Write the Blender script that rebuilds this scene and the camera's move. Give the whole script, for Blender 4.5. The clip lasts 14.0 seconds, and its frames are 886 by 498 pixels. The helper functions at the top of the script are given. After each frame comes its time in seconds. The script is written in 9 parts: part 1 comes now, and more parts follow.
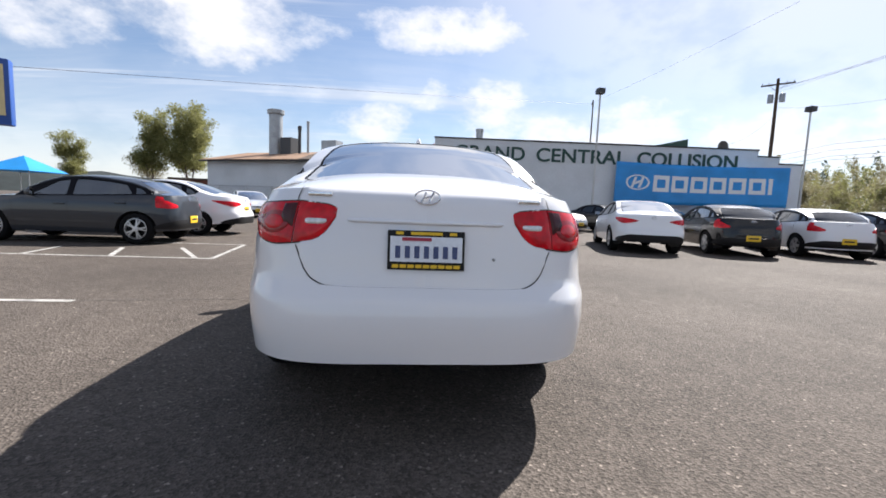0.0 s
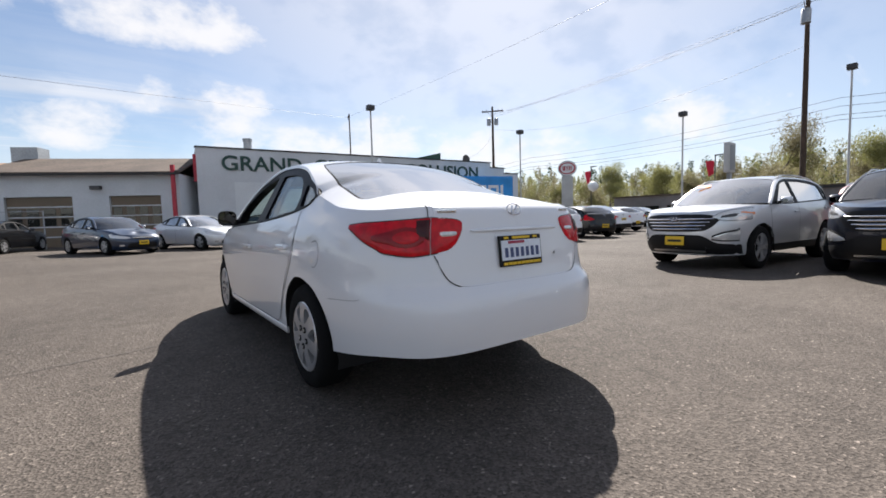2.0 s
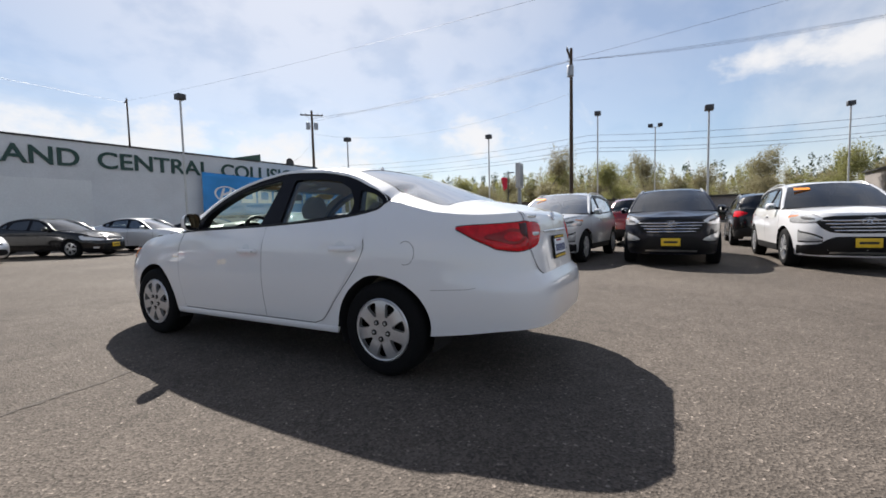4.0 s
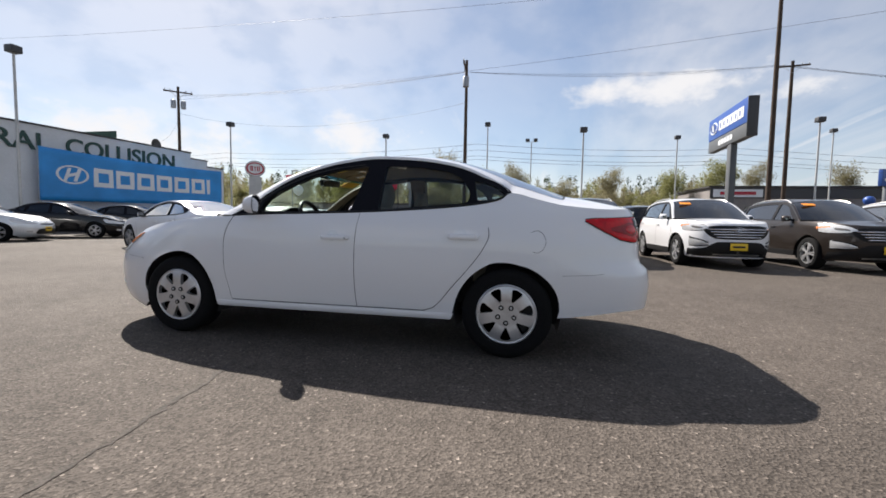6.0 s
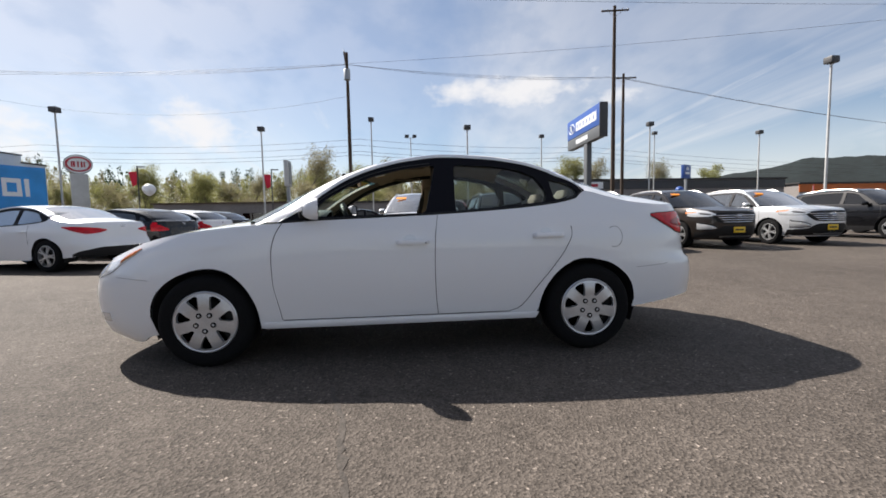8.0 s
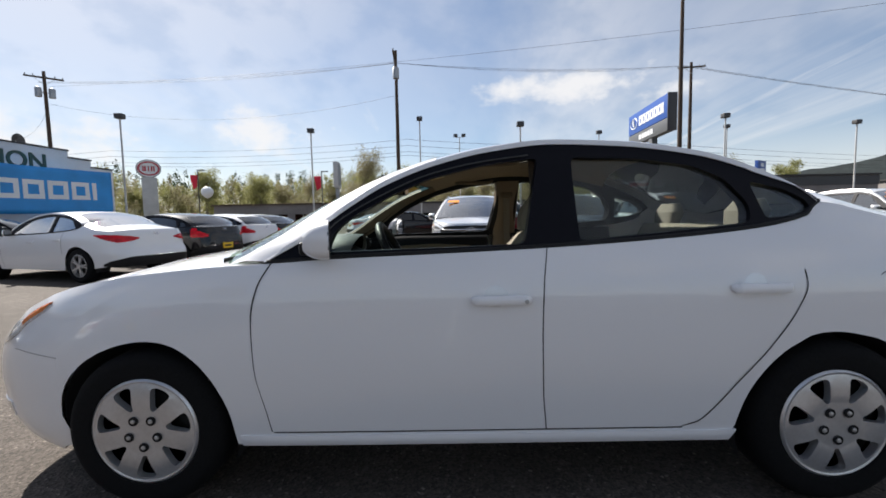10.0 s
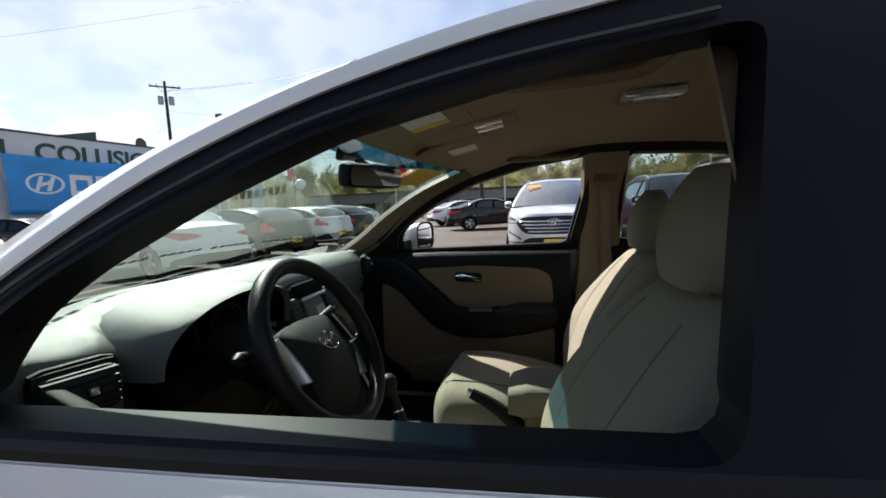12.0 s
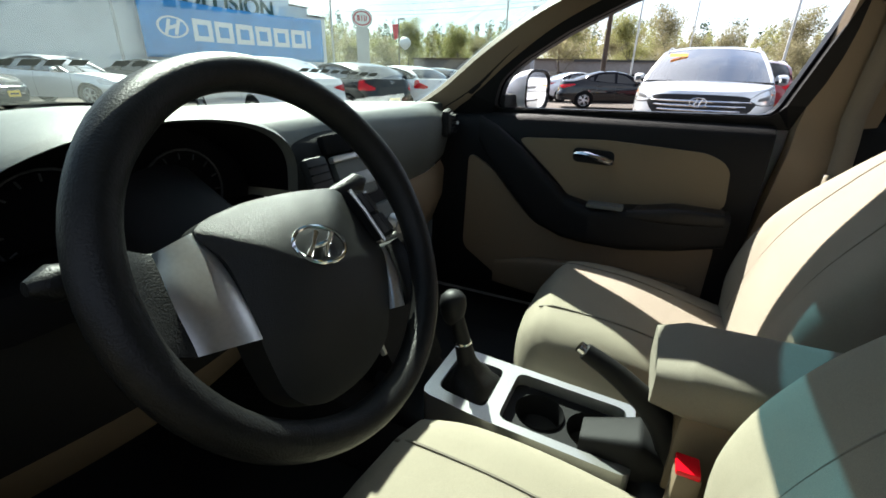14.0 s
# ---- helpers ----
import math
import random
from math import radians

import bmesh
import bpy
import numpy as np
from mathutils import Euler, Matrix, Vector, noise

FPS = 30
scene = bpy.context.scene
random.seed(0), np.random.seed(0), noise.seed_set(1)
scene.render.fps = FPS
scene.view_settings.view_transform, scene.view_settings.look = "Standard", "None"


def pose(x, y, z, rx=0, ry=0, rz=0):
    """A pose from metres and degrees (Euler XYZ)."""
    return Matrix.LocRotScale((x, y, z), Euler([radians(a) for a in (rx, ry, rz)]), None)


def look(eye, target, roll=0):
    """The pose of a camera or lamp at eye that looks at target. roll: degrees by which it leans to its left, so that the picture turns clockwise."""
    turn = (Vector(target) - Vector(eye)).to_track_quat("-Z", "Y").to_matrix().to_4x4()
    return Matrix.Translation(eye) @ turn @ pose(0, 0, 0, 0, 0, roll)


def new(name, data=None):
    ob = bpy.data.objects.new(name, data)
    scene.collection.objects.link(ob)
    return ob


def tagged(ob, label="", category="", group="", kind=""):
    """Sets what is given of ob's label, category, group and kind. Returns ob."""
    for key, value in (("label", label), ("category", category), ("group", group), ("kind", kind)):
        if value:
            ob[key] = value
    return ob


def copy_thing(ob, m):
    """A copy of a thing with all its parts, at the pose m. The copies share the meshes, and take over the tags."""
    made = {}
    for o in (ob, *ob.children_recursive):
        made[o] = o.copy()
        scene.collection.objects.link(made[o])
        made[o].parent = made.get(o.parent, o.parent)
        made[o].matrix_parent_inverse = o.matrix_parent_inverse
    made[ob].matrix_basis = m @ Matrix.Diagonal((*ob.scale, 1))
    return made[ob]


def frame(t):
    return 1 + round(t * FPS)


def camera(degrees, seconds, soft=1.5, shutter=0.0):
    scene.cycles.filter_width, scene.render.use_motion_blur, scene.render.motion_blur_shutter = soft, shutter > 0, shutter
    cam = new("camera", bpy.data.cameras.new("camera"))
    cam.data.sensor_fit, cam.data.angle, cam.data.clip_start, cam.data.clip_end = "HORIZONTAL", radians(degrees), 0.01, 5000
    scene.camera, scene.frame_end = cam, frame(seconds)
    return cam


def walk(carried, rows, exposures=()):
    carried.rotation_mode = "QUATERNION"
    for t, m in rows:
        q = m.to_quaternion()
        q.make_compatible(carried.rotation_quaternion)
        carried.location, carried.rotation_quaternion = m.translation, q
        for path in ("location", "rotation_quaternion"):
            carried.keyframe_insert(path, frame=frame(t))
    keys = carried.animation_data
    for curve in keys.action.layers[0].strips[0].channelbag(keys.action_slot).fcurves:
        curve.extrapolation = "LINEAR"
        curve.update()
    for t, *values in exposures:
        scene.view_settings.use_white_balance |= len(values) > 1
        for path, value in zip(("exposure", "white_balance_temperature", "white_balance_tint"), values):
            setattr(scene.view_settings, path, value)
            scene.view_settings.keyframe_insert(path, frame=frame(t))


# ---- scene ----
cam = camera(92.4, 14.0, 1.7)
PATH = [
    (0, (-0.099, -1.726, 1.006), (0.092, 0.255, 0.806), 2.3),
    (0.5, (-0.488, -1.767, 0.998), (-0.091, 0.184, 0.804), 2.4),
    (1, (-0.887, -1.715, 1.011), (-0.212, 0.159, 0.834), 1.3),
    (1.5, (-1.282, -1.678, 1.029), (-0.286, 0.05, 0.876), -0.6),
    (2, (-1.69, -1.564, 1.003), (-0.501, 0.038, 0.858), -1.6),
    (2.5, (-2.093, -1.41, 1.011), (-0.77, 0.084, 0.879), -1.3),
    (3, (-2.475, -1.219, 1.012), (-0.992, 0.114, 0.85), -0.3),
    (3.5, (-2.779, -0.963, 1.025), (-1.164, 0.209, 0.891), -0.7),
    (4, (-3.091, -0.694, 1.023), (-1.332, 0.249, 0.888), -1.3),
    (4.2, (-3.204, -0.581, 1.01), (-1.421, 0.31, 0.846), -0.2),
    (6.3, (-3.857, 1.101, 0.956), (-1.88, 1.363, 0.806), 0.5),
    (6.5, (-3.889, 1.279, 0.964), (-1.904, 1.451, 0.796), 0.3),
    (7, (-3.913, 1.68, 0.954), (-1.921, 1.744, 0.789), 0.4),
    (7.5, (-3.894, 2.057, 0.954), (-1.904, 1.961, 0.782), 0.2),
    (8, (-3.788, 2.316, 0.993), (-1.804, 2.117, 0.838), -1.1),
    (8.5, (-3.514, 2.443, 1.032), (-1.518, 2.432, 0.898), -1.0),
    (8.7, (-3.39, 2.488, 1.078), (-1.395, 2.476, 0.939), -1.1),
    (10.8, (-1.874, 2.33, 1.145), (0.113, 2.452, 0.957), -1.3),
    (11, (-1.748, 2.298, 1.154), (0.231, 2.513, 0.956), -1.8),
    (11.5, (-1.421, 2.26, 1.178), (0.539, 2.593, 0.96), -2.4),
    (11.8, (-1.245, 2.272, 1.197), (0.715, 2.624, 1.014), -2.1),
    (12, (-1.124, 2.268, 1.202), (0.82, 2.692, 0.997), -2.6),
    (12.5, (-0.884, 2.275, 1.187), (0.96, 2.973, 0.851), -2.9),
    (13, (-0.749, 2.331, 1.158), (0.991, 3.173, 0.645), -3.2),
    (13.5, (-0.669, 2.392, 1.116), (1.046, 3.173, 0.445), 2.1),
    (14, (-0.65, 2.412, 1.095), (1.026, 3.201, 0.341), 1.4),
]
walk(cam, [(t, look(eye, target, roll)) for t, eye, target, roll in PATH],
     exposures=[(0, 1.24, 6350, 12), (1.2, 1.21, 6500, 12), (2.4, 1.04, 6450, 11), (3.5, 1.0, 6500, 10.5), (6.3, 1.02, 6600, 11.5), (8.7, 1.0, 6550, 11),
                (11.5, 1.0, 6500, 10), (12.0, 1.3, 6500, 10), (12.5, 1.75, 6500, 10), (13.0, 1.85, 6500, 10), (14, 2.15, 6500, 10)])

# ---- light ----
SUN_AZ, SUN_EL = 44.5, 43.0          # degrees from +y towards +x, and above the horizon
sun_way = Vector((math.sin(radians(SUN_AZ)) * math.cos(radians(SUN_EL)),
                  math.cos(radians(SUN_AZ)) * math.cos(radians(SUN_EL)), math.sin(radians(SUN_EL))))
sun = new("sun", bpy.data.lights.new("sun", "SUN"))
sun.data.energy, sun.data.angle, sun.data.color = 5.0, radians(0.55), (1.0, 0.95, 0.88)
sun.matrix_world = look(sun_way * 50, (0, 0, 0))

world = bpy.data.worlds.new("sky")
scene.world = world
world.use_nodes = True
wt = world.node_tree
wt.nodes.clear()


def wn(kind):
    return wt.nodes.new(kind)


def wmath(op, a, b=None, clamp=False):
    n = wn("ShaderNodeMath")
    n.operation, n.use_clamp = op, clamp
    for i, v in enumerate((a, b)):
        if v is None:
            continue
        if isinstance(v, (int, float)):
            n.inputs[i].default_value = v
        else:
            wt.links.new(v, n.inputs[i])
    return n.outputs[0]


sky = wn("ShaderNodeTexSky")
sky.sky_type, sky.sun_disc = "NISHITA", False
sky.sun_elevation, sky.sun_rotation = radians(SUN_EL), radians(SUN_AZ)
sky.air_density, sky.dust_density, sky.ozone_density = 1.0, 0.4, 3.0
coord = wn("ShaderNodeTexCoord")
sep = wn("ShaderNodeSeparateXYZ")
wt.links.new(coord.outputs["Generated"], sep.inputs[0])
# clouds drawn on a flat layer overhead
height = wmath("ADD", wmath("MAXIMUM", sep.outputs[2], 0.0), 0.12)
flat = wn("ShaderNodeCombineXYZ")
wt.links.new(wmath("DIVIDE", sep.outputs[0], height), flat.inputs[0])
wt.links.new(wmath("DIVIDE", sep.outputs[1], height), flat.inputs[1])


def cloud_noise(scale, detail, rough, distort, stretch=(1, 1, 1), turn=0.0, shift=(0, 0, 0)):
    m = wn("ShaderNodeMapping")
    m.inputs["Scale"].default_value = stretch
    m.inputs["Rotation"].default_value = (0, 0, turn)
    m.inputs["Location"].default_value = shift
    wt.links.new(flat.outputs[0], m.inputs[0])
    n = wn("ShaderNodeTexNoise")
    n.inputs["Scale"].default_value, n.inputs["Detail"].default_value = scale, detail
    n.inputs["Roughness"].default_value, n.inputs["Distortion"].default_value = rough, distort
    wt.links.new(m.outputs[0], n.inputs["Vector"])
    return n.outputs["Fac"]


def step_up(fac, lo, hi):
    n = wn("ShaderNodeMapRange")
    n.interpolation_type = "SMOOTHSTEP"
    n.inputs["From Min"].default_value, n.inputs["From Max"].default_value = lo, hi
    wt.links.new(fac, n.inputs["Value"])
    return n.outputs["Result"]


veil = step_up(cloud_noise(0.55, 8, 0.62, 0.5, stretch=(0.22, 1.0, 1), turn=0.05), 0.34, 0.72)
streaks = step_up(cloud_noise(1.6, 7, 0.6, 0.35, stretch=(0.10, 1.0, 1), turn=0.05, shift=(0.3, 2.2, 0)), 0.50, 0.72)
low_band = step_up(wmath("SUBTRACT", 1.0, sep.outputs[2]), 0.76, 0.99)
# bearing and height of a direction, in degrees
bearing = wmath("MULTIPLY", wmath("ARCTAN2", sep.outputs[0], sep.outputs[1]), 57.2958)
height_deg = wmath("MULTIPLY", wmath("ARCSINE", sep.outputs[2]), 57.2958)
ragged = wn("ShaderNodeTexNoise")
ragged.inputs["Scale"].default_value, ragged.inputs["Detail"].default_value, ragged.inputs["Roughness"].default_value = 7.0, 10, 0.60
stretch_up = wn("ShaderNodeMapping")
stretch_up.inputs["Scale"].default_value = (1.0, 1.0, 1.7)
wt.links.new(coord.outputs["Generated"], stretch_up.inputs[0])
wt.links.new(stretch_up.outputs[0], ragged.inputs["Vector"])


def heap(az, el, half_w, half_h):
    """How deep a direction lies inside one heaped cloud: 1 at its middle, 0 at its rim."""
    p = wmath("DIVIDE", wmath("SUBTRACT", bearing, az), half_w)
    q = wmath("DIVIDE", wmath("SUBTRACT", height_deg, el), half_h)
    return wmath("SUBTRACT", 1.0, wmath("ADD", wmath("MULTIPLY", p, p), wmath("MULTIPLY", q, q)))


# heaped clouds: bearing, height, half width and half height in degrees
HEAPS = ((-27, 19.0, 14, 4.5), (-46, 15, 9, 3.5), (6, 21.5, 9, 2.6), (-4, 10.5, 7, 2.4), (9, 13.0, 9, 3.2), (24, 10.0, 14, 3.4),
         (48, 8.5, 16, 3.0), (66, 10.5, 7.5, 3.8), (107, 15.5, 11, 2.6), (117, 13.5, 5, 1.6), (-75, 16, 18, 7), (-125, 20, 24, 9), (165, 14, 20, 6), (-170, 32, 22, 8))
body = None
for h_ in HEAPS:
    one = heap(*h_)
    body = one if body is None else wmath("MAXIMUM", body, one)
rough_edge = wmath("MULTIPLY", wmath("SUBTRACT", ragged.outputs["Fac"], 0.52), 6.2)
heaps = step_up(wmath("ADD", wmath("MAXIMUM", body, -3.0), rough_edge), -0.8, 1.5)
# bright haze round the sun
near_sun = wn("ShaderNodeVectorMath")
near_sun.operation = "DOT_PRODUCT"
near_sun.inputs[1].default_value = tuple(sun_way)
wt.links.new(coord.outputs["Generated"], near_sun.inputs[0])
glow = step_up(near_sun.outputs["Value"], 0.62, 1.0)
clear_part = step_up(wmath("MAXIMUM", heap(-12, 28, 48, 26), heap(127, 30, 24, 22)), 0.0, 1.0)
thin_sheet = step_up(heap(62, 18, 40, 34), -0.2, 1.0)
cover = wmath("MULTIPLY", wmath("MULTIPLY", veil, 0.62), wmath("SUBTRACT", 1.0, wmath("MULTIPLY", clear_part, 0.45)))
cover = wmath("MAXIMUM", cover, wmath("ADD", wmath("MULTIPLY", cover, 0.6), wmath("MULTIPLY", thin_sheet, 0.30)))
cover = wmath("MAXIMUM", cover, wmath("MULTIPLY", streaks, 0.72))
cover = wmath("MAXIMUM", cover, wmath("MULTIPLY", low_band, 0.60))
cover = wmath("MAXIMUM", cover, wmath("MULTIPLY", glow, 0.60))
cover = wmath("MAXIMUM", cover, wmath("MULTIPLY", heaps, 0.93), clamp=True)
tone = wn("ShaderNodeMix")
tone.data_type = "RGBA"
tone.inputs["A"].default_value = (6.9, 7.3, 8.0, 1)
tone.inputs["B"].default_value = (9.4, 9.35, 9.4, 1)
shade = wn("ShaderNodeTexNoise")
shade.inputs["Scale"].default_value, shade.inputs["Detail"].default_value = 7.0, 6
wt.links.new(stretch_up.outputs[0], shade.inputs["Vector"])
wt.links.new(step_up(shade.outputs["Fac"], 0.34, 0.54), tone.inputs["Factor"])
mixed = wn("ShaderNodeMix")
mixed.data_type = "RGBA"
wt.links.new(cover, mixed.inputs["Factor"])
lift = wn("ShaderNodeVectorMath")
lift.operation = "SCALE"
lift.inputs["Scale"].default_value = 1.14
wt.links.new(sky.outputs[0], lift.inputs[0])
wt.links.new(lift.outputs[0], mixed.inputs["A"])
wt.links.new(tone.outputs["Result"], mixed.inputs["B"])
bg = wn("ShaderNodeBackground")
bg.inputs["Strength"].default_value = 0.05
wt.links.new(mixed.outputs["Result"], bg.inputs["Color"])
wt.links.new(bg.outputs[0], wn("ShaderNodeOutputWorld").inputs[0])

# ---- materials ----
def material(name, color, rough=0.5, metal=0.0, coat=0.0, grain=0.0, scale=20.0, blotch=0.0, blotch_scale=1.0, bump=0.0, bump_scale=None,
             spec=0.5, per_piece=0.0, rough_var=0.0):
    """A plain surface with grain and blotches at real-world size."""
    mat = bpy.data.materials.new(name)
    mat.use_nodes = True
    nt = mat.node_tree
    b = nt.nodes["Principled BSDF"]
    b.inputs["Roughness"].default_value, b.inputs["Metallic"].default_value = rough, metal
    b.inputs["Coat Weight"].default_value, b.inputs["Coat Roughness"].default_value = coat, 0.03
    b.inputs["Specular IOR Level"].default_value = spec
    b.inputs["Base Color"].default_value = (*color, 1)
    co = nt.nodes.new("ShaderNodeTexCoord").outputs["Object"]
    col = None

    def tex(s, detail=4):
        n = nt.nodes.new("ShaderNodeTexNoise")
        n.inputs["Scale"].default_value, n.inputs["Detail"].default_value = s, detail
        nt.links.new(co, n.inputs["Vector"])
        return n.outputs["Fac"]

    def scaled(prev, fac, amount):
        r = nt.nodes.new("ShaderNodeMapRange")
        r.inputs["From Min"].default_value, r.inputs["From Max"].default_value = 0.3, 0.7
        r.inputs["To Min"].default_value, r.inputs["To Max"].default_value = 1 - amount, 1 + amount
        nt.links.new(fac, r.inputs["Value"])
        m = nt.nodes.new("ShaderNodeVectorMath")
        m.operation = "SCALE"
        if prev is None:
            m.inputs[0].default_value = color
        else:
            nt.links.new(prev, m.inputs[0])
        nt.links.new(r.outputs[0], m.inputs["Scale"])
        return m.outputs[0]

    if grain:
        col = scaled(col, tex(scale), grain)
    if blotch:
        col = scaled(col, tex(blotch_scale, 5), blotch)
    if per_piece:
        col = scaled(col, nt.nodes.new("ShaderNodeObjectInfo").outputs["Random"], per_piece)
    if col is not None:
        nt.links.new(col, b.inputs["Base Color"])
    if rough_var:
        r = nt.nodes.new("ShaderNodeMapRange")
        r.inputs["From Min"].default_value, r.inputs["From Max"].default_value = 0.3, 0.7
        r.inputs["To Min"].default_value, r.inputs["To Max"].default_value = max(rough - rough_var, 0.02), min(rough + rough_var, 1)
        nt.links.new(tex(blotch_scale * 3 + 1), r.inputs["Value"])
        nt.links.new(r.outputs[0], b.inputs["Roughness"])
    if bump:
        n = nt.nodes.new("ShaderNodeBump")
        n.inputs["Strength"].default_value, n.inputs["Distance"].default_value = min(bump, 1.0), 0.004
        nt.links.new(tex(bump_scale or scale), n.inputs["Height"])
        nt.links.new(n.outputs[0], b.inputs["Normal"])
    return mat


def glass(name, tint, gloss=1.0, rough=0.0):
    """A thin pane: tinted see-through with a mirror-like sheen towards grazing angles."""
    mat = bpy.data.materials.new(name)
    mat.use_nodes = True
    nt = mat.node_tree
    nt.nodes.clear()
    clear = nt.nodes.new("ShaderNodeBsdfTransparent")
    clear.inputs[0].default_value = (*tint, 1)
    shine = nt.nodes.new("ShaderNodeBsdfGlossy")
    shine.inputs["Roughness"].default_value = rough
    f = nt.nodes.new("ShaderNodeLayerWeight")
    f.inputs["Blend"].default_value = 0.5
    pw = nt.nodes.new("ShaderNodeMath")
    pw.operation = "POWER"
    pw.inputs[1].default_value = 3.0
    nt.links.new(f.outputs["Facing"], pw.inputs[0])
    k = nt.nodes.new("ShaderNodeMath")
    k.operation, k.use_clamp = "MULTIPLY_ADD", True
    k.inputs[1].default_value, k.inputs[2].default_value = 0.85 * gloss, 0.06 * gloss
    nt.links.new(pw.outputs[0], k.inputs[0])
    mix = nt.nodes.new("ShaderNodeMixShader")
    nt.links.new(k.outputs[0], mix.inputs[0])
    nt.links.new(clear.outputs[0], mix.inputs[1])
    nt.links.new(shine.outputs[0], mix.inputs[2])
    nt.links.new(mix.outputs[0], nt.nodes.new("ShaderNodeOutputMaterial").inputs[0])
    return mat


def asphalt_material():
    mat = bpy.data.materials.new("asphalt")
    mat.use_nodes = True
    nt = mat.node_tree
    b = nt.nodes["Principled BSDF"]
    b.inputs["Roughness"].default_value = 0.82
    b.inputs["Specular IOR Level"].default_value = 0.16
    co = nt.nodes.new("ShaderNodeTexCoord").outputs["Object"]

    def noise_tex(s, detail, rough=0.5):
        n = nt.nodes.new("ShaderNodeTexNoise")
        n.inputs["Scale"].default_value, n.inputs["Detail"].default_value, n.inputs["Roughness"].default_value = s, detail, rough
        nt.links.new(co, n.inputs["Vector"])
        return n.outputs["Fac"]

    def remap(v, a, c, lo, hi):
        n = nt.nodes.new("ShaderNodeMapRange")
        n.inputs["From Min"].default_value, n.inputs["From Max"].default_value = a, c
        n.inputs["To Min"].default_value, n.inputs["To Max"].default_value = lo, hi
        nt.links.new(v, n.inputs["Value"])
        return n.outputs[0]

    def mul(a, c):
        n = nt.nodes.new("ShaderNodeMath")
        n.operation = "MULTIPLY"
        nt.links.new(a, n.inputs[0])
        nt.links.new(c, n.inputs[1])
        return n.outputs[0]

    stones = nt.nodes.new("ShaderNodeTexVoronoi")
    stones.inputs["Scale"].default_value = 85
    nt.links.new(co, stones.inputs["Vector"])
    grit = nt.nodes.new("ShaderNodeSeparateColor")
    nt.links.new(stones.outputs["Color"], grit.inputs[0])
    base = mul(remap(noise_tex(0.35, 6), 0.3, 0.7, 0.78, 1.22), remap(noise_tex(4.0, 6, 0.65), 0.3, 0.7, 0.85, 1.15))
    base = mul(base, remap(noise_tex(160, 3, 0.7), 0.3, 0.7, 0.72, 1.28))
    base = mul(base, remap(grit.outputs[0], 0.0, 1.0, 0.58, 1.32))
    light_chip = remap(grit.outputs[1], 0.968, 0.985, 1.0, 2.2)
    base = mul(base, light_chip)
    # long cracks and sealed joints
    wavy = nt.nodes.new("ShaderNodeTexVoronoi")
    wavy.feature = "DISTANCE_TO_EDGE"
    wavy.inputs["Scale"].default_value = 0.16
    warp = nt.nodes.new("ShaderNodeVectorMath")
    warp.operation = "ADD"
    wn3 = nt.nodes.new("ShaderNodeTexNoise")
    wn3.inputs["Scale"].default_value = 1.3
    wn3.inputs["Detail"].default_value = 6
    nt.links.new(co, wn3.inputs["Vector"])
    nt.links.new(co, warp.inputs[0])
    nt.links.new(wn3.outputs["Color"], warp.inputs[1])
    nt.links.new(warp.outputs[0], wavy.inputs["Vector"])
    base = mul(base, remap(wavy.outputs["Distance"], 0.0, 0.005, 0.82, 1.0))
    tint = nt.nodes.new("ShaderNodeVectorMath")
    tint.operation = "SCALE"
    tint.inputs[0].default_value = (0.086, 0.0725, 0.062)
    nt.links.new(base, tint.inputs["Scale"])
    nt.links.new(tint.outputs[0], b.inputs["Base Color"])
    bump = nt.nodes.new("ShaderNodeBump")
    bump.inputs["Strength"].default_value, bump.inputs["Distance"].default_value = 0.8, 0.006
    nt.links.new(stones.outputs["Distance"], bump.inputs["Height"])
    bump2 = nt.nodes.new("ShaderNodeBump")
    bump2.inputs["Strength"].default_value, bump2.inputs["Distance"].default_value = 0.6, 0.01
    nt.links.new(noise_tex(45, 4), bump2.inputs["Height"])
    nt.links.new(bump.outputs[0], bump2.inputs["Normal"])
    nt.links.new(bump2.outputs[0], b.inputs["Normal"])
    return mat


ASPHALT = asphalt_material()
WHITE_PAINT = material("white_car_paint", (0.74, 0.74, 0.755), 0.30, coat=1.0, grain=0.012, scale=400)
PAINTS = {
    "white": WHITE_PAINT,
    "silver": material("silver_car_paint", (0.66, 0.67, 0.69), 0.30, 0.40, coat=1.0, grain=0.05, scale=900),
    "grey": material("grey_car_paint", (0.030, 0.034, 0.042), 0.35, 0.35, coat=0.8, spec=0.25, grain=0.05, scale=900),
    "black": material("black_car_paint", (0.006, 0.006, 0.007), 0.25, coat=0.7, spec=0.15, grain=0.04, scale=600),
    "navy": material("navy_car_paint", (0.007, 0.009, 0.018), 0.28, 0.2, coat=0.75, spec=0.2, grain=0.04, scale=900),
    "brown": material("brown_car_paint", (0.032, 0.025, 0.021), 0.33, 0.4, coat=0.8, spec=0.25, grain=0.05, scale=900),
    "blue": material("blue_car_paint", (0.008, 0.022, 0.055), 0.3, 0.4, coat=1.0, grain=0.05, scale=900),
    "red": material("red_car_paint", (0.22, 0.008, 0.012), 0.3, 0.2, coat=1.0, grain=0.04, scale=900),
}
GAP = material("panel_gap_rubber", (0.012, 0.012, 0.013), 0.7, grain=0.1, scale=200)
FAINT_GAP = material("narrow_panel_joint", (0.16, 0.16, 0.17), 0.6, grain=0.1, scale=200)
BLACK_TRIM = material("black_plastic_trim", (0.009, 0.009, 0.010), 0.55, spec=0.25, grain=0.12, scale=300, bump=0.05)
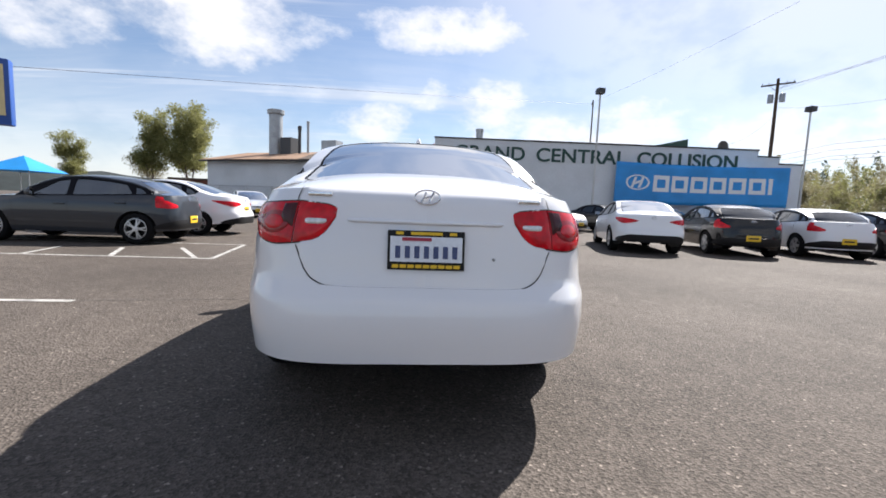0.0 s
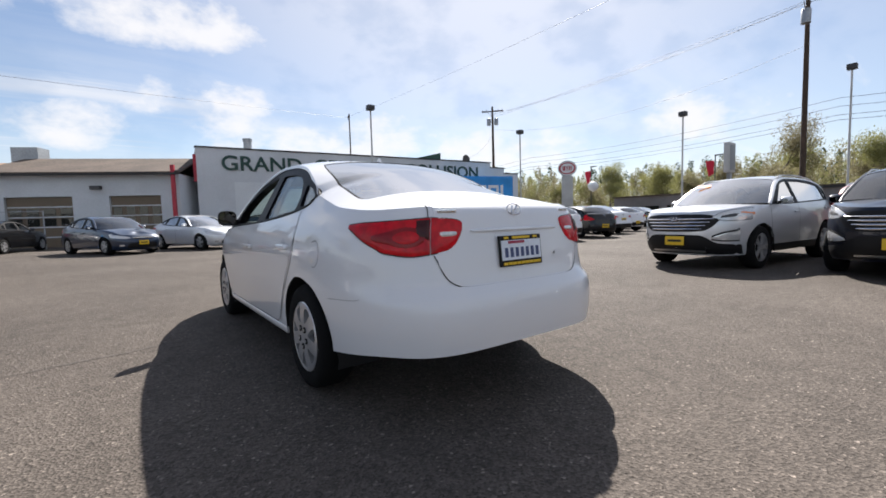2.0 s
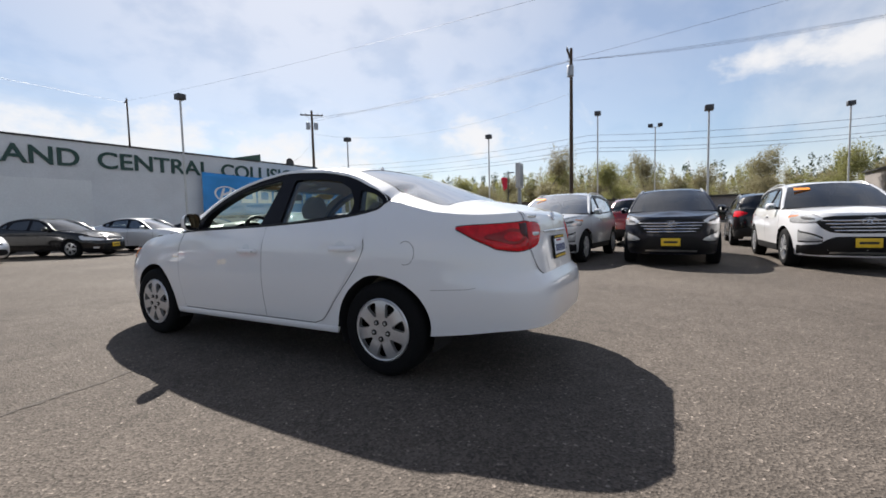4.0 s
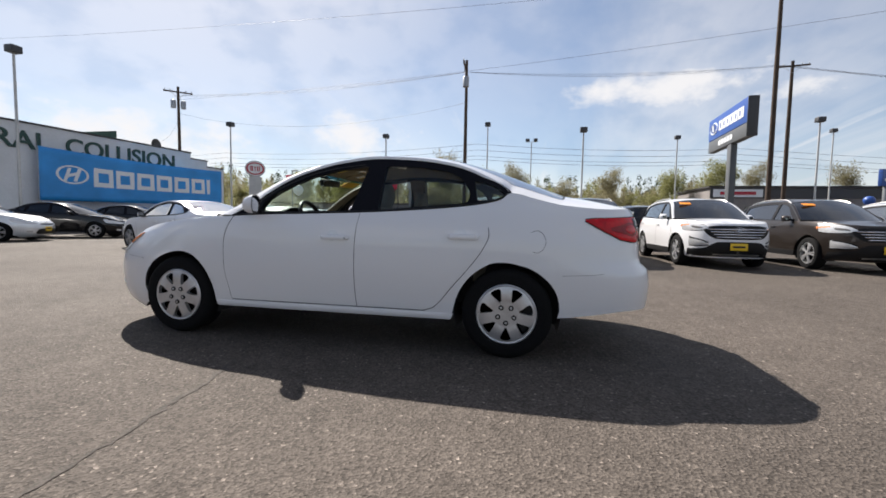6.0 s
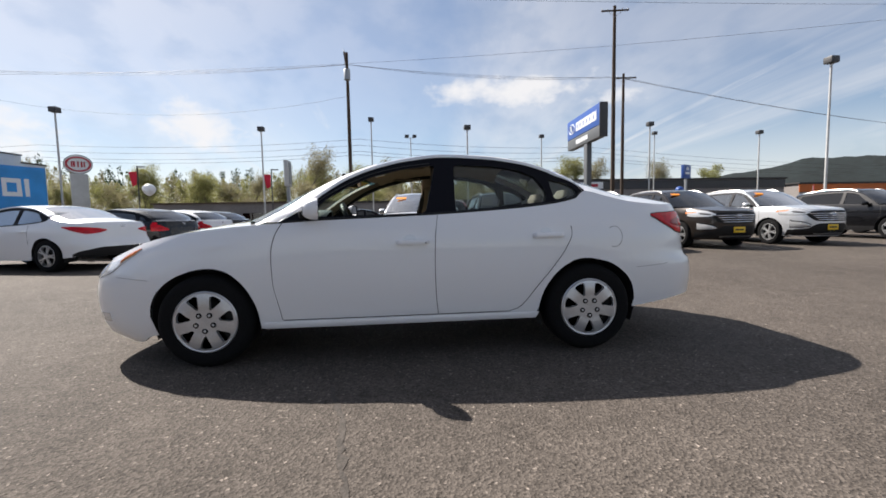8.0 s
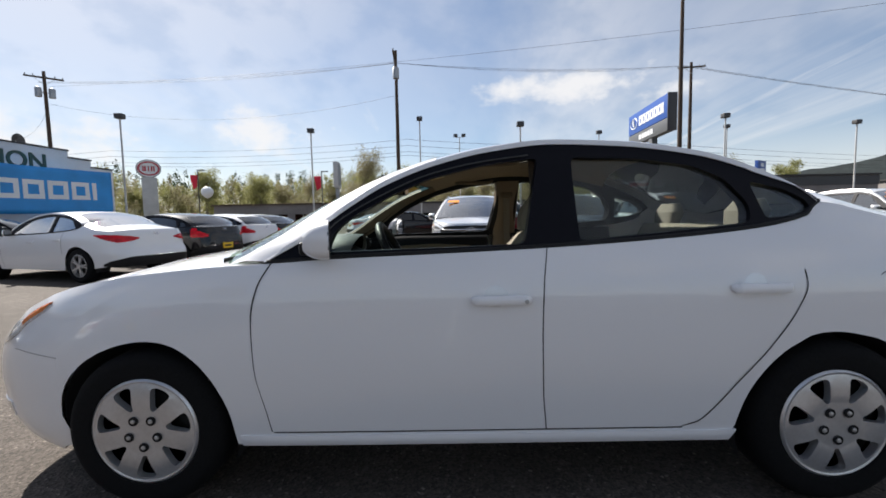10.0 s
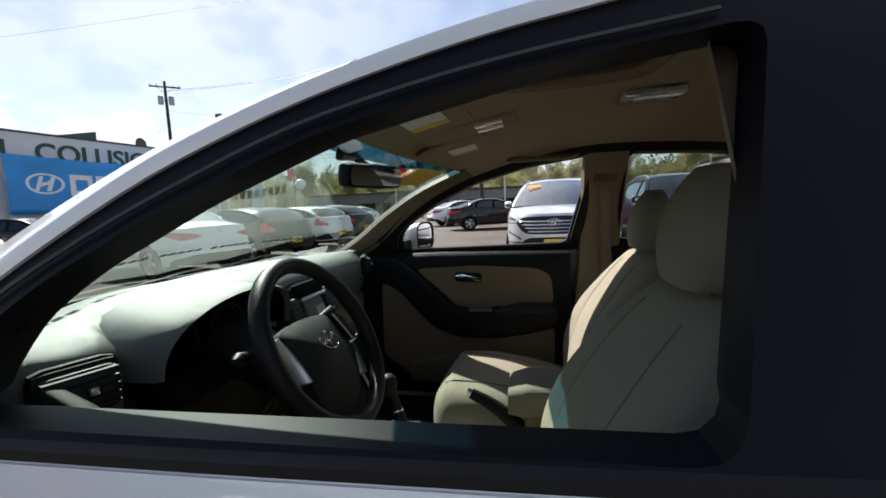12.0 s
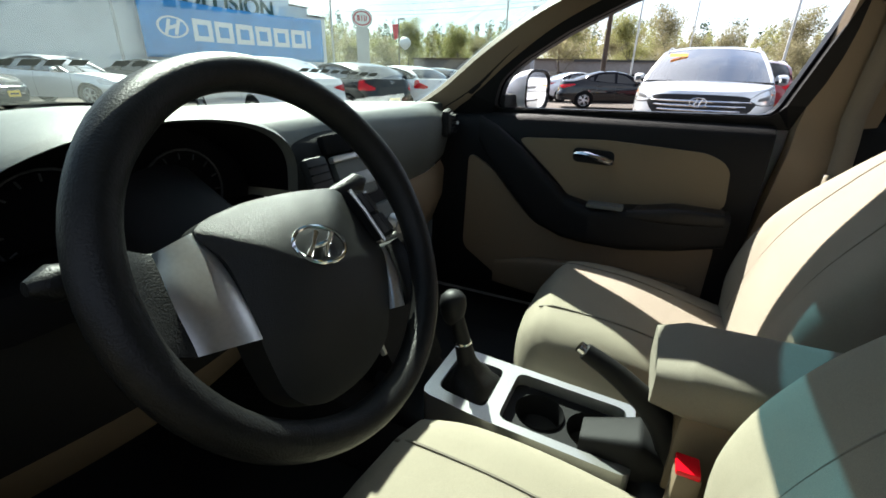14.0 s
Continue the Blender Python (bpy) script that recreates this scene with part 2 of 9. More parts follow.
FRAME_BLACK = material("satin_black_frame", (0.005, 0.005, 0.008), 0.45, spec=0.10, grain=0.08, scale=40)
RUBBER = material("tyre_rubber", (0.0065, 0.0065, 0.007), 0.9, spec=0.15, grain=0.2, scale=90, bump=0.15, bump_scale=200)
ALLOY = material("silver_wheel", (0.55, 0.55, 0.56), 0.34, 0.7, grain=0.05, scale=60, blotch=0.08, blotch_scale=9)
CHROME = material("chrome", (0.75, 0.75, 0.76), 0.12, 1.0, grain=0.03, scale=60)
RED_LENS = material("red_lamp_lens", (0.52, 0.003, 0.010), 0.16, coat=0.3, spec=0.2, grain=0.2, scale=30, blotch=0.28, blotch_scale=12)
MAROON_LENS = material("maroon_lens_panel", (0.045, 0.003, 0.004), 0.25, coat=0.3, spec=0.2, grain=0.15, scale=70)
DARK_RED = material("dark_red_lens", (0.24, 0.002, 0.004), 0.2, coat=0.25, spec=0.3, grain=0.15, scale=70)
CLEAR_LENS = material("clear_lamp_lens", (0.62, 0.62, 0.62), 0.10, 0.35, coat=1.0, grain=0.25, scale=60)
AMBER_LENS = material("amber_lamp_lens", (0.78, 0.24, 0.07), 0.12, coat=1.0, grain=0.12, scale=60)
MIRROR = material("mirror_glass", (0.85, 0.86, 0.87), 0.02, 1.0)
GLASS_CLEAR = glass("windscreen_glass", (0.74, 0.88, 0.81), 0.85)
GLASS_SIDE = glass("side_glass", (0.72, 0.78, 0.76), 0.9)
GLASS_TINT = glass("tinted_glass", (0.76, 0.80, 0.79), 0.55)
GLASS_BACK = glass("rear_screen_glass", (0.50, 0.54, 0.54), 2.6, 0.03)
GLASS_LOT = glass("lot_car_glass", (0.34, 0.39, 0.39), 3.2)
GLASS_DARK = glass("dark_tinted_glass", (0.06, 0.07, 0.075), 1.3)
GLASS_BLUE = glass("blue_shade_band", (0.05, 0.15, 0.22), 0.5)
PLATE_YELLOW = material("yellow_dealer_plate", (0.75, 0.48, 0.015), 0.45, grain=0.05, scale=40)
PLATE_WHITE = material("white_plate", (0.72, 0.76, 0.82), 0.4, grain=0.06, scale=60)
INK_BLUE = material("dark_blue_ink", (0.05, 0.07, 0.17), 0.5, grain=0.1, scale=80)
INK_BLACK = material("black_ink", (0.012, 0.012, 0.013), 0.6, grain=0.1, scale=80)
BAR_GREY = material("grey_print", (0.035, 0.037, 0.037), 0.6, grain=0.1, scale=80)
INK_RED = material("red_ink", (0.35, 0.03, 0.06), 0.5, grain=0.1, scale=80)
ORANGE_TAG = material("orange_price_tag", (0.95, 0.30, 0.02), 0.6, grain=0.05, scale=40)
DASH = material("dark_grey_dashboard_vinyl", (0.076, 0.083, 0.078), 0.46, grain=0.12, scale=500, bump=0.35, bump_scale=900, blotch=0.06, blotch_scale=6)
HUB = material("grained_black_hub_vinyl", (0.014, 0.0145, 0.014), 0.42, spec=0.25, grain=0.12, scale=500, bump=0.35, bump_scale=900)
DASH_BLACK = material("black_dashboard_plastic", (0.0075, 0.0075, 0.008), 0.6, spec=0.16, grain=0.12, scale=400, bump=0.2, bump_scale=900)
# darker than the dashboard plastic: the recess's shade is put into the colour
CLUSTER_BLACK = material("recess_shade_black", (0.004, 0.004, 0.0045), 0.8, spec=0.08, grain=0.1, scale=300)
LEATHER = material("worn_black_steering_leather", (0.008, 0.008, 0.008), 0.40, spec=0.2, grain=0.25, scale=120, bump=0.25, bump_scale=600, blotch=0.2, blotch_scale=20)
BEIGE = material("beige_seat_cloth", (0.225, 0.198, 0.150), 0.9, grain=0.09, scale=900, blotch=0.07, blotch_scale=5, bump=0.4, bump_scale=1400)
BEIGE_SIDE = material("beige_grey_seat_side", (0.17, 0.15, 0.118), 0.85, grain=0.1, scale=700, blotch=0.06, blotch_scale=6, bump=0.35, bump_scale=1200)
BEIGE_TRIM = material("beige_plastic_trim", (0.155, 0.115, 0.074), 0.6, grain=0.06, scale=500, bump=0.15, bump_scale=900)
BEIGE_PANEL = material("beige_door_cloth", (0.155, 0.120, 0.074), 0.85, grain=0.1, scale=900, bump=0.3, bump_scale=1200)
HEADLINER = material("tan_headliner_cloth", (0.27, 0.215, 0.15), 0.95, grain=0.1, scale=700, bump=0.3, bump_scale=1000)
SILVER_TRIM = material("satin_silver_trim", (0.50, 0.50, 0.49), 0.32, 0.85, grain=0.05, scale=300)
CARPET = material("dark_carpet", (0.03, 0.027, 0.024), 0.98, grain=0.3, scale=400, bump=0.6, bump_scale=500)
WALL_WHITE = material("white_painted_wall", (0.60, 0.62, 0.64), 0.75, grain=0.05, scale=14, blotch=0.09, blotch_scale=0.5, bump=0.15, bump_scale=30)
WALL_PATCH = material("repainted_white_wall", (0.66, 0.68, 0.69), 0.72, grain=0.04, scale=14, blotch=0.05, blotch_scale=0.6)
ROOF_BROWN = material("brown_shingle_roof", (0.095, 0.070, 0.053), 0.9, grain=0.3, scale=9, blotch=0.3, blotch_scale=0.7, bump=0.5, bump_scale=12)
ROOF_ORANGE = material("faded_tan_roof", (0.24, 0.15, 0.095), 0.9, grain=0.2, scale=7, blotch=0.22, blotch_scale=0.5, bump=0.3, bump_scale=12)
COPING = material("dark_wall_coping", (0.03, 0.028, 0.028), 0.6, grain=0.2, scale=10)
GREEN_LETTER = material("dark_green_letters", (0.015, 0.055, 0.045), 0.55, grain=0.1, scale=12)
GREEN_SIGN = material("dark_green_roof_panel", (0.02, 0.06, 0.045), 0.6, grain=0.12, scale=8)
BANNER_BLUE = material("blue_vinyl_banner", (0.018, 0.25, 0.62), 0.45, grain=0.04, scale=20, blotch=0.14, blotch_scale=0.8)
BANNER_WHITE = material("white_banner_print", (0.72, 0.74, 0.76), 0.5, grain=0.04, scale=20)
GALV = material("galvanised_steel", (0.36, 0.37, 0.38), 0.45, 0.7, grain=0.15, scale=12, blotch=0.12, blotch_scale=2)
LIGHT_STEEL = material("painted_pole_grey", (0.48, 0.48, 0.47), 0.5, 0.1, grain=0.08, scale=12, blotch=0.1, blotch_scale=1)
POLE_WOOD = material("weathered_pole_wood", (0.060, 0.040, 0.028), 0.9, grain=0.3, scale=12, blotch=0.25, blotch_scale=0.7, bump=0.4)
WIRE = material("black_cable", (0.03, 0.03, 0.032), 0.6, grain=0.1, scale=10)
LAMP_DARK = material("dark_lamp_housing", (0.045, 0.045, 0.048), 0.5, grain=0.12, scale=12)
SIGN_RED = material("red_sign_face", (0.42, 0.02, 0.04), 0.45, grain=0.05, scale=10)
SIGN_GREY = material("grey_sign_face", (0.28, 0.29, 0.30), 0.5, 0.2, grain=0.06, scale=8)
SIGN_DARK = material("dark_grey_sign_face", (0.085, 0.09, 0.095), 0.5, 0.1, grain=0.06, scale=8)
SIGN_BLUE = material("blue_sign_face", (0.02, 0.075, 0.30), 0.4, grain=0.05, scale=8)
SIGN_CREAM = material("cream_sign_face", (0.62, 0.50, 0.26), 0.5, grain=0.05, scale=6)
FLAG_RED = material("red_flag_cloth", (0.62, 0.02, 0.05), 0.8, grain=0.06, scale=20)
FENCE_RED = material("red_brown_boards", (0.14, 0.05, 0.035), 0.85, grain=0.2, scale=8, blotch=0.2, blotch_scale=1)
CRACK = material("dark_asphalt_crack", (0.064, 0.054, 0.046), 0.95, grain=0.4, scale=90, blotch=0.3, blotch_scale=14, bump=0.6)
LINE_PAINT = material("worn_white_line_paint", (0.33, 0.32, 0.30), 0.8, grain=0.35, scale=30, blotch=0.4, blotch_scale=5, bump=0.3)
BARK = material("grey_brown_bark", (0.10, 0.08, 0.062), 0.95, grain=0.3, scale=20, bump=0.6)
ORANGE_WALL = material("orange_fascia", (0.55, 0.14, 0.03), 0.7, grain=0.06, scale=4, blotch=0.08, blotch_scale=0.4)
STORE_WALL = material("far_store_wall", (0.22, 0.20, 0.19), 0.8, grain=0.1, scale=3, blotch=0.15, blotch_scale=0.3)
HILL = material("wooded_hillside", (0.011, 0.017, 0.018), 1.0, grain=0.35, scale=0.22, blotch=0.25, blotch_scale=0.03)


def leaf_material(name, a, b):
    mat = bpy.data.materials.new(name)
    mat.use_nodes = True
    nt = mat.node_tree
    p = nt.nodes["Principled BSDF"]
    p.inputs["Roughness"].default_value = 0.65
    p.inputs["Specular IOR Level"].default_value = 0.25
    g = nt.nodes.new("ShaderNodeNewGeometry")
    mix = nt.nodes.new("ShaderNodeMix")
    mix.data_type = "RGBA"
    mix.inputs["A"].default_value, mix.inputs["B"].default_value = (*a, 1), (*b, 1)
    nt.links.new(g.outputs["Random Per Island"], mix.inputs["Factor"])
    nt.links.new(mix.outputs["Result"], p.inputs["Base Color"])
    tr = nt.nodes.new("ShaderNodeBsdfTranslucent")
    nt.links.new(mix.outputs["Result"], tr.inputs[0])
    ms = nt.nodes.new("ShaderNodeMixShader")
    ms.inputs[0].default_value = 0.5
    nt.links.new(p.outputs[0], ms.inputs[1])
    nt.links.new(tr.outputs[0], ms.inputs[2])
    nt.links.new(ms.outputs[0], nt.nodes["Material Output"].inputs[0])
    return mat


LEAF_SPRING = leaf_material("spring_yellow_green_leaf", (0.17, 0.18, 0.065), (0.31, 0.30, 0.125))
LEAF_BROWN = leaf_material("budding_brown_twig", (0.165, 0.150, 0.085), (0.29, 0.26, 0.15))
LEAF_CONIFER = leaf_material("dark_conifer_needle", (0.018, 0.032, 0.018), (0.05, 0.07, 0.035))

# ---- mesh helpers ----
def part(name, bm, mat, parent=None, label="", smooth=True, angle=40):
    """Links a bmesh as one mesh object, under a thing or a part."""
    bmesh.ops.recalc_face_normals(bm, faces=bm.faces)
    me = bpy.data.meshes.new(name)
    bm.to_mesh(me)
    bm.free()
    if smooth:
        for p in me.polygons:
            p.use_smooth = True
        me.set_sharp_from_angle(angle=radians(angle))
    me.materials.append(mat)
    ob = new(name, me)
    ob.parent = parent
    if label:
        ob["label"] = label
    return ob


def thing(name, label, category, group="", at=None, kind=""):
    ob = new(name)
    ob.empty_display_size = 0.2
    if at is not None:
        ob.matrix_basis = at
    return tagged(ob, label, category, group, kind)


def curve(*pts):
    """A smooth function through (x, y) pairs, without overshoot."""
    pts = sorted(pts)
    xs, ys = [p[0] for p in pts], [p[1] for p in pts]
    n = len(xs)
    d = [(ys[i + 1] - ys[i]) / (xs[i + 1] - xs[i]) for i in range(n - 1)]
    m = [d[0]] + [0 if d[i - 1] * d[i] <= 0 else 2 * d[i - 1] * d[i] / (d[i - 1] + d[i]) for i in range(1, n - 1)] + [d[-1]]

    def f(x):
        if x <= xs[0]:
            return ys[0]
        if x >= xs[-1]:
            return ys[-1]
        i = max(k for k in range(n - 1) if xs[k] <= x)
        h = xs[i + 1] - xs[i]
        t = (x - xs[i]) / h
        return (ys[i] * (1 + 2 * t) * (1 - t) ** 2 + m[i] * h * t * (1 - t) ** 2
                + ys[i + 1] * t * t * (3 - 2 * t) + m[i + 1] * h * t * t * (t - 1))
    return f


def span(a, b, n):
    return [a + (b - a) * i / n for i in range(n + 1)]


def grid(bm, rows):
    """Quads over rows of points, all rows equally long."""
    vs = [[bm.verts.new(p) for p in r] for r in rows]
    for i in range(len(vs) - 1):
        for j in range(len(vs[0]) - 1):
            q = [vs[i][j], vs[i][j + 1], vs[i + 1][j + 1], vs[i + 1][j]]
            bm.faces.new(q)
    return vs


def box_bm(bm, c, size, m=None, bevel=0.0):
    r = bmesh.ops.create_cube(bm, size=1)["verts"]
    for v in r:
        v.co = Vector((v.co.x * size[0], v.co.y * size[1], v.co.z * size[2]))
    if bevel:
        es = list({e for v in r for e in v.link_edges})
        r = list({v for f in bmesh.ops.bevel(bm, geom=es, offset=bevel, segments=2, affect="EDGES", profile=0.6)["faces"] for v in f.verts}
                 | {v for v in r if v.is_valid})
    for v in r:
        p = m @ v.co if m else v.co
        v.co = Vector(p) + Vector(c)
    return r


def box(c, size, m=None, bevel=0.0):
    bm = bmesh.new()
    box_bm(bm, c, size, m, bevel)
    return bm


def tube_bm(bm, pts, radius, sides=8, caps=True):
    """A round bar along points; radius is a number or one per point."""
    pts = [Vector(p) for p in pts]
    rad = radius if isinstance(radius, (list, tuple)) else [radius] * len(pts)
    rings = []
    up = Vector((0, 0, 1))
    for i, p in enumerate(pts):
        d = (pts[min(i + 1, len(pts) - 1)] - pts[max(i - 1, 0)]).normalized()
        a = d.cross(up)
        if a.length < 0.1:
            a = d.cross(Vector((0, 1, 0)))
        a.normalize()
        b = d.cross(a)
        rings.append([bm.verts.new(p + (a * math.cos(k * 2 * math.pi / sides) + b * math.sin(k * 2 * math.pi / sides)) * rad[i]) for k in range(sides)])
    for r0, r1 in zip(rings, rings[1:]):
        for k in range(sides):
            bm.faces.new((r0[k], r0[(k + 1) % sides], r1[(k + 1) % sides], r1[k]))
    if caps:
        bm.faces.new(rings[0])
        bm.faces.new(rings[-1][::-1])
    return bm


def tube(pts, radius, sides=8):
    return tube_bm(bmesh.new(), pts, radius, sides)


def lathe_bm(bm, profile, axis="x", centre=(0, 0, 0), sides=40, squash=1.0):
    """Turns (offset along axis, radius) pairs round an axis."""
    rings = []
    for o, r in profile:
        ring = []
        for k in range(sides):
            a = k * 2 * math.pi / sides
            c, s = math.cos(a) * r, math.sin(a) * r * squash
            p = (o, c, s) if axis == "x" else (c, o, s) if axis == "y" else (c, s, o)
            ring.append(bm.verts.new(Vector(p) + Vector(centre)))
        rings.append(ring)
    for r0, r1 in zip(rings, rings[1:]):
        for k in range(sides):
            bm.faces.new((r0[k], r0[(k + 1) % sides], r1[(k + 1) % sides], r1[k]))
    return rings


def lathe(profile, axis="x", centre=(0, 0, 0), sides=40, squash=1.0, caps=True):
    bm = bmesh.new()
    rings = lathe_bm(bm, profile, axis, centre, sides, squash)
    if caps:
        bm.faces.new(rings[0])
        bm.faces.new(rings[-1][::-1])
    return bm


def outline_fill(outer, holes, to3d, thick):
    """A plate with holes: closed 2D loops are filled, mapped to space and given thickness by to3d(a, b, depth)."""
    bm = bmesh.new()
    loops = []
    for loop in [outer, *holes]:
        vs = [bm.verts.new((a, b, 0)) for a, b in loop]
        loops.append(vs)
        for i in range(len(vs)):
            bm.edges.new((vs[i], vs[(i + 1) % len(vs)]))
    bmesh.ops.triangle_fill(bm, edges=list(bm.edges), use_beauty=True)
    front = list(bm.faces)
    flat = {v: (v.co.x, v.co.y) for v in bm.verts}
    back = {}
    for v in list(bm.verts):
        back[v] = bm.verts.new(to3d(*flat[v], thick))
    for f in front:
        bm.faces.new([back[v] for v in reversed(f.verts)])
    for vs in loops:
        for i in range(len(vs)):
            a, b = vs[i], vs[(i + 1) % len(vs)]
            bm.faces.new((a, b, back[b], back[a]))
    for v, (a, b) in flat.items():
        v.co = Vector(to3d(a, b, 0.0))
    return bm


def smooth_loop(pts, per=6, closed=True):
    """Catmull-Rom through points of a loop."""
    out = []
    n = len(pts)
    for i in range(n if closed else n - 1):
        p0, p1, p2, p3 = (Vector(pts[(i + k) % n] if closed else pts[min(max(i + k, 0), n - 1)]) for k in (-1, 0, 1, 2))
        for j in range(per):
            t = j / per
            out.append(0.5 * (2 * p1 + (p2 - p0) * t + (2 * p0 - 5 * p1 + 4 * p2 - p3) * t * t + (3 * p1 - p0 - 3 * p2 + p3) * t ** 3))
    if not closed:
        out.append(Vector(pts[-1]))
    return out


def rounded(pts, r, per=4):
    """Rounds the corners of a 2D loop."""
    out = []
    n = len(pts)
    for i in range(n):
        p, a, b = Vector(pts[i]), Vector(pts[i - 1]), Vector(pts[(i + 1) % n])
        da, db = (a - p), (b - p)
        k = min(r, da.length * 0.45, db.length * 0.45)
        q0, q1 = p + da.normalized() * k, p + db.normalized() * k
        for j in range(per + 1):
            t = j / per
            out.append(tuple(q0 * (1 - t) ** 2 + p * 2 * t * (1 - t) + q1 * t * t))
    return out

# ---- cars ----
class CarShape:
    """A car's outer form. x across, y from the rear bumper forwards, z up."""

    def __init__(self, **k):
        self.half0 = k["half"]
        self.prof = curve(*k["profile"])          # z -> how far the side draws in
        self.yr, self.yf = curve(*k["rear"]), curve(*k["front"])
        self.ym, self.nr, self.nf = k["mid"], k.get("nr", 5.2), k.get("nf", 4.2)
        self.sill = curve(*k["sill"])
        self.shoulder = curve(*k["shoulder"])     # y -> top of the body side
        self.rail = curve(*k["rail"])             # y -> top of the side windows
        self.ra, self.fa, self.rw, self.arch = k["rear_axle"], k["front_axle"], k["wheel"], k["arch"]
        self.y_a, self.y_c = k["rail_ends"]       # foot of the front pillar, tip of the rear pillar
        self.tumble = k.get("tumble", 0.51)
        self.k = k

    def half(self, z):
        return self.half0 + self.prof(z)

    def side_x(self, y, z):
        h = self.half(z)
        if y < self.ym:
            q, n = (self.ym - y) / (self.ym - self.yr(z)), self.nr
        else:
            q, n = (y - self.ym) / (self.yf(z) - self.ym), self.nf
        return h * max(1 - min(q, 1) ** n, 0) ** (1 / n)

    def rear_y(self, x, z):
        q = min(abs(x) / self.half(z), 1)
        return self.ym - (self.ym - self.yr(z)) * max(1 - q ** self.nr, 0) ** (1 / self.nr)

    def front_y(self, x, z):
        q = min(abs(x) / self.half(z), 1)
        return self.ym + (self.yf(z) - self.ym) * max(1 - q ** self.nf, 0) ** (1 / self.nf)

    # a place on the wrap-round side: a < 0.62 rear by x, then by y, then front by x
    XS = 0.80

    def wrap(self, a, z, off=0.0, side=-1):
        """a: 0 rear centre .. 1 rear corner .. 2 front corner .. 3 front centre."""
        def p(a):
            xs = self.half(z) * self.XS
            if a <= 1:
                x = xs * a
                return Vector((x, self.rear_y(x, z), z))
            if a >= 2:
                x = xs * (3 - a)
                return Vector((x, self.front_y(x, z), z))
            y0, y1 = self.rear_y(xs, z), self.front_y(xs, z)
            y = y0 + (y1 - y0) * (a - 1)
            return Vector((self.side_x(y, z), y, z))
        q = p(a)
        if off:
            e = 0.004
            t = p(min(a + e, 3)) - p(max(a - e, 0))
            nrm = Vector((t.y, -t.x, 0))
            if nrm.length > 0:
                q = q + nrm.normalized() * off
        q.x *= -side if side > 0 else 1
        if side < 0:
            q.x = -abs(q.x)
        else:
            q.x = abs(q.x)
        return q

    def a_of_y(self, y, z):
        xs = self.half(z) * self.XS
        y0, y1 = self.rear_y(xs, z), self.front_y(xs, z)
        return 1 + (y - y0) / (y1 - y0)

    def a_rear(self, x, z):
        xs = self.half(z) * self.XS
        return x / xs if x <= xs else self.a_of_y(self.rear_y(x, z), z)

    def a_front(self, x, z):
        xs = self.half(z) * self.XS
        return 3 - x / xs if x <= xs else self.a_of_y(self.front_y(x, z), z)

    def bottom(self, y):
        z = self.sill(y)
        for c in (self.ra, self.fa):
            if abs(y - c) < self.arch:
                z = max(z, self.rw + math.sqrt(self.arch ** 2 - (y - c) ** 2) - 0.005)
        return z

    def columns(self):
        cols = [i / 14 for i in range(14)]
        y0, y1 = self.rear_y(self.half0 * self.XS, 0.6), self.front_y(self.half0 * self.XS, 0.6)
        ys = set(span(y0, y1, 70))
        for c in (self.ra, self.fa):
            ys = {y for y in ys if abs(abs(y - c) - self.arch) > 0.03}
            for k in range(0, 25):
                ys.add(c + self.arch * math.cos(math.pi * k / 24))
            ys |= {c - self.arch - 0.002, c + self.arch + 0.002}
        cols += [1 + (y - y0) / (y1 - y0) for y in sorted(ys)]
        cols += [2 + i / 14 for i in range(1, 15)]
        return cols

    def side_mesh(self, side, off=0.0, rows=16):
        grid_rows = []
        for a in self.columns():
            y = self.wrap(a, 0.6).y
            lo, hi = self.bottom(y), self.top_z(a)
            grid_rows.append([self.wrap(a, lo + (hi - lo) * j / rows, off, side) for j in range(rows + 1)])
        bm = bmesh.new()
        grid(bm, grid_rows)
        return bm

    def top_z(self, a):
        z = self.shoulder(self.wrap(a, 0.6).y)
        for _ in range(10):
            z = 0.5 * z + 0.5 * self.shoulder(self.wrap(a, z).y)
        return z

    def top_edge(self, a, side=-1):
        return self.wrap(a, self.top_z(a), 0, side)

    def window_x(self, y, z):
        b = self.shoulder(min(max(y, self.y_c), self.y_a))
        xb = self.side_x(y, min(b, z)) if z >= b else self.side_x(y, z)
        d = max(z - b, 0)
        return xb - self.tumble * d * (0.86 + 0.35 * d)

    def rail_pt(self, y, inset=0.0, up=0.0):
        z = self.rail(y)
        return Vector((self.window_x(y, z) - inset, y, z + up))


def patch(edge, centre, steps, across=12, power=2.0, off=0.0):
    """A crowned sheet: edge(v) is its right-hand border (x > 0), centre(v) the line at x = 0."""
    rows = []
    for v in steps:
        e, c = edge(v), centre(v)
        row = []
        for i in range(-across, across + 1):
            u = abs(i) / across
            k = u ** power
            p = Vector((e.x * i / across, c.y + (e.y - c.y) * k, c.z + (e.z - c.z) * k + off))
            row.append(p)
        rows.append(row)
    bm = bmesh.new()
    grid(bm, rows)
    return bm


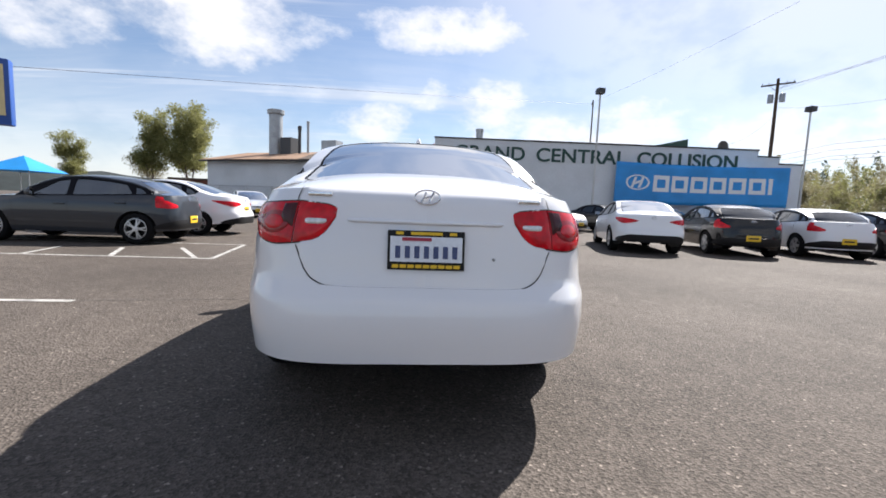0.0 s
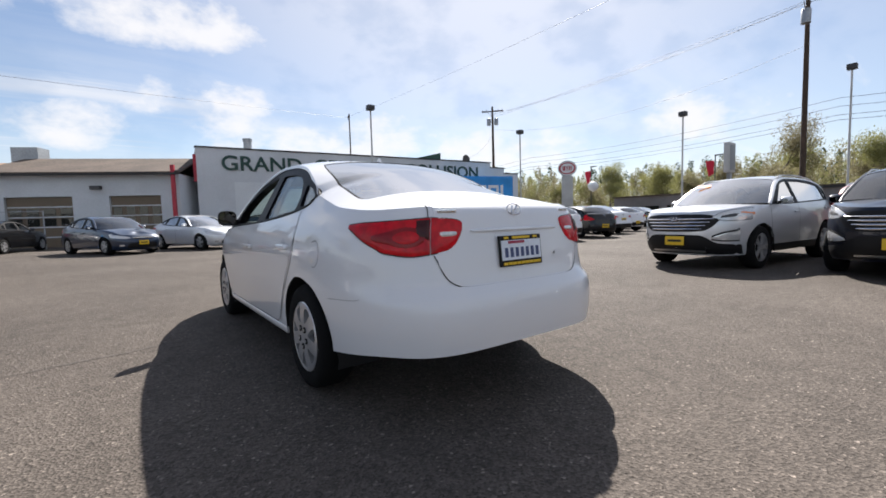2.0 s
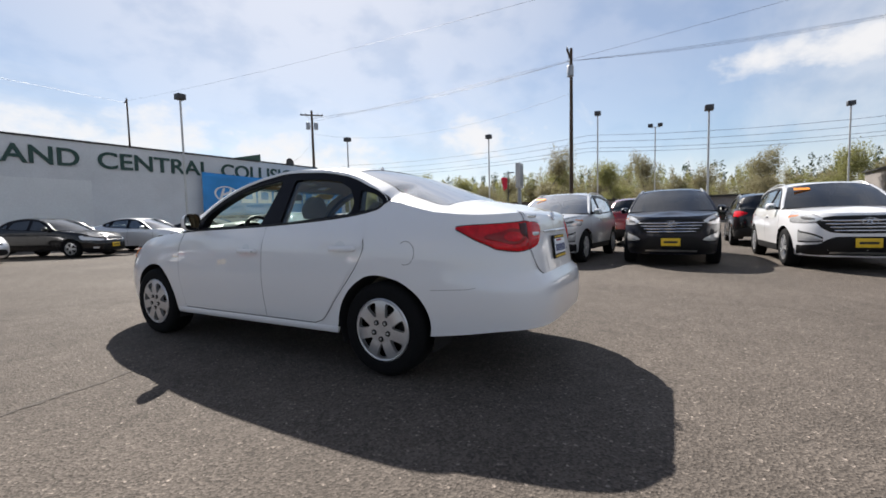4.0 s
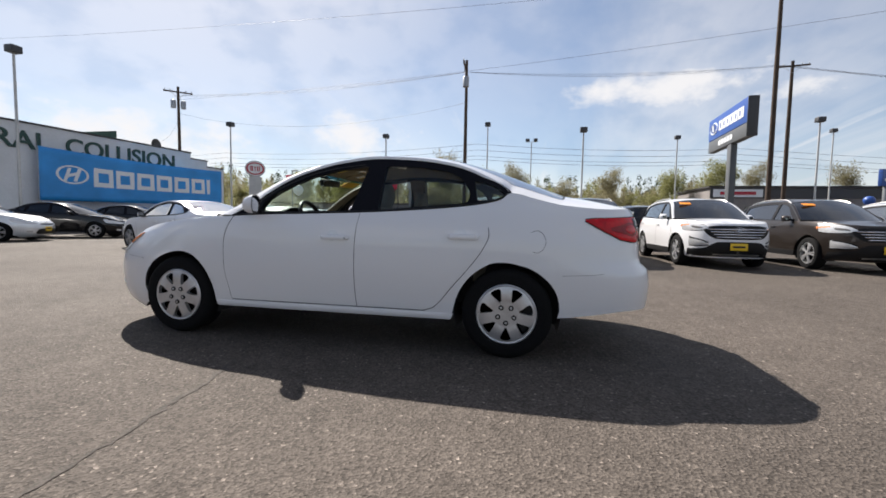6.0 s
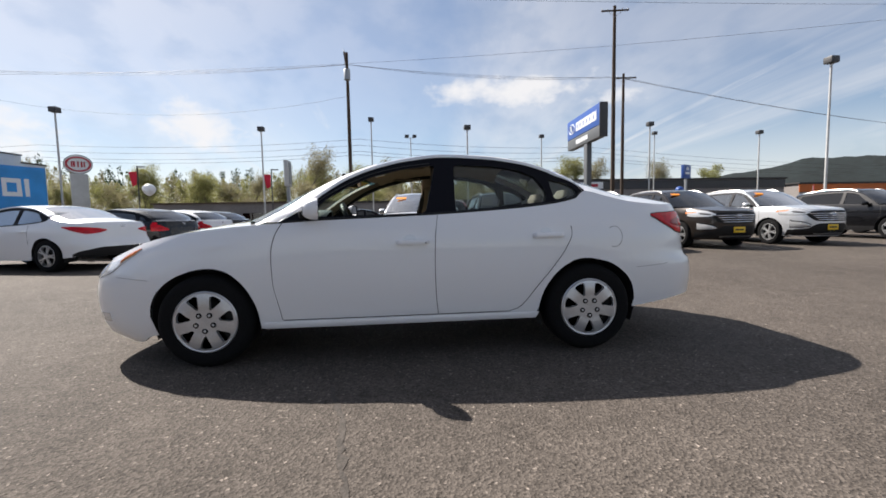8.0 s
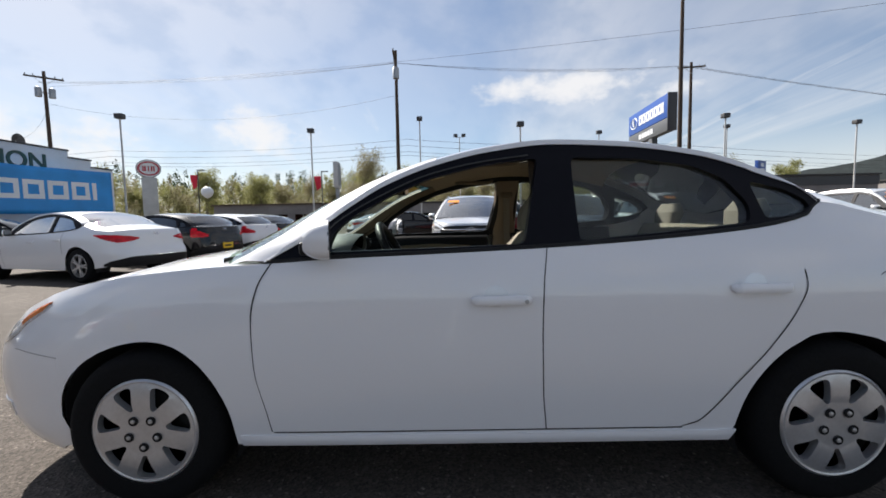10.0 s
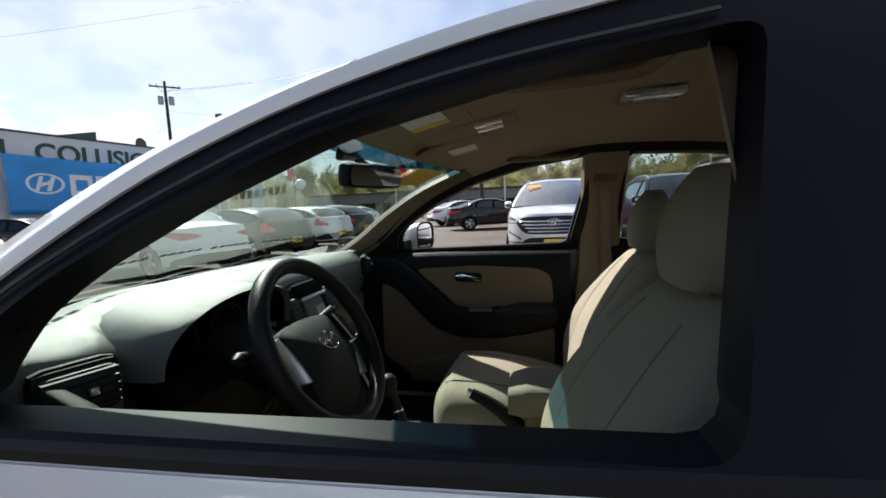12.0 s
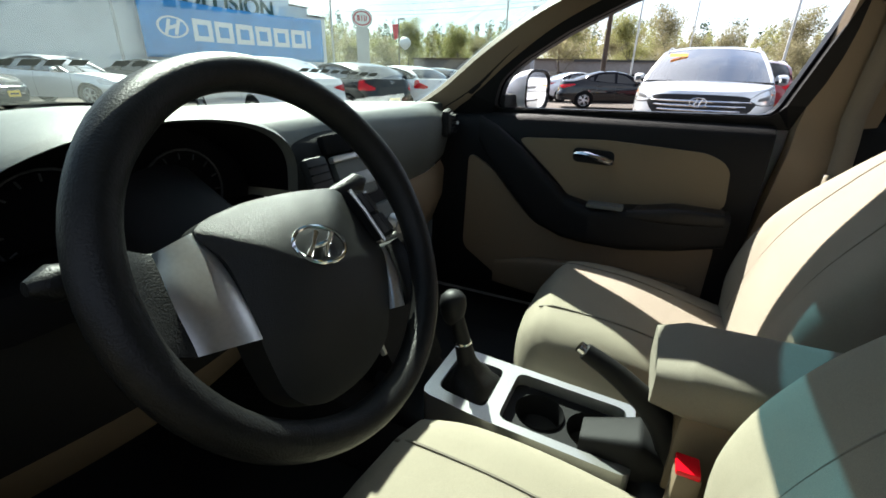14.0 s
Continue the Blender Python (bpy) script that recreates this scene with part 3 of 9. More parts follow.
def wrap_patch(sh, cols, side, off=0.006, rows=5, sink=-0.012):
    """A lens or panel lying on the wrap-round side: cols are (a, z low, z high)."""
    bm = bmesh.new()
    g = []
    n = len(cols)
    for i, (a, lo, hi) in enumerate(cols):
        r = []
        for j in range(rows + 1):
            edge = i in (0, n - 1) or j in (0, rows)
            r.append(sh.wrap(a, lo + (hi - lo) * j / rows, off * (0.55 if edge else 1.0), side))
        g.append(r)
    vs = grid(bm, g)
    rim = [vs[i][0] for i in range(n)] + [vs[-1][j] for j in range(1, rows + 1)] + [vs[i][rows] for i in range(n - 2, -1, -1)] + [vs[0][j] for j in range(rows - 1, 0, -1)]
    par = [(cols[i][0], cols[i][1]) for i in range(n)] + [(cols[-1][0], cols[-1][1] + (cols[-1][2] - cols[-1][1]) * j / rows) for j in range(1, rows + 1)]
    par += [(cols[i][0], cols[i][2]) for i in range(n - 2, -1, -1)] + [(cols[0][0], cols[0][1] + (cols[0][2] - cols[0][1]) * j / rows) for j in range(rows - 1, 0, -1)]
    low = [bm.verts.new(sh.wrap(a, z, sink, side)) for a, z in par]
    m = len(rim)
    for i in range(m):
        bm.faces.new((rim[i], rim[(i + 1) % m], low[(i + 1) % m], low[i]))
    return bm


def resample(cols, n):
    f = [curve(*[(i, c[k]) for i, c in enumerate(cols)]) for k in range(3)]
    return [tuple(g(t) for g in f) for t in span(0, len(cols) - 1, n)]


def seam(sh, pts, side, width=0.006, off=0.0012):
    """A thin dark joint along (a, z) points of the body side."""
    p = [sh.wrap(a, z, off, side) for a, z in pts]
    bm = bmesh.new()
    rows = []
    for i in range(len(p)):
        t = p[min(i + 1, len(p) - 1)] - p[max(i - 1, 0)]
        q = sh.wrap(pts[i][0], pts[i][1], off + 0.01, side) - p[i]
        s = t.cross(q).normalized() * width / 2
        rows.append([p[i] - s, p[i] + s])
    grid(bm, rows)
    return bm


def wheel_parts(car, sh, x, y, rim_parts, mirror, width=0.2):
    """Tyre and rim, standing on the ground. rim_parts(bm list) gives the face of the wheel."""
    w = new("wheel")
    w.parent = car
    w.matrix_basis = Matrix.Translation((x, y, sh.rw)) @ (Matrix.Rotation(math.pi, 4, "Z") if mirror else Matrix.Identity(4))
    r, rr = sh.rw, sh.rw * 0.655
    bm = lathe([(0.00, rr), (0.012, rr + 0.01), (0.018, r - 0.045), (0.005, r - 0.018), (-0.02, r - 0.002), (-0.06, r), (-width + 0.05, r), (-width + 0.01, r - 0.02), (-width, rr), (-0.1, rr - 0.02)], "x", sides=48, caps=False)
    part("tyre", bm, RUBBER, w)
    rim_parts(w, rr)
    return w


def cover_wheel(w, rr):
    """A wheel cover with seven broad spokes, dark openings and five nuts (faces +x)."""
    part("rim_ring", lathe([(-0.03, rr - 0.004), (0.006, rr + 0.004), (0.012, rr - 0.004), (0.008, rr - 0.016)], "x", sides=56, caps=False), ALLOY, w)
    part("dark_backing", lathe([(-0.05, rr), (-0.05, 0.01)], "x", sides=40), GAP, w)
    n = 84
    R = rr - 0.012
    outer = [(R * math.cos(k * 2 * math.pi / n), R * math.sin(k * 2 * math.pi / n)) for k in range(n)]
    holes = []
    for k in range(7):
        t = (k + 0.5) * 2 * math.pi / 7 + math.pi / 2
        shape = [(0.45, 0.035), (0.58, 0.085), (0.74, 0.160), (0.85, 0.195), (0.895, 0.09), (0.895, -0.09), (0.85, -0.195), (0.74, -0.160), (0.58, -0.085), (0.45, -0.035)]
        c, sn = math.cos(t), math.sin(t)
        holes.append(rounded([((r * c - q * sn) * rr, (r * sn + q * c) * rr) for r, q in shape], 0.012, 2))
    dome = curve((0, 0.004), (0.05, 0.004), (0.075, 0.014), (0.12, 0.020), (0.16, 0.018), (0.185, 0.012), (0.21, 0.008))
    bm = outline_fill(outer, holes, lambda a, b, d: (dome(math.hypot(a, b)) - d * 1.5, a, b), 0.02)
    part("wheel_cover", bm, ALLOY, w, angle=50)
    part("hub_cap", lathe([(0.0, 0.036), (0.010, 0.034), (0.014, 0.024), (0.015, 0.002)], "x", sides=28), ALLOY, w)
    for k in range(5):
        a = k * 2 * math.pi / 5 - math.pi / 2
        c = (0, math.cos(a) * 0.058, math.sin(a) * 0.058)
        nut = part("wheel_nut", lathe([(0.0, 0.018), (0.023, 0.018), (0.023, 0.009)], "x", c, 14, caps=False), BLACK_TRIM, w)
        part("nut_face", lathe([(0.012, 0.009), (0.026, 0.008), (0.028, 0.002)], "x", c, 10), ALLOY, nut)


def alloy_wheel(w, rr):
    """A plain alloy with five split spokes (faces +x)."""
    part("rim_ring", lathe([(-0.06, rr - 0.01), (0.006, rr + 0.003), (0.008, rr - 0.010), (-0.05, rr - 0.014)], "x", sides=40, caps=False), ALLOY, w)
    part("dark_backing", lathe([(-0.06, rr), (-0.06, 0.01)], "x", sides=32), BLACK_TRIM, w)
    bm = bmesh.new()
    for k in range(5):
        for d in (-0.17, 0.17):
            a = k * 2 * math.pi / 5
            p0 = Vector((0.0, math.cos(a) * 0.05, math.sin(a) * 0.05))
            p1 = Vector((-0.005, math.cos(a + d) * (rr - 0.015), math.sin(a + d) * (rr - 0.015)))
            side = (p1 - p0).cross(Vector((1, 0, 0))).normalized() * 0.016
            out = Vector((0.012, 0, 0))
            ring = [[p - side - out, p - side * 0.8 + out, p + side * 0.8 + out, p + side - out] for p in (p0, (p0 + p1) / 2, p1)]
            grid(bm, ring)
    part("spokes", bm, ALLOY, w)
    part("hub_cap", lathe([(-0.03, 0.06), (0.012, 0.055), (0.016, 0.002)], "x", sides=24), ALLOY, w)


def car_shell(car, sh, paint, glass_mat, detailed=False):
    """Sides, roof, glass and dark underside common to all cars. Returns nothing; all parts hang from car."""
    k = sh.k
    for side in (-1, 1):
        bm = sh.side_mesh(side, rows=18 if detailed else 12)
        part("body_side", bm, paint, car, angle=60)
        # wheel housings
        for c in (sh.ra, sh.fa):
            bm = bmesh.new()
            x1 = sh.side_x(c, 0.5) - 0.006
            rows = []
            for i in range(25):
                t = -0.35 + (math.pi + 0.7) * i / 24
                yy, zz = c + (sh.arch + 0.004) * math.cos(t), sh.rw + (sh.arch + 0.004) * math.sin(t)
                xo = min(x1, sh.side_x(yy, max(zz, 0.25)) - 0.006)
                rows.append([(side * xo, yy, zz), (side * (x1 - 0.32), yy, zz), (side * (x1 - 0.32), c, sh.rw)])
            grid(bm, rows)
            part("wheel_housing", bm, GAP, car)
    # underside
    ys = span(sh.yr(0.4) + 0.2, sh.yf(0.4) - 0.2, 24)
    bm = bmesh.new()
    grid(bm, [[(-(sh.side_x(y, 0.4) - 0.30), y, sh.sill(y) + 0.03), (0, y, sh.sill(y) + 0.02), (sh.side_x(y, 0.4) - 0.30, y, sh.sill(y) + 0.03)] for y in ys])
    part("underside", bm, GAP, car)
    bm = bmesh.new()
    for side in (-1, 1):
        rows = []
        for a in sh.columns():
            y = sh.wrap(a, 0.6).y
            p = sh.wrap(a, sh.bottom(y), 0, side)
            q = Vector((p.x * 0.66, min(max(p.y, sh.yr(0.4) + 0.2), sh.yf(0.4) - 0.2), sh.sill(y) + 0.03))
            if any(abs(y - c) < sh.arch + 0.01 for c in (sh.ra, sh.fa)):
                q = p.copy()
                q.x -= side * 0.004
            rows.append([p, q])
        grid(bm, rows)
    part("lower_edge", bm, GAP, car)

    # bonnet
    yc0, zc0 = k["cowl"]
    a0 = sh.a_of_y(sh.y_a, sh.shoulder(sh.y_a))
    zn = k["nose_z"]
    yn = sh.yf(zn)
    part("bonnet", patch(lambda a: sh.top_edge(a, 1),
                         lambda a: Vector((0, yc0 + (yn - yc0) * ((a - a0) / (3 - a0)) ** 0.9, curve((a0, zc0), ((a0 + 3) / 2, k["hood_z"]), (2.7, zn + 0.03), (3, zn))(a))),
                         [a for a in [a0] + sh.columns() if a >= a0][::1], 10, 2.2), paint, car, angle=60)
    # windscreen and front pillars
    yh, zh = k["header"]
    yr_h = k["header_rail"]

    def ws_edge(v):
        y = sh.y_a + (yr_h - sh.y_a) * v
        p = sh.rail_pt(y, 0.045 + 0.02 * v, 0.016 + 0.012 * v)
        if detailed:
            p.y += 0.16 * (1 - v)
            p.z -= 0.030 * (1 - v) ** 3
        return p
    sh.ws_edge, sh.rim_line = ws_edge, None
    ws_mid = curve((0, zc0), (0.5, zc0 + (zh - zc0) * 0.535), (1, zh))

    def ws_centre(v):
        return Vector((0, yc0 + (yh - yc0) * v, ws_mid(v)))
    steps = span(0, 1, 16)
    part("windscreen", patch(ws_edge, ws_centre, steps, 12, 2.2), GLASS_CLEAR if detailed else glass_mat, car).visible_shadow = detailed

    def rim(y):
        """The outer line of the roof and of the boot deck."""
        if y <= sh.y_c:
            return Vector((sh.side_x(y, sh.shoulder(y)), y, sh.shoulder(y)))
        f = min((y - sh.y_c) / 0.30, 1, max((sh.y_a - y) / 0.10, 0))
        f = f * f * (3 - 2 * f)
        a, b = sh.rail_pt(y, -0.002, 0.016), Vector((sh.side_x(y, sh.shoulder(y)), y, sh.shoulder(y)))
        g = min((y - sh.y_c) / 0.05, 1)
        low = sh.rail_pt(y)
        return (low.lerp(a, f)) if g >= 1 else b.lerp(low.lerp(a, f), g)
    sh.rim_line = rim
    for side in (-1, 1):
        rows = []
        for v in span(0, 1, 24):
            y = sh.y_a + (yr_h - sh.y_a) * v
            e, o = ws_edge(v), rim(y)
            mid = (e + o) / 2 + Vector((0.005, 0, 0.008))
            rows.append([Vector((side * q.x, q.y, q.z)) for q in (o, mid, e, e - Vector((0.003, 0, 0.006)))])
        bm = bmesh.new()
        grid(bm, rows)
        part("front_pillar", bm, paint, car)
        rows = []
        for y in span(sh.y_a, sh.y_c + 0.01, 60):
            e = rim(y)
            low = 0.006 if detailed and y > 1.2 else 0.010
            d = max(e.z - sh.rail(y) + low * min((y - sh.y_c) / 0.2, 1), 0.004)

            def out(z, o):
                return (side * (max(e.x, sh.window_x(y, z)) + o), y, z)
            rows.append([(side * e.x, e.y, e.z), out(e.z - d * 0.35, 0.004), out(e.z - d * 0.7, 0.004), out(e.z - d * 0.95, 0.004), out(e.z - d, -0.010)])
        bm = bmesh.new()
        grid(bm, rows)
        part("roof_edge", bm, paint, car)
    # one crowned sheet carries roof, rear window, rear pillars and boot deck
    yb = k["back_top"][0]
    yb_e = k["back_rail"]
    T = curve(*k["roof"])
    P_END = 2.7
    power = curve((0, 2.3), (0.25, 3.6), (0.7, 3.6), (1, P_END))

    def row_at(e, c, p, us):
        return [Vector((e.x * u, c.y + (e.y - c.y) * abs(u) ** p, c.z + (e.z - c.z) * abs(u) ** p)) for u in us]
    us = [i / 14 for i in range(-14, 15)]
    rows = []
    for v in span(0, 1, 26):
        y = yh + (yb - yh) * v
        rows.append(row_at(rim(yr_h + (yb_e - yr_h) * v), Vector((0, y, T(y))), power(v), us))
    bm = bmesh.new()
    grid(bm, rows)
    part("roof", bm, paint, car, angle=60)
    be, bc = k["back_edge"], k["back_centre"]
    ex = curve(*[(i / (len(be) - 1), p[0]) for i, p in enumerate(be)])
    cy, cz = (curve(*[(i / (len(bc) - 1), p[j]) for i, p in enumerate(bc)]) for j in (0, 1))
    foot = k["pillar_foot"]
    glass_rows, edge_rows, pillar_rows = [], {-1: [], 1: []}, {-1: [], 1: []}
    for v in span(0, 1, 26):
        e, c = rim(yb_e + (foot - yb_e) * v), Vector((0, cy(v), cz(v)))
        w = min(ex(v) / e.x, 0.93) * (1 - 0.03 * max(1 - v / 0.12, 0) - 0.05 * max((v - 0.92) / 0.08, 0) ** 2)
        glass_rows.append([q - Vector((0, 0, 0.003)) for q in row_at(e, c, P_END, [w * i / 12 for i in range(-12, 13)])])
        for side in (-1, 1):
            edge_rows[side].append([q - Vector((0, 0, 0.0015)) for q in row_at(e, c, P_END, [side * (w - 0.015), side * (w + 0.006)])])
            pillar_rows[side].append(row_at(e, c, P_END, [side * (w + 0.004 + (0.996 - w) * i / 8) for i in range(9)]))
    bm = bmesh.new()
    grid(bm, glass_rows)
    part("rear_window", bm, GLASS_BACK if detailed else glass_mat, car).visible_shadow = False
    for side in (-1, 1):
        bm = bmesh.new()
        grid(bm, pillar_rows[side])
        part("rear_pillar", bm, paint, car, angle=60)
        bm = bmesh.new()
        grid(bm, edge_rows[side])
        part("window_seal", bm, FRAME_BLACK, car)
    bm = bmesh.new()
    grid(bm, [[q + Vector((0, -0.014, -0.003)) for q in glass_rows[-1]], [q + Vector((0, 0.012, 0.0045)) for q in glass_rows[-1]]])
    part("window_seal", bm, FRAME_BLACK, car)
    af = sh.a_of_y(foot, sh.shoulder(foot))
    y0c, z0c = bc[-1]
    zt = sh.shoulder(sh.yr(0.9))
    yt = sh.yr(zt)
    rows = []
    deck = curve((0, z0c), (0.55, k["boot_z"]), (1, zt))
    for a in [a for a in sh.columns() if a < af] + [af]:
        u = 1 - a / af
        c = Vector((0, y0c + (yt - y0c) * u, deck(u)))
        rows.append(row_at(sh.top_edge(a, 1), c, P_END, [i / 12 for i in range(-12, 13)]))
    bm = bmesh.new()
    grid(bm, rows)
    part("boot_top", bm, paint, car, angle=80)


def side_frame(car, sh, openings, glass_mats):
    """The black window surround with its openings and panes, both sides."""
    ys = span(sh.y_c, sh.y_a, 44)
    outer = [(y, sh.shoulder(y) + (0.0 if 0 < i < 44 else 0.0)) for i, y in enumerate(ys)]
    outer += [(y, max(sh.rail(y), sh.shoulder(y) + 0.012)) for y in reversed(ys)]
    for side in (-1, 1):
        def to3d(a, b, d):
            return (side * (sh.window_x(a, b) - 0.002 - d), a, b)
        bm = outline_fill(outer, openings, to3d, 0.045)
        part("window_surround", bm, FRAME_BLACK, car, smooth=False)
        for i, (loop, mat) in enumerate(zip(openings, glass_mats)):
            if mat is None:
                continue
            c = Vector((sum(p[0] for p in loop) / len(loop), sum(p[1] for p in loop) / len(loop)))
            big = [tuple(c + (Vector(p) - c) * 1.03) for p in loop]
            bm = outline_fill(big, [], lambda a, b, d: (side * (sh.window_x(a, b) - 0.014 - d), a, b), 0.004)
            part("side_window", bm, mat, car, smooth=False).visible_shadow = False


def auto_opening(sh, y0, y1, lean0=0.0, lean1=0.0, drop=0.055, lift=0.025):
    n = 12
    ys = span(y0, y1, n)
    low = [(y, sh.shoulder(y) + lift) for y in ys]
    y0t, y1t = y0 + lean0, y1 + lean1
    top = [(y, max(sh.rail(y) - drop, sh.shoulder(y) + lift + 0.03)) for y in span(y1t, y0t, n)]
    return rounded(low + top, 0.03, 2)


def plate(car, c, turn, face, ink, w=0.31, h=0.155, rows=((0.36, 0.5),)):
    """A number plate with plain bars in place of writing."""
    m = Matrix.Translation(c) @ turn
    bm = box((0, 0, 0), (w, 0.008, h), bevel=0.003)
    bmesh.ops.transform(bm, matrix=m, verts=bm.verts)
    pl = part("number_plate", bm, face, car)
    for z, wd in rows:
        bm = box((0, -0.0055, (z - 0.36) * h), (w * 0.72, 0.003, h * 0.26))
        bmesh.ops.transform(bm, matrix=m, verts=bm.verts)
        part("bar", bm, ink, pl, smooth=False)
    return pl


def emblem(parent, c, turn, w=0.10, mat=None):
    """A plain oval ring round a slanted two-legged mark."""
    bm = bmesh.new()
    n = 32
    pts = [Vector((math.cos(k * 2 * math.pi / n) * w / 2, 0, math.sin(k * 2 * math.pi / n) * w * 0.29)) for k in range(n + 1)]
    tube_bm(bm, pts, w * 0.032, 6, caps=False)
    for sx in (-1, 1):
        tube_bm(bm, [(sx * w * 0.16 - w * 0.09, 0, -w * 0.20), (sx * w * 0.135, 0, 0), (sx * w * 0.16 + w * 0.09, 0, w * 0.20)], [w * 0.055, w * 0.036, w * 0.055], 6)
    tube_bm(bm, [(-w * 0.14, 0, -w * 0.05), (0, 0, 0), (w * 0.14, 0, w * 0.05)], [w * 0.03, w * 0.04, w * 0.03], 6)
    bmesh.ops.transform(bm, matrix=Matrix.Translation(c) @ turn, verts=bm.verts)
    return part("emblem", bm, mat or CHROME, parent, "chrome oval emblem")


def door_mirror(car, sh, paint, y, z, side, size=1.0):
    x = sh.window_x(y, z)
    m = new("door_mirror")
    m.parent = car
    hinge = Vector((side * (x + 0.05), y, z))
    m.matrix_basis = Matrix.Translation(hinge) @ Matrix.Rotation(radians(-side * 15), 4, "Z") @ Matrix.Translation(-hinge)
    bm = bmesh.new()
    rows = []
    for i in range(9):
        u = i / 8                                   # from the glass side (rear) to the nose (front)
        s = math.sqrt(max(1 - (u * 0.96) ** 2.2, 0))
        row = []
        for j in range(20):
            t = j * 2 * math.pi / 20
            c, sn = math.cos(t), math.sin(t)
            ex = 0.088 * (abs(c) ** 0.6) * (1 if c > 0 else -1) * (0.35 + 0.65 * s) * size
            ez = 0.072 * (abs(sn) ** 0.6) * (1 if sn > 0 else -1) * (0.30 + 0.70 * s) * size
            row.append((side * (x + 0.135 * size + ex - 0.02 * u), y - 0.05 + 0.092 * u * size, z + ez - 0.012 * u * (1 if sn > 0 else 0.3)))
        row.append(row[0])
        rows.append(row)
    grid(bm, rows)
    bmesh.ops.remove_doubles(bm, verts=bm.verts, dist=0.0005)
    part("mirror_shell", bm, paint, m)
    bm = bmesh.new()
    ring = []
    for j in range(24):
        t = j * 2 * math.pi / 24
        c, sn = math.cos(t), math.sin(t)
        ring.append(bm.verts.new((side * (x + 0.135 * size + 0.080 * size * abs(c) ** 0.6 * (1 if c > 0 else -1)), y - 0.046, z + 0.063 * size * abs(sn) ** 0.6 * (1 if sn > 0 else -1))))
    bm.faces.new(ring)
    part("mirror_face", bm, MIRROR, m, smooth=False)
    pts = [v for v in ((side * (x + 0.135 * size + 0.083 * size * abs(math.cos(t)) ** 0.6 * (1 if math.cos(t) > 0 else -1)), y - 0.049, z + 0.066 * size * abs(math.sin(t)) ** 0.6 * (1 if math.sin(t) > 0 else -1)) for t in span(0, 2 * math.pi, 28))]
    part("mirror_bezel", tube(pts, 0.005, 6), BLACK_TRIM, m)
    bm = box((side * (x + 0.02), y + 0.02, z - 0.035), (0.09, 0.08, 0.05), bevel=0.012)
    part("mirror_foot", bm, BLACK_TRIM, m)


def roof_bars(car, sh, y0, y1):
    for side in (-1, 1):
        pts = []
        for i in range(15):
            u = i / 14
            y = y0 + (y1 - y0) * u
            p = sh.rail_pt(y, 0.05, 0.02 + 0.05 * math.sin(math.pi * u) ** 0.4)
            pts.append((side * p.x, p.y, p.z))
        part("roof_bar", tube(pts, 0.014, 6), SILVER_TRIM, car)

SEDAN = dict(
    half=0.8875, profile=((0.15, -0.06), (0.35, -0.02), (0.62, 0.0), (0.8, -0.006), (0.9, -0.02), (1.0, -0.052), (1.1, -0.10), (1.2, -0.15)),
    rear=((0.25, 0.02), (0.29, -0.02), (0.34, -0.045), (0.51, -0.062), (0.64, -0.038), (0.67, 0.005), (0.82, 0.03), (0.98, 0.055), (1.05, 0.08), (1.07, 0.11), (1.12, 0.2)),
    front=((0.15, 4.38), (0.22, 4.50), (0.34, 4.55), (0.475, 4.56), (0.6, 4.535), (0.70, 4.46), (0.8, 4.36), (0.9, 4.2), (1.0, 4.0)),
    mid=2.2, nr=5.2, nf=4.2,
    sill=((-0.06, 0.360), (0.15, 0.355), (0.4, 0.325), (0.62, 0.298), (1.33, 0.255), (3.25, 0.255), (4.0, 0.22), (4.3, 0.15), (4.6, 0.16)),
    shoulder=((-0.06, 1.075), (0.1, 1.07), (0.15, 1.06), (0.3, 1.052), (0.6, 1.075), (0.8, 1.122), (0.93, 1.156), (0.965, 1.158), (1.03, 1.106), (1.27, 1.059), (1.64, 1.027),
              (2.05, 1.004), (2.45, 0.990), (2.87, 0.977), (3.09, 0.965), (3.3, 0.955), (3.54, 0.935), (3.75, 0.91), (3.96, 0.872), (4.12, 0.825), (4.21, 0.785), (4.35, 0.74), (4.6, 0.72)),
    rail=((0.955, 1.166), (0.992, 1.200), (1.153, 1.279), (1.402, 1.368), (1.705, 1.415), (2.0, 1.429), (2.26, 1.399), (2.47, 1.348), (2.673, 1.267), (2.827, 1.171), (2.974, 1.060), (3.136, 0.970)),
    rail_ends=(3.13, 0.958), rear_axle=0.966, front_axle=3.626, wheel=0.315, arch=0.365, tumble=0.51,
    cowl=(3.50, 0.985), hood_z=0.90, nose_z=0.72, header=(2.55, 1.405), header_rail=2.47,
    roof=((2.55, 1.405), (2.3, 1.452), (2.05, 1.474), (1.8, 1.48), (1.6, 1.472), (1.38, 1.445)), back_top=(1.38, 1.445), back_rail=1.35,
    back_edge=((0.56, 1.33, 1.385), (0.61, 1.0, 1.27), (0.635, 0.68, 1.142)), back_centre=((1.38, 1.445), (1.1, 1.37), (0.80, 1.262), (0.55, 1.168)),
    pillar_foot=0.62, boot_z=1.128)

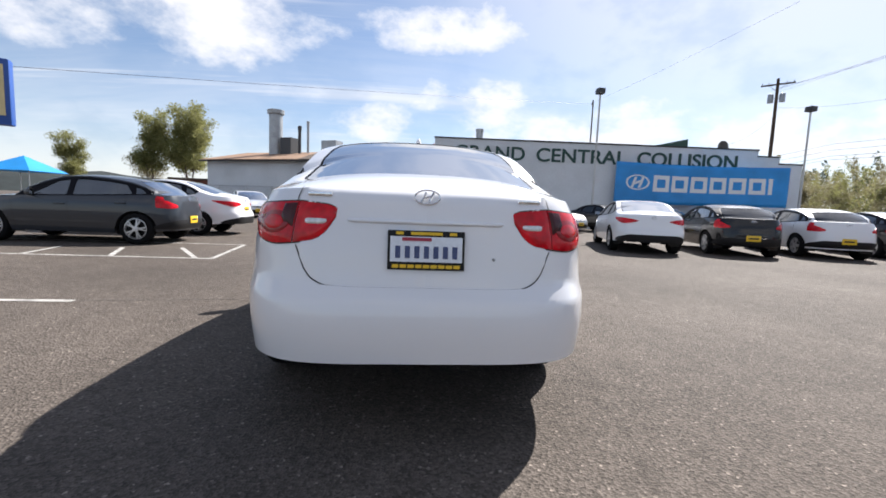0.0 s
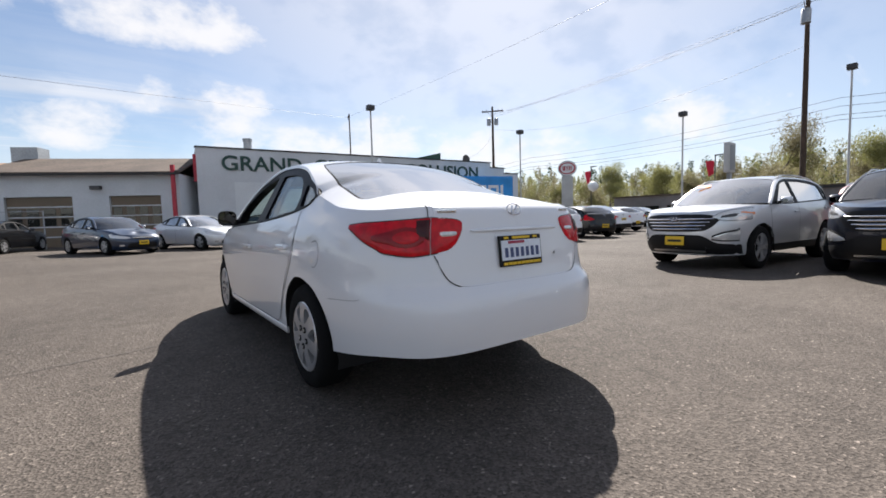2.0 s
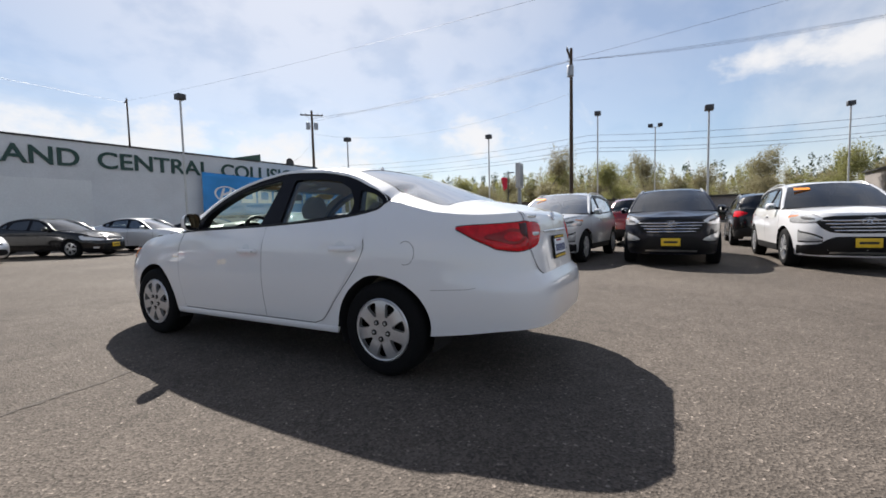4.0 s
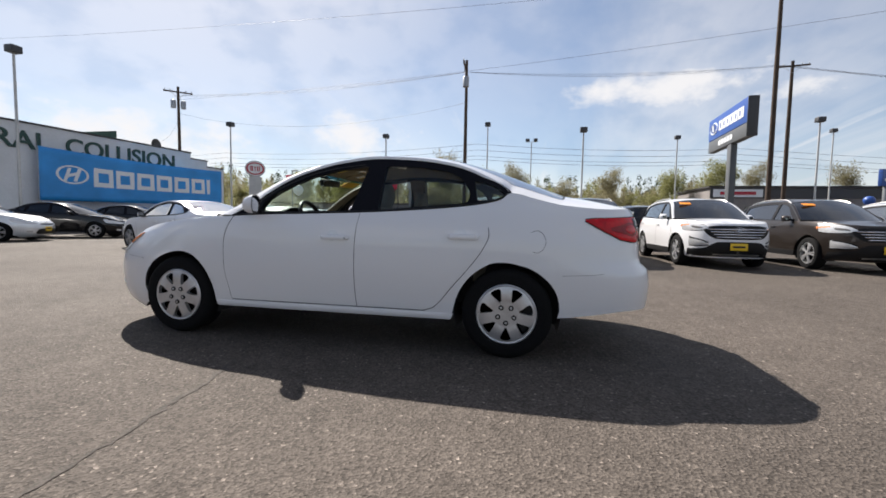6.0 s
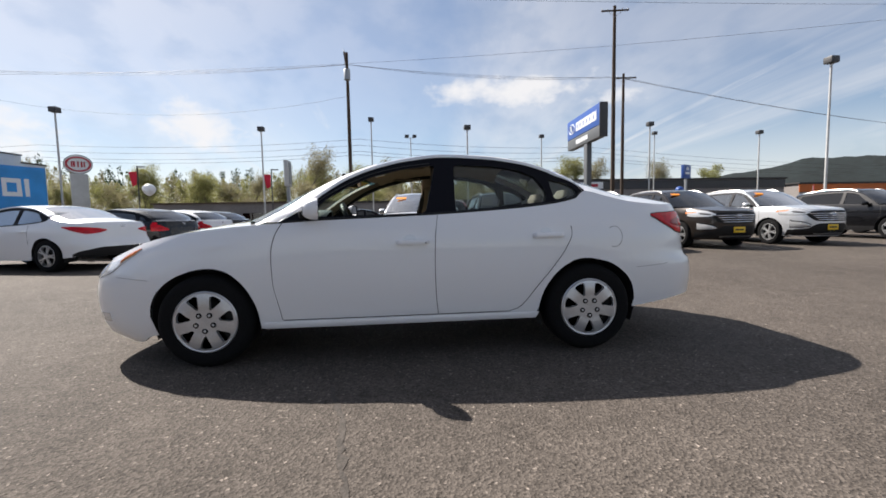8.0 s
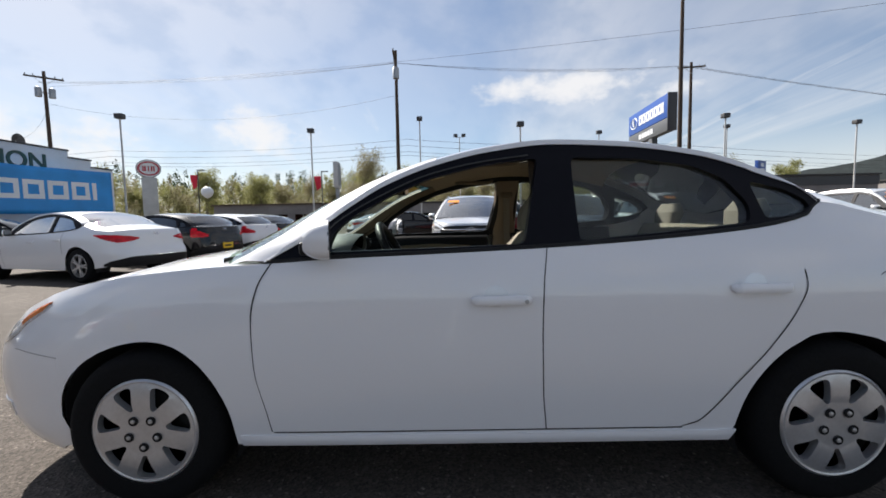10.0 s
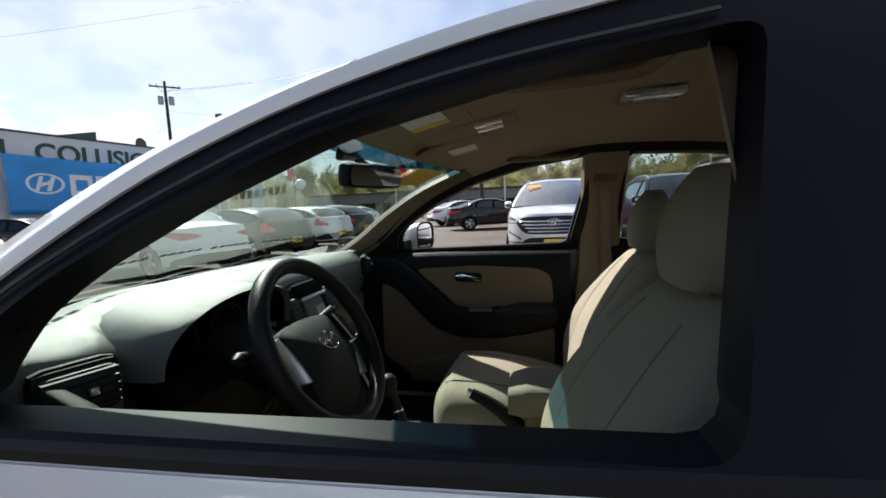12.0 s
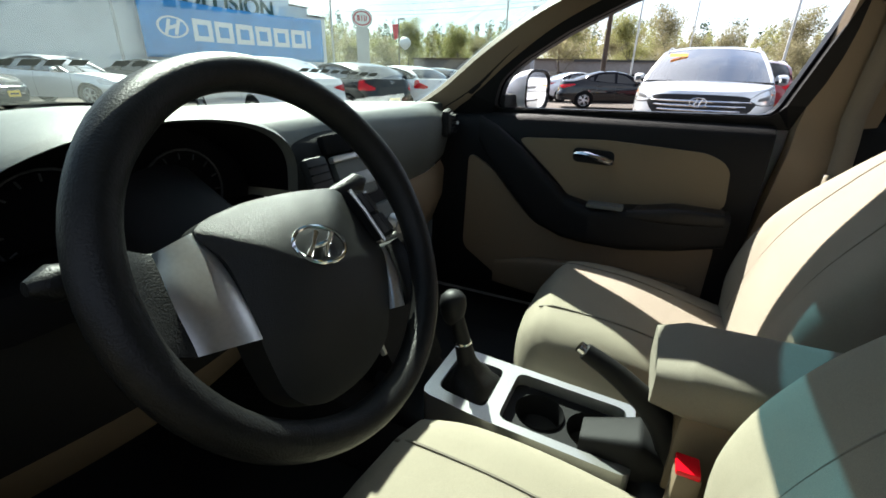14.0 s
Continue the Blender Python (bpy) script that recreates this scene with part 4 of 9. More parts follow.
SUV = dict(
    half=0.94, profile=((0.2, -0.05), (0.4, -0.02), (0.7, 0.0), (0.9, -0.01), (1.05, -0.04), (1.15, -0.08), (1.3, -0.13)),
    rear=((0.3, 0.06), (0.45, 0.0), (0.7, 0.005), (0.95, 0.03), (1.15, 0.10), (1.3, 0.14)),
    front=((0.25, 4.55), (0.4, 4.66), (0.6, 4.69), (0.8, 4.685), (0.95, 4.65), (1.02, 4.58), (1.1, 4.44)),
    mid=2.3, nr=6.0, nf=3.6, sill=((0, 0.32), (0.6, 0.30), (1, 0.27), (3.6, 0.27), (4.3, 0.25), (4.7, 0.25)),
    shoulder=((0, 1.16), (0.3, 1.16), (0.8, 1.15), (1.4, 1.13), (2.2, 1.10), (3.0, 1.085), (3.3, 1.08), (3.7, 1.075), (4.1, 1.05), (4.4, 1.015), (4.7, 0.98)),
    rail=((0.32, 1.28), (0.5, 1.40), (0.8, 1.50), (1.2, 1.55), (1.7, 1.575), (2.2, 1.575), (2.5, 1.535), (2.75, 1.44), (3.0, 1.285), (3.27, 1.095)),
    rail_ends=(3.27, 0.33), rear_axle=0.94, front_axle=3.64, wheel=0.36, arch=0.415, tumble=0.42,
    cowl=(3.52, 1.12), hood_z=1.10, nose_z=0.985, header=(2.66, 1.60), header_rail=2.58,
    roof=((2.66, 1.60), (2.3, 1.645), (1.8, 1.665), (1.2, 1.66), (0.6, 1.61), (0.36, 1.58)), back_top=(0.36, 1.58), back_rail=0.62,
    back_edge=((0.60, 0.42, 1.50), (0.66, 0.30, 1.32), (0.70, 0.22, 1.18)), back_centre=((0.36, 1.58), (0.22, 1.38), (0.13, 1.19)),
    pillar_foot=0.20, boot_z=1.172)

HATCH = dict(
    half=0.88, profile=((0.15, -0.06), (0.35, -0.02), (0.62, 0.0), (0.8, -0.006), (0.9, -0.02), (1.0, -0.052), (1.1, -0.10), (1.2, -0.15)),
    rear=((0.28, 0.04), (0.45, -0.01), (0.6, 0.0), (0.8, 0.03), (1.0, 0.08), (1.1, 0.12)),
    front=((0.2, 4.05), (0.34, 4.14), (0.5, 4.15), (0.65, 4.10), (0.75, 4.0), (0.85, 3.88), (1.0, 3.6)),
    mid=2.0, nr=5.0, nf=4.0, sill=((0, 0.29), (0.5, 0.27), (1, 0.24), (3, 0.24), (3.7, 0.22), (4.2, 0.2)),
    shoulder=((0, 1.04), (0.3, 1.045), (0.7, 1.03), (1.2, 1.0), (2, 0.965), (2.8, 0.945), (3.1, 0.93), (3.5, 0.88), (3.7, 0.82), (3.9, 0.75), (4.2, 0.72)),
    rail=((0.42, 1.11), (0.6, 1.2), (0.9, 1.29), (1.3, 1.35), (1.7, 1.375), (2.0, 1.355), (2.3, 1.27), (2.6, 1.12), (2.82, 0.96)),
    rail_ends=(2.82, 0.43), rear_axle=0.72, front_axle=3.29, wheel=0.315, arch=0.36, tumble=0.5,
    cowl=(3.2, 0.97), hood_z=0.89, nose_z=0.72, header=(2.2, 1.36), header_rail=2.12,
    roof=((2.2, 1.36), (1.9, 1.42), (1.5, 1.435), (1.0, 1.40), (0.6, 1.33)), back_top=(0.6, 1.33), back_rail=0.9,
    back_edge=((0.55, 0.62, 1.27), (0.60, 0.42, 1.15), (0.62, 0.27, 1.055)), back_centre=((0.6, 1.33), (0.38, 1.19), (0.2, 1.06)),
    pillar_foot=0.30, boot_z=1.05)


def stretched(spec, ky, kz):
    """The same form, longer by ky and higher by kz."""
    out = dict(spec)
    for key in ("sill", "shoulder", "rail", "roof", "back_centre"):
        out[key] = tuple((y * ky, z * kz) for y, z in spec[key])
    for key in ("rear", "front"):
        out[key] = tuple((z * kz, y * ky) for z, y in spec[key])
    out["profile"] = tuple((z * kz, d) for z, d in spec["profile"])
    for key in ("cowl", "header", "back_top"):
        out[key] = (spec[key][0] * ky, spec[key][1] * kz)
    out["back_edge"] = tuple((x, y * ky, z * kz) for x, y, z in spec["back_edge"])
    out["rail_ends"] = tuple(y * ky for y in spec["rail_ends"])
    for key in ("mid", "rear_axle", "front_axle", "header_rail", "back_rail", "pillar_foot"):
        out[key] = spec[key] * ky
    for key in ("hood_z", "nose_z", "boot_z"):
        out[key] = spec[key] * kz
    return out


COUPE = stretched(SEDAN, 1.02, 0.94)
COUPE.update(wheel=0.33, arch=0.375)
HATCH = stretched(HATCH, 1.0, 0.955)
LOW_SEDAN = stretched(SEDAN, 1.0, 0.97)

REAR_TURN = Matrix.Identity(4)                       # faces -y
FRONT_TURN = Matrix.Rotation(math.pi, 4, "Z")        # faces +y


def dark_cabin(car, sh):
    """Added dark sheet at sill-glass height, seats and a dashboard seen dimly through tinted glass."""
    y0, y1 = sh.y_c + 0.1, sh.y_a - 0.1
    # this raised sheet stands in for cabin shade, so the glass looks dark
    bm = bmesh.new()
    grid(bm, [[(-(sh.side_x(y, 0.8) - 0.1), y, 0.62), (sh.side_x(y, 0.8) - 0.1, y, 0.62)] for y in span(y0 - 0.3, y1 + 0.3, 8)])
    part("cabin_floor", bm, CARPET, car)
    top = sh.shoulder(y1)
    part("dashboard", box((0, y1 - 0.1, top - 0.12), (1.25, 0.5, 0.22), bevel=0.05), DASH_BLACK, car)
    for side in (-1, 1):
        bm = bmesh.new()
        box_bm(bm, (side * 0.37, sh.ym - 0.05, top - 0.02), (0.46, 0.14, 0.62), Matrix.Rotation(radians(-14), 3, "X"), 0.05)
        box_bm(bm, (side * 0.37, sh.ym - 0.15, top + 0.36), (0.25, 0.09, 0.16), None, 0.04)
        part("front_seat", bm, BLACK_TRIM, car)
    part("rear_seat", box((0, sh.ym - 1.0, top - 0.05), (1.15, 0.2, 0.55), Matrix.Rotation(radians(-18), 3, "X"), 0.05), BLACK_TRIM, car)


def suv_front(car, sh):
    """Hexagonal barred grille, swept head lamps, black lower bumper with fog lamps."""
    body = [(sh.a_front(x, 0.8), lo, hi) for x, lo, hi in ((0.635, 0.845, 0.875), (0.55, 0.735, 0.925), (0.42, 0.665, 0.945), (0.18, 0.655, 0.95), (0.0, 0.655, 0.95))]
    for side in (-1, 1):
        part("grille", wrap_patch(sh, resample(body, 12), side, 0.006, 5), BLACK_TRIM, car)
        for i in range(4):
            z = 0.685 + i * 0.056
            xw = 0.42 + 0.15 * (i / 3)
            bm = wrap_patch(sh, resample([(sh.a_front(xw, z), z + 0.010, z + 0.026), (sh.a_front(xw * 0.6, z), z + 0.002, z + 0.027), (3.0, z + 0.002, z + 0.027)], 8), side, 0.022, 2)
            part("grille_bar", bm, CHROME, car)
        lamp = [(sh.a_front(0.55, 0.9), 0.885, 0.905), (sh.a_front(0.65, 0.9), 0.845, 0.975), (sh.a_front(0.77, 0.9), 0.835, 1.02), (sh.a_front(0.86, 0.9), 0.865, 1.045), (sh.a_of_y(4.10, 0.95), 0.985, 1.035)]
        hl = part("head_lamp", wrap_patch(sh, resample(lamp, 14), side, 0.008, 4), CLEAR_LENS, car, "clear head lamp")
        part("lamp_bowl", wrap_patch(sh, resample([(sh.a_front(0.62, 0.9), 0.875, 0.915), (sh.a_front(0.72, 0.9), 0.88, 0.945), (sh.a_front(0.78, 0.9), 0.90, 0.95)], 8), side, 0.0105, 3), LAMP_DARK, hl)
        part("turn_lamp", wrap_patch(sh, resample([(sh.a_front(0.865, 0.93), 0.92, 0.965), (sh.a_of_y(4.16, 0.95), 0.955, 0.985)], 5), side, 0.0105, 2), AMBER_LENS, hl, "amber corner lens")
        part("lamp_surround", wrap_patch(sh, resample([(a, lo - 0.010, hi + 0.006) for a, lo, hi in lamp], 12), side, 0.003, 3), BLACK_TRIM, car)
        low = [(sh.a_of_y(4.12, 0.4), 0.27, 0.34), (sh.a_front(0.80, 0.4), 0.27, 0.43), (sh.a_front(0.60, 0.5), 0.27, 0.47), (sh.a_front(0.47, 0.5), 0.28, 0.565), (sh.a_front(0.36, 0.5), 0.28, 0.60), (3.0, 0.28, 0.605)]
        part("lower_bumper", wrap_patch(sh, resample(low, 18), side, 0.005, 4), BLACK_TRIM, car)
        fog = [(sh.a_front(0.55, 0.6), 0.535, 0.560), (sh.a_front(0.66, 0.6), 0.515, 0.620), (sh.a_front(0.80, 0.6), 0.510, 0.665), (sh.a_of_y(4.24, 0.6), 0.545, 0.680)]
        pod = part("fog_recess", wrap_patch(sh, resample([(a, lo - 0.022, hi + 0.030) for a, lo, hi in fog], 10), side, 0.004, 3), BLACK_TRIM, car)
        part("fog_lamp", wrap_patch(sh, resample(fog, 10), side, 0.010, 3), CLEAR_LENS, pod)
        skid = [(sh.a_front(0.45, 0.34), 0.305, 0.335), (3.0, 0.305, 0.345)]
        part("skid_strip", wrap_patch(sh, resample(skid, 8), side, 0.012, 2), SILVER_TRIM, car)
    emblem(car, (0, sh.yf(0.85) + 0.035, 0.855), FRONT_TURN, 0.19)


def sedan_front(car, sh, lamps=True):
    for side in (-1, 1):
        kz = sh.k["nose_z"] / 0.72
        lamp = [(sh.a_front(0.40, 0.65), 0.62 * kz, 0.64 * kz), (sh.a_front(0.55, 0.65), 0.60 * kz, 0.69 * kz), (sh.a_front(0.72, 0.65), 0.62 * kz, 0.745 * kz), (sh.a_front(0.80, 0.7), 0.66 * kz, 0.775 * kz), (sh.a_of_y(sh.fa + 0.42, 0.75), 0.77 * kz, 0.80 * kz)]
        if lamps:
            part("head_lamp", wrap_patch(sh, resample(lamp, 12), side, 0.008, 4), CLEAR_LENS, car)
        part("grille", wrap_patch(sh, resample([(sh.a_front(0.34, 0.6), 0.585 * kz, 0.64 * kz), (3.0, 0.57 * kz, 0.665 * kz)], 8), side, 0.006, 3), BLACK_TRIM, car)
        part("grille_bar", wrap_patch(sh, resample([(sh.a_front(0.36, 0.6), 0.612 * kz, 0.63 * kz), (3.0, 0.615 * kz, 0.633 * kz)], 8), side, 0.014, 2), CHROME, car)
        part("lower_grille", wrap_patch(sh, resample([(sh.a_front(0.50, 0.35), 0.27, 0.33), (sh.a_front(0.4, 0.35), 0.24, 0.42), (3.0, 0.24, 0.44)], 8), side, 0.006, 3), BLACK_TRIM, car)
        part("fog_lamp", wrap_patch(sh, resample([(sh.a_front(0.58, 0.35), 0.31, 0.37), (sh.a_front(0.68, 0.35), 0.31, 0.37)], 4), side, 0.006, 2), CLEAR_LENS, car)


def simple_rear(car, sh, style):
    """Tail lamps and a dark lower bumper."""
    for side in (-1, 1):
        if style == "suv":
            lamp = [(sh.a_rear(0.55, 1.05), 1.0, 1.05), (sh.a_rear(0.72, 1.05), 0.93, 1.10), (sh.a_rear(0.85, 1.05), 0.92, 1.11), (sh.a_of_y(0.42, 1.05), 1.02, 1.10)]
        elif style == "hatch":
            lamp = [(sh.a_rear(0.52, 0.80), 0.755, 0.80), (sh.a_rear(0.66, 0.82), 0.735, 0.875), (sh.a_rear(0.78, 0.84), 0.75, 0.935), (sh.a_of_y(0.24, 0.9), 0.80, 0.965), (sh.a_of_y(0.36, 0.9), 0.895, 0.975)]
        else:
            lamp = [(sh.a_rear(0.36, 0.85), 0.83, 0.85), (sh.a_rear(0.52, 0.85), 0.785, 0.885), (sh.a_rear(0.68, 0.85), 0.765, 0.905), (sh.a_of_y(0.30, 0.86), 0.80, 0.915), (sh.a_of_y(0.46, 0.87), 0.85, 0.92), (sh.a_of_y(0.62, 0.87), 0.905, 0.918)]
        part("tail_lamp", wrap_patch(sh, resample(lamp, 14), side, 0.008, 4), RED_LENS, car, "red tail lamp")
        hi = 0.50 if style != "suv" else 0.58
        low = [(sh.a_of_y(0.40, 0.4), 0.32, 0.36), (sh.a_rear(0.74, 0.4), 0.31, hi - 0.06), (sh.a_rear(0.5, 0.4), 0.31, hi), (0.0, 0.31, hi)]
        part("lower_bumper", wrap_patch(sh, resample(low, 12), side, 0.005, 4), BLACK_TRIM, car)
    emblem(car, (0, sh.yr(0.93) - 0.012, 0.93), REAR_TURN, 0.12)


def parked_car(kind, paint_name, label, at, group="", rear_plate=True, front_plate=True, tag_bar=False, tinted=None):
    """A whole parked car of one of four kinds."""
    sh = CarShape(**{"suv": SUV, "hatch": HATCH, "coupe": COUPE, "sedan": LOW_SEDAN}[kind])
    paint = PAINTS[paint_name]
    gl = tinted or GLASS_DARK
    car = thing("car", label, "car", group, at)
    car_shell(car, sh, paint, gl)
    ya, yc = sh.y_a, sh.y_c
    mid = sh.ym - 0.10
    wins = [auto_opening(sh, mid + 0.05, ya - 0.24, 0.0, -0.42), auto_opening(sh, yc + 0.36, mid - 0.05, 0.12, 0.0), auto_opening(sh, yc + 0.10, yc + 0.30, 0.10, 0.02)]
    if kind == "coupe":
        wins = [auto_opening(sh, mid - 0.30, ya - 0.24, 0.0, -0.42), auto_opening(sh, yc + 0.16, mid - 0.38, 0.16, 0.0)]
    side_frame(car, sh, wins, [gl] * len(wins))
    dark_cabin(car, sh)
    for x in (-1, 1):
        for y in (sh.ra, sh.fa):
            wheel_parts(car, sh, x * (sh.side_x(y, 0.5) - 0.012), y, alloy_wheel, x < 0, 0.22)
        door_mirror(car, sh, paint, ya - 0.26, sh.shoulder(ya - 0.26) + 0.065, x)
        for yy, lean in ((ya + 0.02, 0.06), (mid, 0.02), (yc + 0.35, 0.10)):
            if kind == "coupe" and yy == mid:
                continue
            zz = span(sh.sill(yy) + 0.05, sh.shoulder(yy) - 0.02, 10)
            part("door_joint", seam(sh, [(sh.a_of_y(yy + lean * math.sin((z - 0.3) * 3), z), z) for z in zz if z > sh.bottom(yy) + 0.03], x, 0.008), GAP, car)
        for yy in (mid + 0.16, yc + 0.55):
            z = sh.shoulder(yy) - 0.15
            part("door_handle", box((x * (sh.side_x(yy, z) + 0.014), yy, z), (0.03, 0.19, 0.03), bevel=0.01), paint, car)
    if kind == "suv":
        suv_front(car, sh)
        roof_bars(car, sh, 0.75, 2.55)
        for x in (-1, 1):
            ys = [y for y in span(sh.ra + sh.arch + 0.02, sh.fa - sh.arch - 0.02, 12)]
            part("sill_cladding", wrap_patch(sh, [(sh.a_of_y(y, 0.35), 0.27, 0.40) for y in ys], x, 0.008, 2), BLACK_TRIM, car)
    else:
        sedan_front(car, sh)
    simple_rear(car, sh, kind)
    zf = 0.50 if kind == "suv" else 0.43
    if front_plate:
        plate(car, (0, sh.yf(zf) + 0.022, zf), FRONT_TURN, PLATE_YELLOW, INK_BLACK, 0.33, 0.15)
    if rear_plate:
        zr = 0.60 if kind == "suv" else 0.50 if kind != "sedan" else 0.70
        plate(car, (0, sh.yr(zr) - 0.016, zr), REAR_TURN, PLATE_YELLOW, INK_BLACK, 0.33, 0.15)
    if tag_bar:
        yh, zh = sh.k["header"]
        p = Vector((0.46, yh + 0.20, zh - 0.105))
        part("price_tag", box(p, (0.26, 0.10, 0.004), Matrix.Rotation(radians(-28), 3, "X")), ORANGE_TAG, car, "orange price numbers on the windscreen")
    return car


def aim(x, y, heading):
    """Pose of a car whose rear bumper stands at (x, y), its nose turned heading degrees clockwise from +y."""
    return pose(x, y, 0, 0, 0, -heading)

# ---- ground ----
def ground_sheet():
    bm = bmesh.new()
    xs = [-3000, -600, -150, -60, -30, -15, -6, 0, 6, 15, 30, 60, 150, 600, 3000]
    grid(bm, [[(x, y, 0.0) for x in xs] for y in xs])
    tagged(part("ground", bm, ASPHALT, smooth=False), "weathered grey asphalt car park with light stone chips", "asphalt", kind="structure")


ground_sheet()


def paint_line(a, b, w=0.085):
    a, b = Vector((*a, 0)), Vector((*b, 0))
    d = (b - a).normalized()
    s = Vector((-d.y, d.x, 0)) * w / 2
    z = Vector((0, 0, 0.004))
    bm = bmesh.new()
    n = max(int((b - a).length / 0.25), 2)
    rows = []
    for i in range(n + 1):
        p = a.lerp(b, i / n)
        j = random.uniform(0.8, 1.05)
        rows.append([p - s * j + z, p + s * j + z])
    grid(bm, rows)
    tagged(part("parking_line", bm, LINE_PAINT, smooth=False), "worn white painted parking line on asphalt", "road marking", "parking lines", "structure")


for a, b in (((-3.2, 5.5), (-14.0, 5.35)), ((-3.2, 5.5), (-3.5, 7.8)), ((-3.5, 7.8), (-14.0, 7.6)), ((-4.35, 6.9), (-3.45, 5.5)), ((-5.3, 6.7), (-4.75, 5.48)),
             ((-6.3, 6.6), (-6.05, 5.45)), ((-3.1, 2.42), (-9.0, 2.3))):
    paint_line(a, b)



def crack(a, b, w, seed):
    """A ragged open crack in the asphalt."""
    g = random.Random(seed)
    a, b = Vector((*a, 0.003)), Vector((*b, 0.003))
    d = (b - a).normalized()
    s = Vector((-d.y, d.x, 0))
    n = max(int((b - a).length / 0.04), 3)
    rows, off = [], 0.0
    for i in range(n + 1):
        off = off * 0.85 + g.uniform(-0.012, 0.012)
        p = a.lerp(b, i / n) + s * off
        k = w * g.uniform(0.25, 1.0) * math.sin(math.pi * (0.06 + 0.88 * i / n)) ** 0.5
        rows.append([p - s * k / 2, p + s * k / 2])
    bm = bmesh.new()
    grid(bm, rows)
    tagged(part("asphalt_crack", bm, CRACK, smooth=False), "ragged dark crack in worn asphalt", "crack", "asphalt cracks", "structure")


for i, (a, b, w) in enumerate((((-3.2, 2.41), (-2.4, 2.52), 0.05), ((-2.4, 2.52), (-1.3, 2.72), 0.06))):
    crack(a, b, w, i)

# ---- buildings ----
WALL_A, WALL_B = Vector((1.9, 27.7, 0)), Vector((27.0, 25.42, 0))
WALL_D = (WALL_B - WALL_A).normalized()
WALL_N = Vector((WALL_D.y, -WALL_D.x, 0))           # towards the car park


def on_wall(along, z, out=0.0):
    return WALL_A + WALL_D * along + WALL_N * out + Vector((0, 0, z))


def wall_turn():
    return Matrix((( *WALL_D, ), ( *(-WALL_N), ), (0, 0, 1))).transposed()


WALL_M = wall_turn()


def wall_box(a0, a1, z0, z1, o0, o1, bevel=0.0):
    c = on_wall((a0 + a1) / 2, (z0 + z1) / 2, (o0 + o1) / 2)
    return box(c, (abs(a1 - a0), abs(o1 - o0), z1 - z0), WALL_M, bevel)


